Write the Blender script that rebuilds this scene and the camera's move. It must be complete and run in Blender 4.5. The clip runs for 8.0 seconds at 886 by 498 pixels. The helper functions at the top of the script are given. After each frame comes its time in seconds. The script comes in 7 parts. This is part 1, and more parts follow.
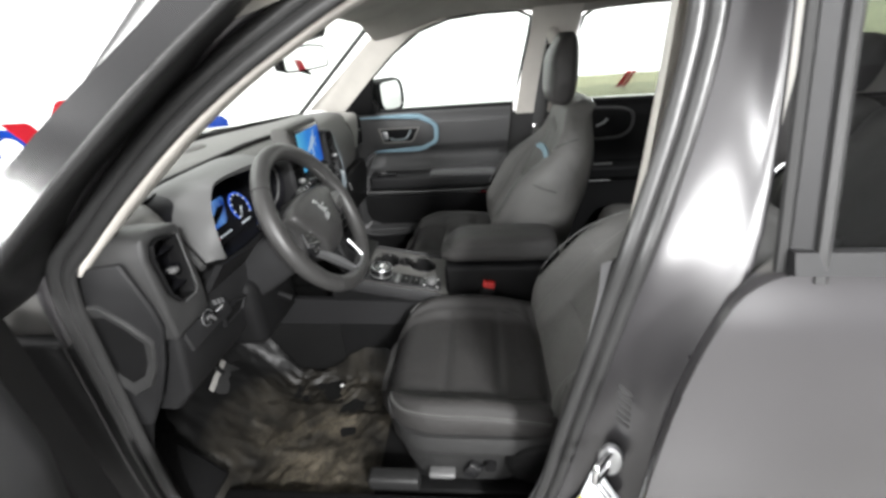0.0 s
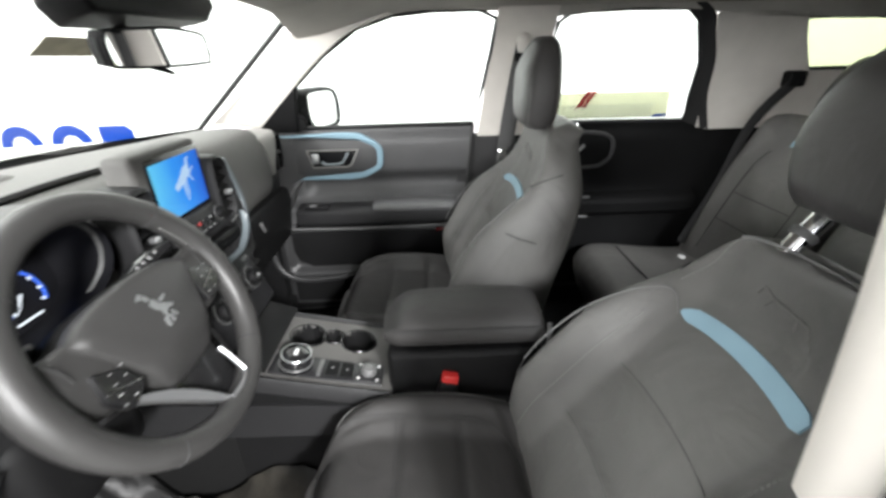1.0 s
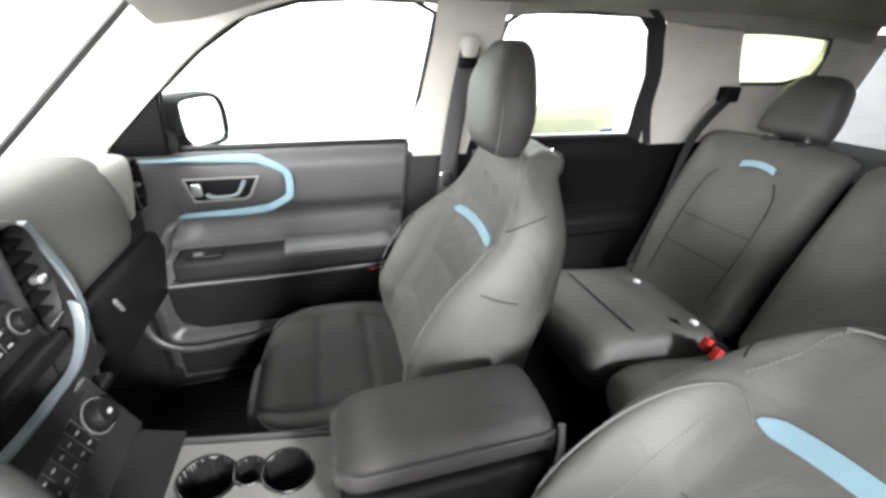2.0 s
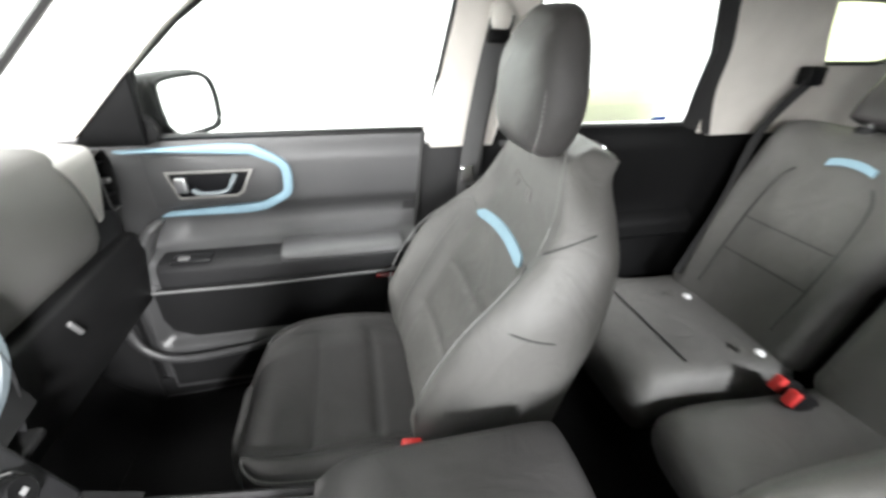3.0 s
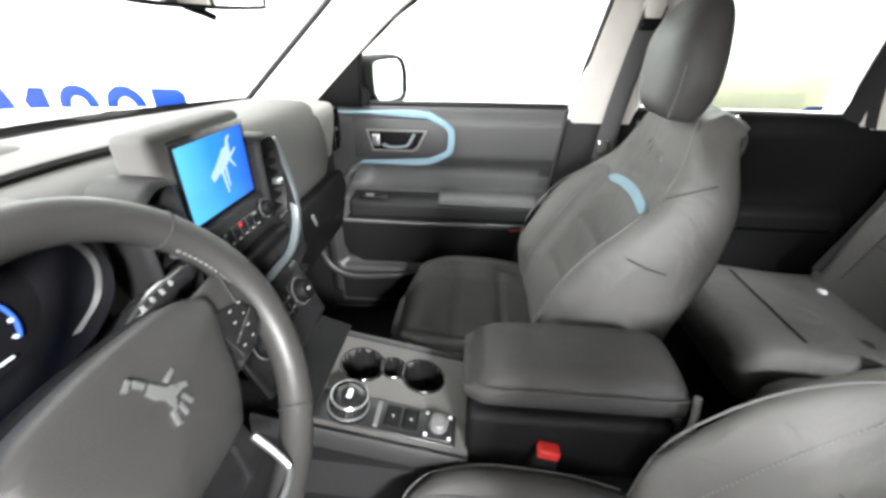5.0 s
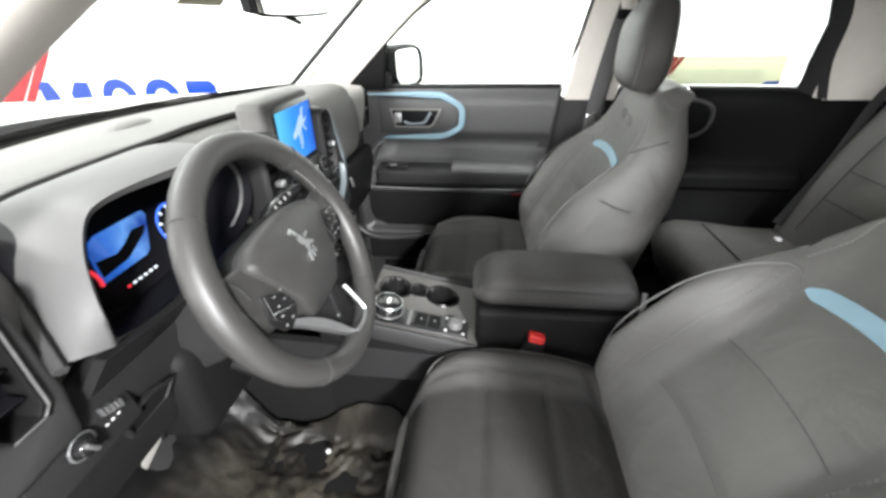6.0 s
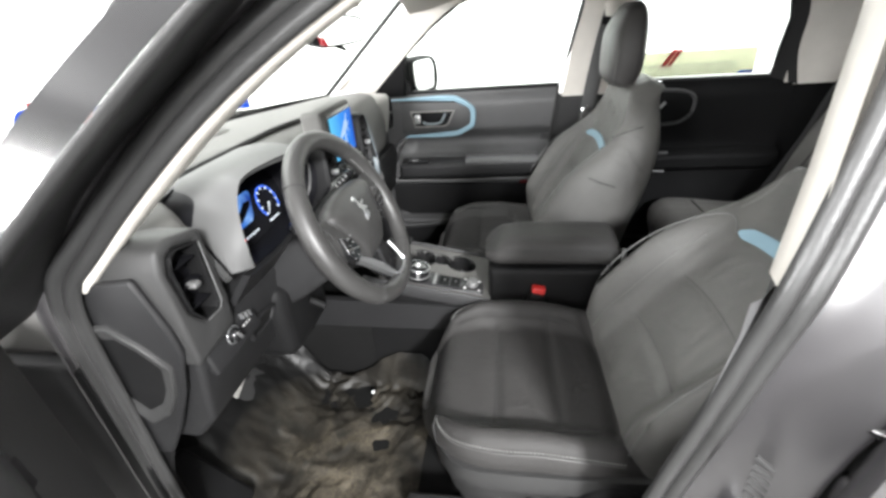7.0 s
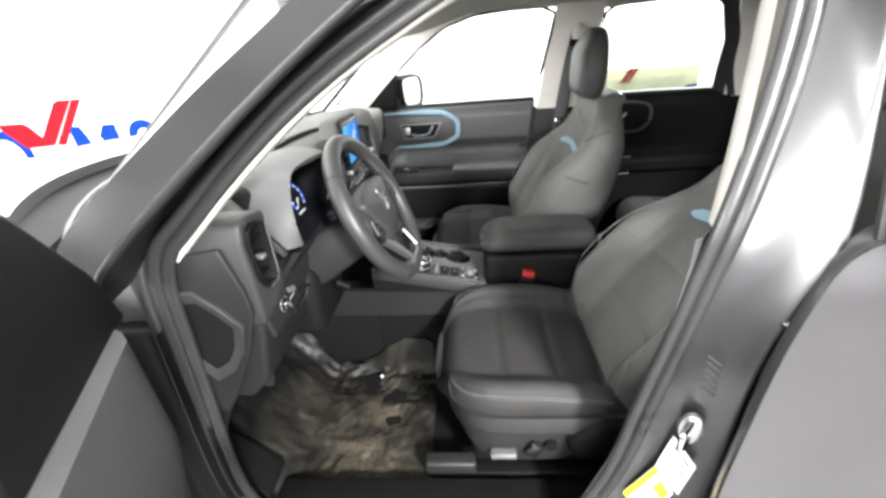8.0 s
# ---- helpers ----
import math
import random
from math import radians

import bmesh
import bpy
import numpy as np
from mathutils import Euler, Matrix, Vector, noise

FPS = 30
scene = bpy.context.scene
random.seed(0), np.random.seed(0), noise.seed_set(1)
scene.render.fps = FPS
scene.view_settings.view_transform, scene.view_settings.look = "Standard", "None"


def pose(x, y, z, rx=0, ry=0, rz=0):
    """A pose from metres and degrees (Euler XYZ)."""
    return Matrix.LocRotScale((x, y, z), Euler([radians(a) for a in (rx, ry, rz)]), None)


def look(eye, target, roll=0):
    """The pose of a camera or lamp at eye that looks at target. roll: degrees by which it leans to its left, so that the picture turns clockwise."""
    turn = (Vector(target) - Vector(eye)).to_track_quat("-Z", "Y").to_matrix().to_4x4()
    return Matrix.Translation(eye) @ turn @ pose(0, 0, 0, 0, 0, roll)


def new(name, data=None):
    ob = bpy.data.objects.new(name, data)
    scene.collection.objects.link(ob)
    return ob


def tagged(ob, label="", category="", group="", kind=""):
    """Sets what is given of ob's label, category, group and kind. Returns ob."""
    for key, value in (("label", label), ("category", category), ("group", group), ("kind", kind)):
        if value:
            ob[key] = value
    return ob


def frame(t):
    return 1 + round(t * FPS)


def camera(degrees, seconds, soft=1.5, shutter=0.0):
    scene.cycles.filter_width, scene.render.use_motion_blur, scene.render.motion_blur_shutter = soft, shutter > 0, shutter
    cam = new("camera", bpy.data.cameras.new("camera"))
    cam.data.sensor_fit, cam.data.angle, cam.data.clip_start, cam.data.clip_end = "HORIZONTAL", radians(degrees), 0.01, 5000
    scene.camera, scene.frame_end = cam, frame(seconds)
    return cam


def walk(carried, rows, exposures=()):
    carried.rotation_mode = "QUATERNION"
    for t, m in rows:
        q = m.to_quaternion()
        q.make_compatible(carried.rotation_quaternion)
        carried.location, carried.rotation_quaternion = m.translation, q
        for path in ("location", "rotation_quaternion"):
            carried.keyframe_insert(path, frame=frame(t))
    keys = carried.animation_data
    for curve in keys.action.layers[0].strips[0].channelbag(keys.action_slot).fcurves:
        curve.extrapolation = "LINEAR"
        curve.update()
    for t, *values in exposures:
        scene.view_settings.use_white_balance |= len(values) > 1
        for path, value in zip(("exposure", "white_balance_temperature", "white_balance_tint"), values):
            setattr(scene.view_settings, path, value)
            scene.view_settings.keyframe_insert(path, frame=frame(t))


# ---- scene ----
cam = camera(95.1, 8.0, soft=3.0, shutter=0.3)
PATH = [
    (0, (0.019, -1.176, 1.404), (-0.184, 0.595, 0.497), -4.4),
    (0.5, (0.011, -0.978, 1.378), (-0.17, 0.814, 0.509), -2.7),
    (1, (0.01, -0.793, 1.368), (0.042, 1.012, 0.508), -1.5),
    (1.5, (-0.054, -0.615, 1.37), (0.279, 1.161, 0.512), 1.0),
    (1.7, (-0.068, -0.553, 1.383), (0.362, 1.203, 0.525), 1.3),
    (2.8, (-0.038, -0.346, 1.382), (0.484, 1.342, 0.445), 1.1),
    (3, (-0.023, -0.31, 1.369), (0.368, 1.404, 0.416), 1.0),
    (3.5, (-0.034, -0.261, 1.344), (-0.017, 1.476, 0.353), 0.2),
    (4, (-0.068, -0.308, 1.335), (-0.32, 1.39, 0.309), -1.0),
    (5.3, (-0.118, -0.644, 1.343), (-0.237, 1.121, 0.41), 0.8),
    (5.5, (-0.122, -0.698, 1.348), (-0.24, 1.062, 0.405), 0.8),
    (6, (-0.098, -0.818, 1.355), (-0.287, 0.91, 0.366), -0.9),
    (6.5, (-0.068, -0.947, 1.377), (-0.327, 0.772, 0.387), -3.3),
    (7, (-0.073, -1.052, 1.393), (-0.353, 0.672, 0.418), -4.5),
    (7.5, (-0.125, -1.169, 1.407), (-0.342, 0.584, 0.47), -4.9),
    (8, (-0.137, -1.221, 1.4), (-0.288, 0.553, 0.491), -4.5),
]
EXPOSURE = [(0.0, -0.18), (0.5, 0.10), (1.0, 0.36), (1.5, 0.84), (3.0, 1.3), (3.5, 1.32), (4.0, 1.2), (5.5, 0.78), (6.5, 0.54), (7.0, 0.50), (8.0, 0.46)]
walk(cam, [(t, look(eye, target, roll)) for t, eye, target, roll in PATH], EXPOSURE)

# ---- light ----
world = bpy.data.worlds.new("booth_air")
scene.world = world
world.use_nodes = True
world.node_tree.nodes["Background"].inputs[0].default_value = (0.9, 0.95, 1.0, 1)
world.node_tree.nodes["Background"].inputs[1].default_value = 0.3


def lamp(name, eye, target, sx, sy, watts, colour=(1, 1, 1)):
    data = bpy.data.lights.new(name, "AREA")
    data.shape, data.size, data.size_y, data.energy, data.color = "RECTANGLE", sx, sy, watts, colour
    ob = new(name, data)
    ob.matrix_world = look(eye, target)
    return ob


lamp("ceiling_lamp", (-3.2, 0.2, 3.6), (-3.2, 0.2, 0), 2.4, 2.4, 245)
lamp("ceiling_lamp", (0.3, 0.8, 3.6), (0.3, 0.8, 0), 2.4, 1.6, 110)
lamp("ceiling_lamp", (3.2, 0.2, 3.6), (3.2, 0.2, 0), 2.4, 2.4, 120)
lamp("ceiling_lamp", (1.75, -4.1, 3.1), (0.0, -0.2, 0.8), 0.6, 0.5, 680)
# added fill, free in the hall, to brighten backrests and pillar faces
lamp("side_lamp", (-2.5, -3.7, 2.0), (0.3, 0.0, 1.0), 1.6, 1.2, 310)
# added broad panel, standing in for a bright south side on the trim
lamp("side_lamp", (0.5, -6.2, 1.9), (0.1, 0.2, 1.2), 4.4, 2.4, 400)
lamp("side_lamp", (-6.8, -2.9, 2.4), (0.3, 0.3, 1.2), 0.6, 0.6, 260)


# ---- materials ----
def material(name, colour, rough=0.5, metal=0.0, grain=0.0, grain_scale=400.0, vary=0.12, vary_scale=6.0,
             coat=0.0, spec=0.5, transmission=0.0, ior=1.45, emit=None, emit_strength=0.0, bump_kind="NOISE", crease=0.0):
    m = bpy.data.materials.new(name)
    m.use_nodes = True
    nt = m.node_tree
    b = nt.nodes["Principled BSDF"]
    b.inputs["Roughness"].default_value = rough
    b.inputs["Metallic"].default_value = metal
    b.inputs["Coat Weight"].default_value = coat
    b.inputs["Coat Roughness"].default_value = 0.24
    b.inputs["Specular IOR Level"].default_value = spec
    b.inputs["Transmission Weight"].default_value = transmission
    b.inputs["IOR"].default_value = ior
    tc = nt.nodes.new("ShaderNodeTexCoord")
    if vary > 0:
        n1 = nt.nodes.new("ShaderNodeTexNoise")
        n1.inputs["Scale"].default_value = vary_scale
        n1.inputs["Detail"].default_value = 6
        nt.links.new(tc.outputs["Object"], n1.inputs["Vector"])
        ramp = nt.nodes.new("ShaderNodeValToRGB")
        lo = [max(0, c * (1 - vary)) for c in colour]
        hi = [min(1, c * (1 + vary)) for c in colour]
        ramp.color_ramp.elements[0].position, ramp.color_ramp.elements[1].position = 0.3, 0.7
        ramp.color_ramp.elements[0].color, ramp.color_ramp.elements[1].color = (*lo, 1), (*hi, 1)
        nt.links.new(n1.outputs["Fac"], ramp.inputs["Fac"])
        nt.links.new(ramp.outputs["Color"], b.inputs["Base Color"])
        if transmission < 0.5 and metal < 0.5:
            mr = nt.nodes.new("ShaderNodeMapRange")
            mr.inputs["To Min"].default_value, mr.inputs["To Max"].default_value = max(0.02, rough - 0.08), min(1, rough + 0.08)
            nt.links.new(n1.outputs["Fac"], mr.inputs["Value"])
            nt.links.new(mr.outputs["Result"], b.inputs["Roughness"])
    else:
        b.inputs["Base Color"].default_value = (*colour, 1)
    if grain > 0:
        if bump_kind == "VORONOI":
            n2 = nt.nodes.new("ShaderNodeTexVoronoi")
            out = n2.outputs["Distance"]
        else:
            n2 = nt.nodes.new("ShaderNodeTexNoise")
            n2.inputs["Detail"].default_value = 3
            out = n2.outputs["Fac"]
        n2.inputs["Scale"].default_value = grain_scale
        nt.links.new(tc.outputs["Object"], n2.inputs["Vector"])
        bump = nt.nodes.new("ShaderNodeBump")
        bump.inputs["Strength"].default_value = grain
        bump.inputs["Distance"].default_value = 0.002
        nt.links.new(out, bump.inputs["Height"])
        nt.links.new(bump.outputs["Normal"], b.inputs["Normal"])
        if crease > 0:
            # soft puckers and folds of a stretched cover
            n4 = nt.nodes.new("ShaderNodeTexNoise")
            n4.inputs["Scale"].default_value, n4.inputs["Detail"].default_value, n4.inputs["Distortion"].default_value = 9.0, 3, 1.2
            fold = nt.nodes.new("ShaderNodeBump")
            fold.inputs["Strength"].default_value, fold.inputs["Distance"].default_value = crease, 0.012
            nt.links.new(tc.outputs["Object"], n4.inputs["Vector"])
            nt.links.new(n4.outputs["Fac"], fold.inputs["Height"])
            nt.links.new(fold.outputs["Normal"], bump.inputs["Normal"])
    if emit:
        b.inputs["Emission Color"].default_value = (*emit, 1)
        b.inputs["Emission Strength"].default_value = emit_strength
    return m


M = {}
M["dash"] = material("soft_dash_plastic", (0.078, 0.076, 0.073), 0.62, grain=0.25, grain_scale=700, spec=0.3)
M["dash_silver"] = material("satin_grey_plastic", (0.072, 0.072, 0.072), 0.56, grain=0.1, grain_scale=900, spec=0.25)
M["valance"] = material("black_seat_plastic", (0.012, 0.012, 0.012), 0.5, grain=0.25, grain_scale=800)
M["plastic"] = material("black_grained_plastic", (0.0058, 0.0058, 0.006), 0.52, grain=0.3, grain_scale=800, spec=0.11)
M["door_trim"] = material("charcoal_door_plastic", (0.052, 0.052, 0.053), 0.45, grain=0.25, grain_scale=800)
# door plastic with shade put into its colour
M["door_low"] = material("shaded_door_plastic", (0.019, 0.019, 0.0195), 0.45, grain=0.25, grain_scale=800)
# seat vinyl darkened in its colour, for upward faces that get little light
M["seat_low"] = material("shaded_seat_vinyl", (0.027, 0.026, 0.0255), 0.54, spec=0.28, grain=0.35, grain_scale=900, bump_kind="VORONOI", crease=0.4)
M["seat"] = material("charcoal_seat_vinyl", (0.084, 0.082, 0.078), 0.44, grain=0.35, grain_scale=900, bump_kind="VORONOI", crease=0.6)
M["pod"] = material("grey_dash_end_plastic", (0.024, 0.024, 0.024), 0.5, grain=0.25, grain_scale=800, spec=0.3)
M["seat_head"] = material("dark_headrest_vinyl", (0.046, 0.044, 0.043), 0.42, grain=0.35, grain_scale=900, bump_kind="VORONOI", crease=0.3)
M["stitch"] = material("grey_stitching", (0.17, 0.17, 0.165), 0.7)
M["seam"] = material("dark_seam", (0.018, 0.018, 0.018), 0.8)
M["stripe"] = material("pale_blue_trim", (0.19, 0.30, 0.365), 0.55, grain=0.2, grain_scale=900)
M["headliner"] = material("light_grey_headliner", (0.38, 0.365, 0.33), 0.9, grain=0.4, grain_scale=900)
M["pillar"] = material("pale_grey_pillar_plastic", (0.53, 0.505, 0.465), 0.55, grain=0.15, grain_scale=900)
M["paint"] = material("dark_grey_metallic_paint", (0.038, 0.0365, 0.0385), 0.36, metal=0.30, coat=1.0, grain=0.03, grain_scale=2500, vary=0.05)
M["gloss"] = material("gloss_black_trim", (0.009, 0.009, 0.0095), 0.14, coat=0.2, spec=0.42, vary=0.05)
M["rubber"] = material("black_rubber_seal", (0.019, 0.019, 0.019), 0.36, grain=0.2, grain_scale=300)
M["trim_pale"] = material("pale_satin_trim", (0.20, 0.195, 0.185), 0.4, grain=0.1, grain_scale=900)
M["trim_blue"] = material("pale_blue_grey_trim", (0.095, 0.112, 0.122), 0.4, grain=0.1, grain_scale=900)
# lower dash plastic, darkened for light blocked at the driver's corner
M["dash_low"] = material("shaded_knee_plastic", (0.012, 0.012, 0.0125), 0.5, grain=0.25, grain_scale=800, spec=0.3)
M["welt"] = material("grey_welt", (0.12, 0.12, 0.118), 0.6)
M["piping"] = material("dark_piping", (0.045, 0.044, 0.043), 0.6)
M["trim_dim"] = material("dim_satin_trim", (0.085, 0.085, 0.085), 0.38, grain=0.1, grain_scale=900)
M["trim_dark"] = material("dark_grey_trim_plastic", (0.011, 0.011, 0.0115), 0.5, grain=0.25, grain_scale=800, spec=0.25)
M["satin_black"] = material("satin_black_plate", (0.014, 0.014, 0.015), 0.34, spec=0.35)
M["matte_black"] = material("matte_black_panel", (0.004, 0.004, 0.005), 0.6, spec=0.15)
M["chrome"] = material("bright_chrome", (0.85, 0.85, 0.86), 0.12, metal=1.0, vary=0.03)
M["satin"] = material("satin_silver", (0.55, 0.56, 0.57), 0.3, metal=0.9, vary=0.05)
M["leather"] = material("black_wheel_leather", (0.027, 0.0265, 0.026), 0.44, grain=0.10, grain_scale=650, bump_kind="VORONOI", spec=0.4)
M["hub"] = material("dark_grey_hub_plastic", (0.029, 0.0285, 0.028), 0.44, grain=0.3, grain_scale=900, spec=0.35)
M["carpet"] = material("black_carpet", (0.006, 0.006, 0.006), 0.95, spec=0.1, grain=0.8, grain_scale=500)
M["red"] = material("red_buckle_plastic", (0.36, 0.018, 0.016), 0.45)
M["darkred"] = material("dark_red_reflector", (0.09, 0.006, 0.008), 0.25)
M["belt"] = material("grey_belt_webbing", (0.06, 0.06, 0.06), 0.7, grain=0.5, grain_scale=900)
M["mark"] = material("dim_grey_print", (0.22, 0.22, 0.22), 0.5)
M["white"] = material("white_print", (0.6, 0.6, 0.6), 0.5)
M["dark_wall"] = material("dim_grey_wall", (0.34, 0.34, 0.345), 0.8, grain=0.05, grain_scale=60, vary=0.1, vary_scale=1.0)
M["ceil"] = material("white_ceiling_paint", (0.70, 0.70, 0.70), 0.8, vary=0.05, vary_scale=1.0)
M["grey_wall"] = material("pale_grey_wall", (0.50, 0.50, 0.50), 0.8, grain=0.05, grain_scale=60, vary=0.06, vary_scale=1.0)
M["wall"] = material("white_booth_wall", (0.84, 0.84, 0.83), 0.7, grain=0.05, grain_scale=60, vary=0.02, vary_scale=1.0)
M["floor"] = material("grey_sealed_concrete", (0.15, 0.147, 0.141), 0.4, grain=0.1, grain_scale=30, vary=0.15, vary_scale=2.0)
M["blue"] = material("blue_wall_paint", (0.003, 0.028, 0.20), 0.8, spec=0.1)
M["redpaint"] = material("red_wall_paint", (0.24, 0.006, 0.012), 0.8, spec=0.1)
M["slip"] = material("beige_paper_slip", (0.40, 0.37, 0.27), 0.7, vary=0.15, vary_scale=30)
M["yellow"] = material("yellow_sticker", (0.85, 0.66, 0.02), 0.4)
M["sticker"] = material("white_sticker", (0.7, 0.72, 0.74), 0.35)
M["mirror"] = material("mirror_glass", (0.9, 0.9, 0.9), 0.01, metal=1.0, vary=0)


def glass(name, colour, rough=0.0):
    m = bpy.data.materials.new(name)
    m.use_nodes = True
    nt = m.node_tree
    nt.nodes.remove(nt.nodes["Principled BSDF"])
    mix, tr, gl = nt.nodes.new("ShaderNodeMixShader"), nt.nodes.new("ShaderNodeBsdfTransparent"), nt.nodes.new("ShaderNodeBsdfGlossy")
    lw, fr = nt.nodes.new("ShaderNodeLayerWeight"), nt.nodes.new("ShaderNodeMapRange")
    lw.inputs["Blend"].default_value = 0.25
    fr.inputs["To Min"].default_value, fr.inputs["To Max"].default_value = 0.03, 0.4
    nt.links.new(lw.outputs["Facing"], fr.inputs["Value"])
    tr.inputs["Color"].default_value = (*colour, 1)
    gl.inputs["Roughness"].default_value = rough
    nt.links.new(fr.outputs[0], mix.inputs[0])
    nt.links.new(tr.outputs[0], mix.inputs[1])
    nt.links.new(gl.outputs[0], mix.inputs[2])
    nt.links.new(mix.outputs[0], nt.nodes["Material Output"].inputs[0])
    return m


M["glass"] = glass("clear_window_glass", (0.93, 0.96, 0.94))
# green-grey tint stands in for the dashboard's reflection in the windscreen
M["screen_glass"] = glass("veil_tinted_windscreen_glass", (0.84, 0.885, 0.84))
M["creamy"] = glass("pale_tinted_glass", (0.62, 0.66, 0.52))
M["sheet_cream"] = glass("translucent_cream_paper", (0.63, 0.635, 0.53), 0.6)
M["sheet_white"] = glass("translucent_white_paper", (0.95, 0.96, 0.97), 0.6)
M["tint"] = glass("dark_privacy_glass", (0.45, 0.46, 0.47))


def display(name, colours, strength, lo, hi, wave, scale):
    """A lit screen: colours running across it from side to side, waved by a little noise."""
    m = bpy.data.materials.new(name)
    m.use_nodes = True
    nt = m.node_tree
    b = nt.nodes["Principled BSDF"]
    b.inputs["Base Color"].default_value = (0.01, 0.01, 0.012, 1)
    b.inputs["Roughness"].default_value = 0.08
    tc, n, r = nt.nodes.new("ShaderNodeTexCoord"), nt.nodes.new("ShaderNodeTexNoise"), nt.nodes.new("ShaderNodeValToRGB")
    sep, run, mix = nt.nodes.new("ShaderNodeSeparateXYZ"), nt.nodes.new("ShaderNodeMapRange"), nt.nodes.new("ShaderNodeMath")
    n.inputs["Scale"].default_value, n.inputs["Detail"].default_value = scale, 2
    run.inputs[1].default_value, run.inputs[2].default_value = lo, hi
    run.inputs[3].default_value, run.inputs[4].default_value = -wave / 2, 1 - wave / 2
    mix.operation, mix.inputs[2].default_value = "MULTIPLY_ADD", 0.0
    mix.inputs[1].default_value = wave
    for i, c in enumerate(colours[1:-1]):
        r.color_ramp.elements.new((i + 1) / (len(colours) - 1))
    for e, c in zip(r.color_ramp.elements, colours):
        e.color = (*c, 1)
    nt.links.new(tc.outputs["Object"], n.inputs["Vector"])
    nt.links.new(tc.outputs["Object"], sep.inputs[0])
    nt.links.new(sep.outputs["Y"], run.inputs[0])
    nt.links.new(n.outputs["Fac"], mix.inputs[0])
    nt.links.new(run.outputs[0], mix.inputs[2])
    nt.links.new(mix.outputs[0], r.inputs["Fac"])
    nt.links.new(r.outputs["Color"], b.inputs["Emission Color"])
    b.inputs["Emission Strength"].default_value = strength
    return m


M["screen"] = display("blue_screen", ((0.13, 0.62, 0.95), (0.03, 0.30, 0.92), (0.012, 0.10, 0.66)), 0.75, -0.085, 0.073, 0.5, 9.0)
M["cluster"] = display("cluster_screen", ((0.004, 0.03, 0.22), (0.03, 0.15, 0.62), (0.14, 0.36, 0.85), (0.01, 0.06, 0.36)), 0.7, -0.45, -0.34, 0.9, 26.0)
M["glow_white"] = material("lit_white_mark", (0.2, 0.2, 0.2), 0.4, vary=0, emit=(0.8, 0.9, 1.0), emit_strength=0.9)
M["screen_grey"] = material("grey_screen_print", (0.02, 0.02, 0.03), 0.4, vary=0, emit=(0.42, 0.60, 0.82), emit_strength=0.8)
M["glow_blue"] = material("lit_blue_mark", (0.02, 0.05, 0.2), 0.4, vary=0, emit=(0.05, 0.16, 0.9), emit_strength=0.9)
M["glow_red"] = material("lit_red_mark", (0.2, 0.01, 0.01), 0.4, vary=0, emit=(0.9, 0.04, 0.06), emit_strength=0.7)


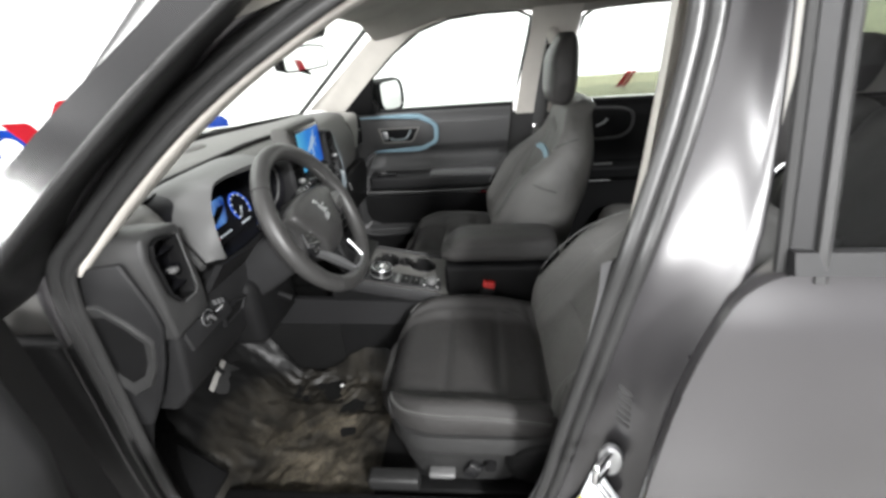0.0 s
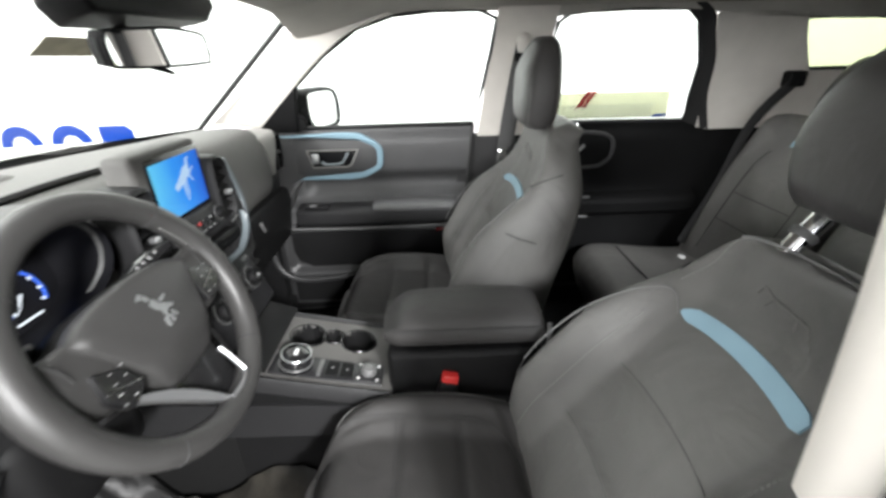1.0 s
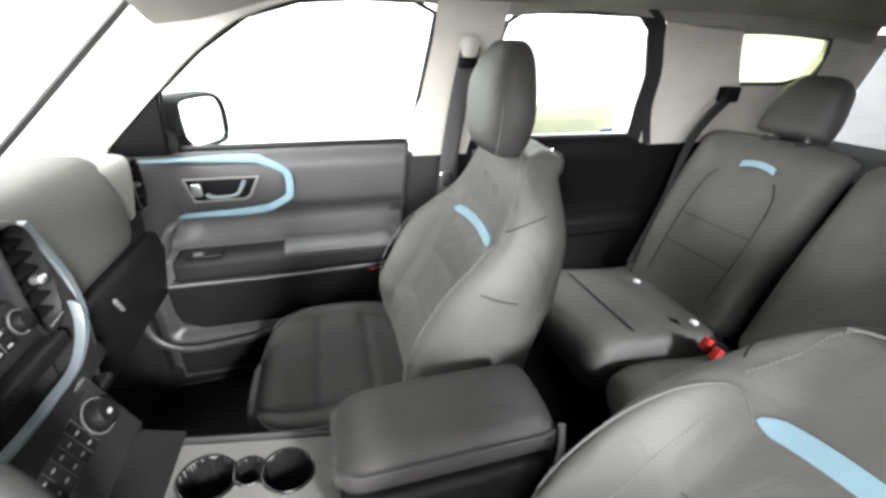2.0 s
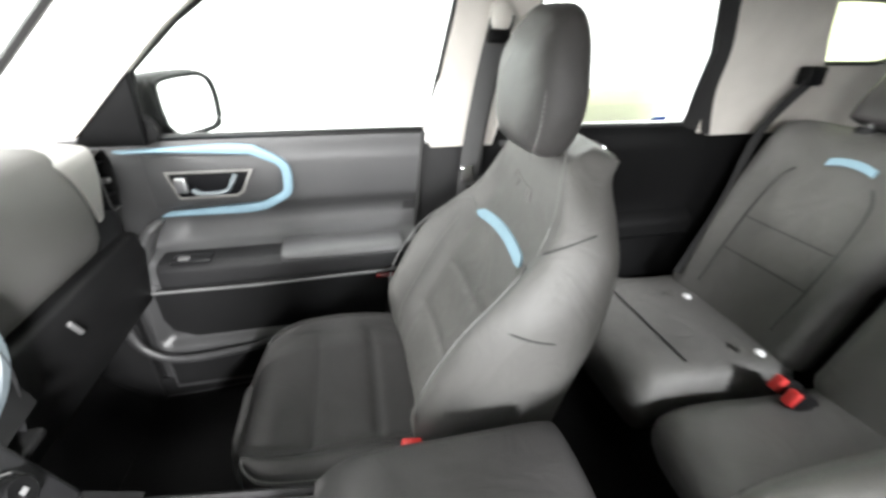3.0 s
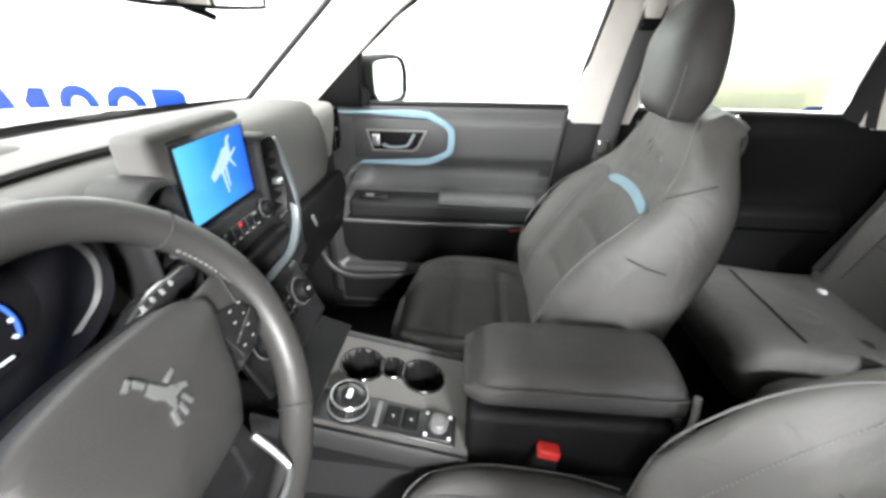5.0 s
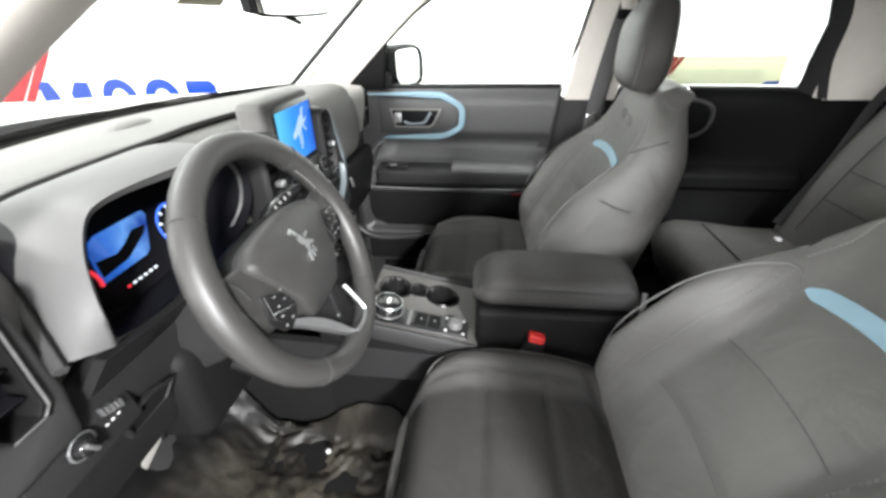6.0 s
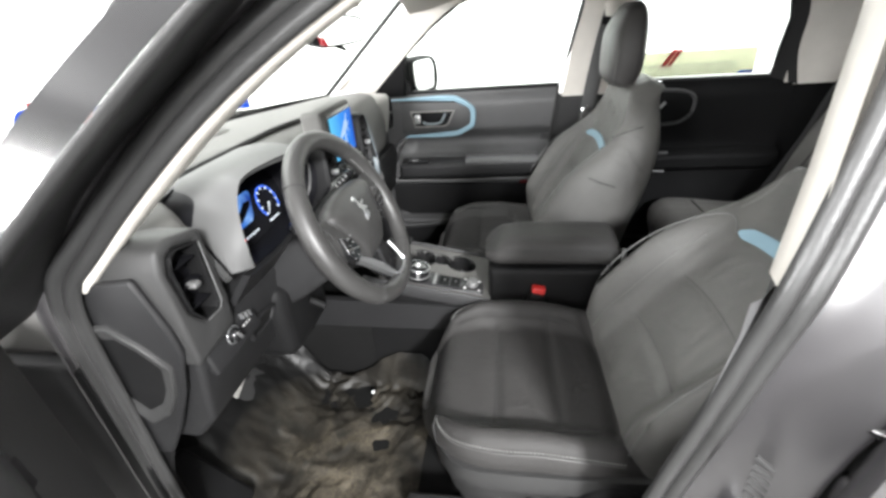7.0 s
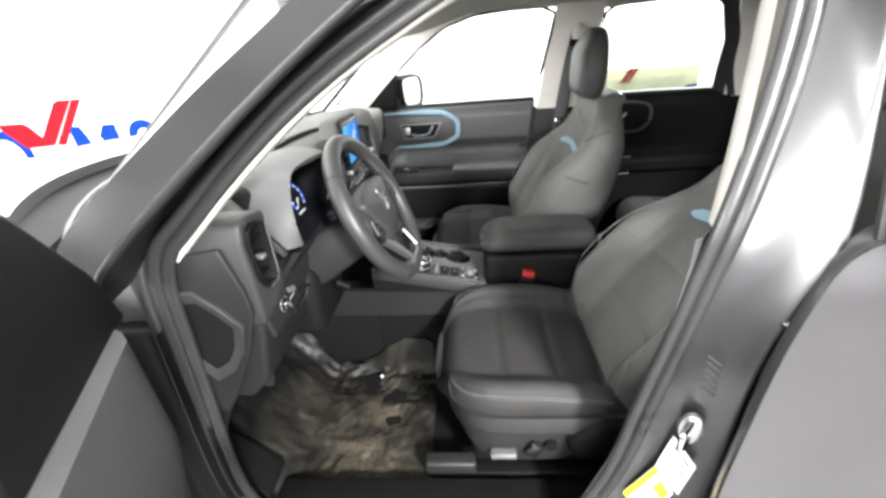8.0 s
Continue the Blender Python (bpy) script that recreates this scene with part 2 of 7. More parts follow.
def film_mat():
    """Clear floor film over black carpet, scuffed and smeared with dry brown dust."""
    m = bpy.data.materials.new("dusty_floor_film")
    m.use_nodes = True
    nt = m.node_tree
    b = nt.nodes["Principled BSDF"]
    node, link = nt.nodes.new, nt.links.new
    tc = node("ShaderNodeTexCoord")

    def fractal(scale, detail, warp, kind="FBM"):
        n = node("ShaderNodeTexNoise")
        n.noise_type = kind
        n.inputs["Scale"].default_value, n.inputs["Detail"].default_value, n.inputs["Distortion"].default_value = scale, detail, warp
        link(tc.outputs["Object"], n.inputs["Vector"])
        return n

    # the dust lies thickest where the heels rest
    mp, gr = node("ShaderNodeMapping"), node("ShaderNodeTexGradient")
    mp.inputs["Location"].default_value, mp.inputs["Scale"].default_value = (1.42, 1.30, -1.17), (3.1, 3.1, 3.0)
    gr.gradient_type = "SPHERICAL"
    link(tc.outputs["Object"], mp.inputs["Vector"])
    link(mp.outputs["Vector"], gr.inputs["Vector"])
    big, fine = fractal(6.0, 7, 1.2), fractal(70.0, 10, 1.5)
    patch_ramp, fine_ramp = node("ShaderNodeMapRange"), node("ShaderNodeMapRange")
    patch_ramp.inputs["From Min"].default_value, patch_ramp.inputs["From Max"].default_value = 0.22, 0.74
    fine_ramp.inputs["From Min"].default_value, fine_ramp.inputs["From Max"].default_value, fine_ramp.inputs["To Min"].default_value = 0.34, 0.66, 0.42
    link(big.outputs["Fac"], patch_ramp.inputs["Value"])
    link(fine.outputs["Fac"], fine_ramp.inputs["Value"])
    gpow, m1, m2 = node("ShaderNodeMath"), node("ShaderNodeMath"), node("ShaderNodeMath")
    gpow.operation, gpow.inputs[1].default_value = "POWER", 0.6
    m1.operation = m2.operation = "MULTIPLY"
    link(gr.outputs["Fac"], gpow.inputs[0])
    link(gpow.outputs[0], m1.inputs[0])
    link(patch_ramp.outputs["Result"], m1.inputs[1])
    link(m1.outputs[0], m2.inputs[0])
    link(fine_ramp.outputs["Result"], m2.inputs[1])
    r = node("ShaderNodeValToRGB")
    r.color_ramp.elements[0].color, r.color_ramp.elements[1].color = (0.004, 0.004, 0.004, 1), (0.075, 0.064, 0.047, 1)
    r.color_ramp.elements[0].position, r.color_ramp.elements[1].position = 0.0, 0.62
    mid = r.color_ramp.elements.new(0.22)
    mid.color = (0.020, 0.018, 0.0145, 1)
    link(m2.outputs[0], r.inputs["Fac"])
    link(r.outputs["Color"], b.inputs["Base Color"])
    b.inputs["Specular IOR Level"].default_value = 0.22
    rough = node("ShaderNodeMapRange")
    rough.inputs["To Min"].default_value, rough.inputs["To Max"].default_value = 0.46, 0.8
    link(m2.outputs[0], rough.inputs["Value"])
    link(rough.outputs["Result"], b.inputs["Roughness"])
    crease = fractal(17.0, 4, 0.3, "RIDGED_MULTIFRACTAL")
    bump = node("ShaderNodeBump")
    bump.inputs["Strength"].default_value, bump.inputs["Distance"].default_value = 0.22, 0.008
    link(crease.outputs["Fac"], bump.inputs["Height"])
    link(bump.outputs["Normal"], b.inputs["Normal"])
    return m


M["film"] = film_mat()


# ---- building tools ----
def thing(name, at, label, category, group="", kind=""):
    ob = new(name)
    ob.empty_display_size = 0.05
    ob.location = at
    bpy.context.view_layer.update()
    return tagged(ob, label, category, group, kind)


def part(name, bm, mat, parent=None, label="", smooth=True, bevel=0.0, sub=0, angle=50):
    """Links a bmesh, in world places, as one mesh under a thing or a part."""
    bmesh.ops.recalc_face_normals(bm, faces=bm.faces)
    me = bpy.data.meshes.new(name)
    bm.to_mesh(me)
    bm.free()
    me.materials.append(M[mat] if isinstance(mat, str) else mat)
    ob = new(name, me)
    if smooth:
        me.polygons.foreach_set("use_smooth", [True] * len(me.polygons))
    if parent is not None:
        ob.parent = parent
        if parent.type == "EMPTY":
            ob.matrix_parent_inverse = Matrix.Translation(parent.location).inverted()
    if bevel:
        mod = ob.modifiers.new("bevel", "BEVEL")
        mod.width, mod.segments, mod.limit_method, mod.angle_limit = bevel, 3, "ANGLE", radians(35)
    if sub:
        mod = ob.modifiers.new("smooth", "SUBSURF")
        mod.levels = mod.render_levels = sub
    elif smooth and not bevel:
        me.set_sharp_from_angle(angle=radians(angle))
    if label:
        tagged(ob, label)
    return ob


def setting(name, bm, mat, label, category, smooth=False, bevel=0.0):
    return tagged(part(name, bm, mat, None, "", smooth, bevel), label, category, kind="structure")


def box(x0, x1, y0, y1, z0, z1, m=None):
    bm = bmesh.new()
    bmesh.ops.create_cube(bm, size=1)
    for v in bm.verts:
        v.co = Vector(((x0 + x1) / 2 + v.co.x * (x1 - x0), (y0 + y1) / 2 + v.co.y * (y1 - y0), (z0 + z1) / 2 + v.co.z * (z1 - z0)))
        if m is not None:
            v.co = m @ v.co
    return bm


def loft(rings, closed=True, caps=True, loop=False):
    """A skin over rings of equally many points."""
    bm = bmesh.new()
    vs = [[bm.verts.new(p) for p in ring] for ring in rings]
    n = len(vs[0])
    pairs = list(zip(vs, vs[1:])) + ([(vs[-1], vs[0])] if loop else [])
    for a, b in pairs:
        for i in range(n if closed else n - 1):
            j = (i + 1) % n
            bm.faces.new((a[i], a[j], b[j], b[i]))
    if caps and closed and not loop:
        bm.faces.new(vs[0])
        bm.faces.new(vs[-1])
    return bm


def smooth_line(pts, n, closed=False):
    """Catmull-Rom through pts, n steps a span."""
    P = [Vector(p) for p in pts]
    out, k = [], len(P)
    for i in range(k if closed else k - 1):
        a, b, c, d = (P[(i + o) % k] if closed else P[min(max(i + o, 0), k - 1)] for o in (-1, 0, 1, 2))
        for s in range(n):
            t = s / n
            out.append(0.5 * ((2 * b) + (c - a) * t + (2 * a - 5 * b + 4 * c - d) * t * t + (3 * b - a - 3 * c + d) * t ** 3))
    if not closed:
        out.append(P[-1])
    return out


def tube(pts, r, seg=8, closed=False, flat=1.0, up=(0, 0, 1)):
    """A tube along pts; r may be a list; flat squeezes it along the second axis."""
    pts = [Vector(p) for p in pts]
    rings, k = [], len(pts)
    for i, p in enumerate(pts):
        a, b = (pts[i - 1], pts[(i + 1) % k]) if closed else (pts[max(i - 1, 0)], pts[min(i + 1, k - 1)])
        d = (b - a).normalized()
        u = Vector(up)
        if abs(u.dot(d)) > 0.95:
            u = Vector((1, 0, 0)) if abs(d.x) < 0.9 else Vector((0, 1, 0))
        s = d.cross(u).normalized()
        w = s.cross(d)
        rr = r[i] if isinstance(r, (list, tuple)) else r
        rings.append([p + rr * (math.cos(2 * math.pi * j / seg) * s + flat * math.sin(2 * math.pi * j / seg) * w) for j in range(seg)])
    return loft(rings, loop=closed)


def strip(a, b, n=6, thick=0.0, out=(0, -1, 0)):
    """A ruled band between two lines of points; thick gives it a body towards -out."""
    A, B = smooth_line(a, n), smooth_line(b, n)
    bm = bmesh.new()
    o = Vector(out) * thick
    rows = [[A[i], B[i]] + ([B[i] - o, A[i] - o] if thick else []) for i in range(len(A))]
    bm.free()
    return loft(rows, closed=bool(thick), caps=bool(thick))


def plate(poly, place, thick):
    """A polygon in 2D, set into space by place(u, v, depth), with a body."""
    bm = bmesh.new()
    f = [bm.verts.new(place(u, v, 0)) for u, v in poly]
    g = [bm.verts.new(place(u, v, thick)) for u, v in poly]
    bm.faces.new(f)
    bm.faces.new(list(reversed(g)))
    n = len(poly)
    for i in range(n):
        bm.faces.new((f[i], g[i], g[(i + 1) % n], f[(i + 1) % n]))
    return bm


def frame_plate(outer, inner, place, thick):
    """A flat frame between two outlines of equally many points."""
    rings = [[Vector(place(*outer[i], 0)), Vector(place(*inner[i], 0)), Vector(place(*inner[i], thick)), Vector(place(*outer[i], thick))] for i in range(len(outer))]
    return loft(rings, loop=True)


def lathe(profile, seg, place):
    """Turned body: profile of (radius, height), put into space by place(Vector)."""
    rings = [[place(Vector((r * math.cos(2 * math.pi * j / seg), r * math.sin(2 * math.pi * j / seg), h))) for j in range(seg)] for r, h in profile]
    return loft(rings)


def sheet(fn, us, vs, thick=None):
    """A grid over fn(u, v); thick: a vector that gives it a body."""
    rows = [[Vector(fn(u, v)) for u in us] for v in vs]
    if thick is None:
        return loft(rows, closed=False)
    t = Vector(thick)
    bm = bmesh.new()
    top = [[bm.verts.new(p) for p in r] for r in rows]
    low = [[bm.verts.new(p + t) for p in r] for r in rows]
    nu, nv = len(us), len(vs)
    for j in range(nv - 1):
        for i in range(nu - 1):
            bm.faces.new((top[j][i], top[j][i + 1], top[j + 1][i + 1], top[j + 1][i]))
            bm.faces.new((low[j][i], low[j + 1][i], low[j + 1][i + 1], low[j][i + 1]))
    rim = [(0, i) for i in range(nu)] + [(j, nu - 1) for j in range(1, nv)] + [(nv - 1, i) for i in range(nu - 2, -1, -1)] + [(j, 0) for j in range(nv - 2, 0, -1)]
    for (a, b), (c, d) in zip(rim, rim[1:] + rim[:1]):
        bm.faces.new((top[a][b], low[a][b], low[c][d], top[c][d]))
    return bm


def stitches(pts, pitch=0.007, r=0.0011):
    """A row of short thread stitches along a line."""
    pts = [Vector(p) for p in pts]
    bm, acc = bmesh.new(), 0.0
    for a, b in zip(pts, pts[1:]):
        d, s = (b - a).normalized(), (b - a).length
        while acc < s:
            p, q = a + d * acc, a + d * (acc + pitch * 0.62)
            u = d.orthogonal().normalized()
            w = d.cross(u)
            A = [bm.verts.new(p + r * (c * u + e * w)) for c, e in ((1, 0), (0, 1), (-1, 0), (0, -1))]
            B = [bm.verts.new(q + r * (c * u + e * w)) for c, e in ((1, 0), (0, 1), (-1, 0), (0, -1))]
            for i in range(4):
                bm.faces.new((A[i], A[(i + 1) % 4], B[(i + 1) % 4], B[i]))
            bm.faces.new(A)
            bm.faces.new(B)
            acc += pitch
        acc -= s
    return bm


def lin(a, b, n):
    return [a + (b - a) * i / (n - 1) for i in range(n)]


def step(a, b, x):
    t = min(max((x - a) / (b - a), 0), 1)
    return t * t * (3 - 2 * t)


def side_y(z, y0):
    """The sides of the car lean in above the belt line."""
    return y0 - 0.25 * max(0.0, z - 1.14)


def on_side(x, z, y0, s):
    return Vector((x, s * side_y(z, y0), z))


# ---- booth ----
setting("floor", box(-7, 6, -6.75, 2.6, -0.1, 0.0), "floor", "smooth grey sealed concrete floor of the photo booth", "floor")
setting("wall_north", box(-7, 6, 2.35, 2.6, 0.0, 3.7), "wall", "plain white painted booth wall beside the car", "wall")
setting("wall_south", box(-7, 6, -6.75, -6.5, 0.0, 3.7), "dark_wall", "dim grey wall of the hall behind the camera", "wall")
# west and east walls are out of view, added grey to limit bounce
setting("wall_west", box(-7.25, -7, -6.75, 2.6, 0.0, 3.7), "grey_wall", "unseen grey wall ahead of the car, toned to set bounce light", "wall")
setting("wall_east", box(6, 6.25, -6.75, 2.6, 0.0, 3.7), "dark_wall", "unseen dim grey wall behind the car, toned to cut bounce light", "wall")
setting("ceiling", box(-7.25, 6.25, -6.75, 2.6, 3.7, 3.85), "ceil", "plain white booth ceiling with light panels", "ceiling")


def on_wall(u, v, d):
    return Vector((u, 2.346 - d, v))


def arch(cx, cz, r0, r1, h, n=14):
    """A round-topped blue band standing on two feet."""
    a = [(cx - r1, cz - h)] + [(cx + r1 * math.cos(math.pi - math.pi * i / n), cz + r1 * math.sin(math.pi * i / n)) for i in range(n + 1)] + [(cx + r1, cz - h)]
    b = [(cx - r0, cz - h)] + [(cx + r0 * math.cos(math.pi - math.pi * i / n), cz + r0 * math.sin(math.pi * i / n)) for i in range(n + 1)] + [(cx + r0, cz - h)]
    rings = [[on_wall(*a[i], 0), on_wall(*b[i], 0), on_wall(*b[i], 0.01), on_wall(*a[i], 0.01)] for i in range(len(a))]
    return loft(rings)


def wall_sign(dx=0.0, dz=0.0):
    """Red tick and blue round-topped marks, painted on the wall as plain shapes."""
    w = lambda u, v, d: on_wall(u + dx, v + dz, d)
    sign = thing("wall_sign", (-3.2 + dx, 2.34, 0.9 + dz), "blue and red painted sign on the white booth wall", "sign", "wall signs")
    part("blue_block", plate([(-2.44, 0.70), (-2.20, 0.70), (-2.20, 0.93), (-2.24, 0.965), (-2.44, 0.965)], w, 0.01), "blue", sign, smooth=False)
    for cx, cz, r0, r1, h in ((-2.66, 0.83, 0.075, 0.15, 0.13), (-3.03, 0.83, 0.075, 0.15, 0.13), (-4.42, 0.72, 0.16, 0.24, 0.02)):
        part("blue_arch", arch(cx + dx, cz + dz, r0, r1, h), "blue", sign, smooth=False)
    part("blue_block", plate([(-3.72, 0.70), (-3.54, 0.70), (-3.58, 0.86), (-3.62, 0.955), (-3.72, 0.955)], w, 0.01), "blue", sign, smooth=False)
    part("blue_block", plate([(-3.40, 0.70), (-3.28, 0.70), (-3.28, 0.955), (-3.39, 0.955), (-3.46, 0.86)], w, 0.01), "blue", sign, smooth=False)
    part("red_slash", plate([(-4.05, 0.83), (-3.93, 0.80), (-3.585, 1.18), (-3.70, 1.18), (-3.75, 1.16)], w, 0.012), "redpaint", sign, smooth=False)
    part("red_slash", plate([(-3.90, 0.80), (-3.82, 0.80), (-3.485, 1.18), (-3.565, 1.18)], w, 0.012), "redpaint", sign, smooth=False)
    part("red_slash", plate([(-4.40, 1.01), (-4.15, 1.01), (-4.10, 0.99), (-3.95, 0.80), (-4.20, 0.79)], w, 0.013), "redpaint", sign, smooth=False)
    return sign


wall_sign()
# a small tick further along the wall
tick = thing("wall_sign", (1.1, 2.34, 1.0), "small red painted tick on the white booth wall", "sign", "wall signs")
part("red_slash", plate([(1.08, 1.00), (1.115, 1.00), (1.185, 1.11), (1.15, 1.11)], on_wall, 0.008), "redpaint", tick, smooth=False)
part("red_slash", plate([(1.125, 1.00), (1.15, 1.00), (1.22, 1.11), (1.195, 1.11)], on_wall, 0.008), "redpaint", tick, smooth=False)


# ---- car shell ----
shell = thing("car_body", (0, 0, 0.35), "dark grey metallic car body with open driver's doorway", "car body")
# driver's doorway, as (x, z) along the rubber seal
SEAL = [(-0.150, 1.456), (-0.226, 1.418), (-0.31, 1.371), (-0.40, 1.310), (-0.49, 1.236), (-0.560, 1.170), (-0.597, 1.132), (-0.616, 1.075), (-0.625, 0.98), (-0.634, 0.86), (-0.646, 0.70), (-0.645, 0.56),
        (-0.60, 0.468), (-0.45, 0.44), (-0.25, 0.435), (-0.03, 0.447), (0.045, 0.50), (0.088, 0.58), (0.115, 0.685), (0.138, 0.826), (0.162, 0.956), (0.181, 1.065), (0.199, 1.155), (0.222, 1.235), (0.242, 1.317), (0.258, 1.42),
        (0.245, 1.472), (0.19, 1.492), (0.06, 1.50), (-0.06, 1.490)]


def ring_side(pts, y0, s, n=4):
    return smooth_line([on_side(x, z, y0, s) for x, z in pts], n, True)


def grown(pts, d):
    c = (-0.22, 0.98)
    out = []
    k = len(pts)
    for i, (x, z) in enumerate(pts):
        (ax, az), (bx, bz) = pts[i - 1], pts[(i + 1) % k]
        nx, nz = az - bz, bx - ax
        q = math.hypot(nx, nz)
        if (x - c[0]) * nx + (z - c[1]) * nz < 0:
            nx, nz = -nx, -nz
        out.append((x + d * nx / q, z + d * nz / q))
    return out


def sweep_ring(pts, y0, profile, n=4):
    """Sweeps a profile of (away from the opening, out of the car) round the doorway."""
    base, away = ring_side(pts, y0, -1, n), ring_side(grown(pts, 0.03), y0, -1, n)
    rings = []
    for p, q in zip(base, away):
        d = (q - p).normalized()
        rings.append([p + d * o + Vector((0, -e, 0)) for o, e in profile])
    return loft(rings, closed=False, loop=True)


part("door_seal", sweep_ring(SEAL, 0.70, [(-0.004, -0.006), (-0.003, -0.001), (0.0, 0.002), (0.008, 0.005), (0.015, 0.002), (0.018, -0.003), (0.021, 0.002), (0.028, 0.006), (0.036, 0.004), (0.040, -0.003), (0.041, -0.02)]), "rubber", shell, "black rubber door seal")
part("doorway_flange", sweep_ring(SEAL, 0.70, [(0.040, -0.012), (0.043, -0.006), (0.047, 0.002), (0.056, 0.006)]), "paint", shell)


# outer windscreen pillar, dark paint with a gloss black band
def outer(pts, y0):
    return [on_side(x, z, y0, -1) for x, z in pts]


P3 = outer([(-0.06, 1.56), (-0.243, 1.456), (-0.42, 1.335), (-0.615, 1.175), (-0.655, 1.10)], 0.80)
P2 = outer([(-0.04, 1.545), (-0.205, 1.435), (-0.345, 1.33), (-0.58, 1.15), (-0.655, 1.09)], 0.765)
P4 = outer([(-0.13, 1.60), (-0.312, 1.462), (-0.477, 1.353), (-0.66, 1.215), (-0.70, 1.15)], 0.79)
P5 = [Vector(p) for p in ((-0.25, -0.575, 1.61), (-0.43, -0.598, 1.466), (-0.553, -0.622, 1.360), (-0.716, -0.650, 1.221), (-0.80, -0.668, 1.146))]
P2 = [a.lerp(b, 0.28) for a, b in zip(P3, P2)]
P1 = outer([(-0.08, 1.545), (-0.20, 1.496), (-0.345, 1.40), (-0.55, 1.245), (-0.67, 1.10)], 0.70)
SM = [smooth_line(q, 4) for q in (P1, [a.lerp(b, 0.5) + Vector((0.004, -0.006, 0.004)) for a, b in zip(P1, P2)], P2, [a.lerp(b, 0.6) + Vector((0, -0.003, 0)) for a, b in zip(P2, P3)], P3)]
part("pillar_channel", loft([list(r) for r in zip(*SM)], closed=False), "rubber", shell, "dark rounded pillar channel", sub=1)
P3, P4, P5 = [smooth_line(q, 4) for q in (P3, P4, P5)]
part("windscreen_pillar", strip(P3, P4, 6), "gloss", shell, "gloss black outer windscreen pillar")
part("pillar_edge", strip(P4, P5, 6), "gloss", shell, "gloss black pillar edge beside the windscreen")

# hinge pillar below the mirror corner, and sill
HZ = (1.10, 0.95, 0.80, 0.65, 0.50, 0.36)
HA = [Vector((-0.705 - 0.004 * i, -0.735, z)) for i, z in enumerate(HZ)]
HB = [Vector((-0.725 - 0.006 * i, -0.86, z)) for i, z in enumerate(HZ)]
# rubber black replaces body paint here, for the shade of the open door
part("hinge_pillar", strip(HA, HB, 4), "rubber", shell, "painted hinge pillar, blackened for shade")
part("rocker", box(-0.76, 0.28, -0.83, -0.715, 0.28, 0.395), "paint", shell, bevel=0.02)
part("sill_trim", box(-0.64, 0.02, -0.70, -0.585, 0.395, 0.438), "plastic", shell, "black sill scuff trim", bevel=0.008)

# middle pillar
BX = [(0.66, 0.110), (0.80, 0.134), (0.90, 0.152), (1.0, 0.169), (1.09, 0.185), (1.145, 0.197), (1.24, 0.223), (1.36, 0.250), (1.47, 0.262), (1.56, 0.266)]
XC = {0.66: 0.262, 0.80: 0.260, 0.90: 0.259, 1.0: 0.268, 1.09: 0.296, 1.145: 0.318, 1.24: 0.325, 1.36: 0.325, 1.47: 0.322, 1.56: 0.320}
BP = []
for z, x in [(0.40, 0.02), (0.52, 0.062)] + BX:
    xc = XC[z] if z in XC else 0.256
    x1 = min(x + 0.050, xc - 0.006)
    BP.append([Vector((q, -side_y(z, y), z)) for q, y in ((x1 - 0.012, 0.700), (x1, 0.712), (x1 * 0.7 + xc * 0.3, 0.724), (x1 * 0.25 + xc * 0.75, 0.742), (xc, 0.760), (xc + 0.006, 0.761), (xc + 0.009, 0.735), (xc + 0.01, 0.70), (xc + 0.012, 0.68))])
part("middle_pillar", loft(BP, closed=False), "paint", shell, "dark grey painted middle pillar", sub=1)
TX = [(1.132, 0.216), (1.18, 0.223), (1.24, 0.233), (1.30, 0.241), (1.36, 0.249), (1.47, 0.261), (1.56, 0.266)]
part("pillar_trim", loft([[Vector((x + dx, -side_y(z, y), z)) for dx, y in ((-0.014, 0.698), (-0.012, 0.690), (-0.006, 0.666), (0.000, 0.642), (0.020, 0.628), (0.06, 0.622), (0.11, 0.624), (0.16, 0.65))] for z, x in TX], closed=False), "pillar", shell, "pale grey middle pillar trim")
LX = [(0.40, 0.066), (0.52, 0.105), (0.66, 0.150), (0.80, 0.184), (0.90, 0.199), (1.0, 0.211), (1.09, 0.218), (1.131, 0.217)]
part("pillar_trim", loft([[Vector((x + dx, -side_y(z, y), z)) for dx, y in ((-0.046, 0.698), (-0.030, 0.688), (-0.006, 0.664), (0.0, 0.646), (0.02, 0.640), (0.10, 0.638), (0.16, 0.66))] for z, x in LX], closed=False), "door_trim", shell, "grey lower middle pillar trim")
# striker, labels and slots on the pillar face: u along the face, v up, d out of it
def on_pillar(u, v, d=0.0):
    return Vector((0.201 + 0.925 * u - 0.38 * d, -0.742 - 0.38 * u - 0.925 * d, 0.734 + v))


sk = thing("door_striker", (0.22, -0.745, 0.80), "bright steel door striker bolted to the middle pillar", "door striker")
part("striker_plate", lathe([(0.024, -0.004), (0.0235, 0.004), (0.020, 0.0055)], 24, lambda p: on_pillar(0.0066 + p.x * 0.75, 0.072 + p.y * 1.35, p.z)), "satin", sk)
part("loop", tube(smooth_line([on_pillar(0.006, 0.092, 0.0), on_pillar(-0.008, 0.093, 0.035), on_pillar(-0.010, 0.086, 0.040), on_pillar(-0.010, 0.066, 0.040), on_pillar(-0.008, 0.058, 0.035), on_pillar(0.006, 0.057, 0.0)], 5), 0.0055, 8), "chrome", sk)
lb = thing("white_label", (0.21, -0.745, 0.70), "small white printed label on the door pillar", "label")
WL = [(-0.0145, 0.046), (0.0294, -0.010), (0.0161, -0.095), (-0.0286, -0.036)]


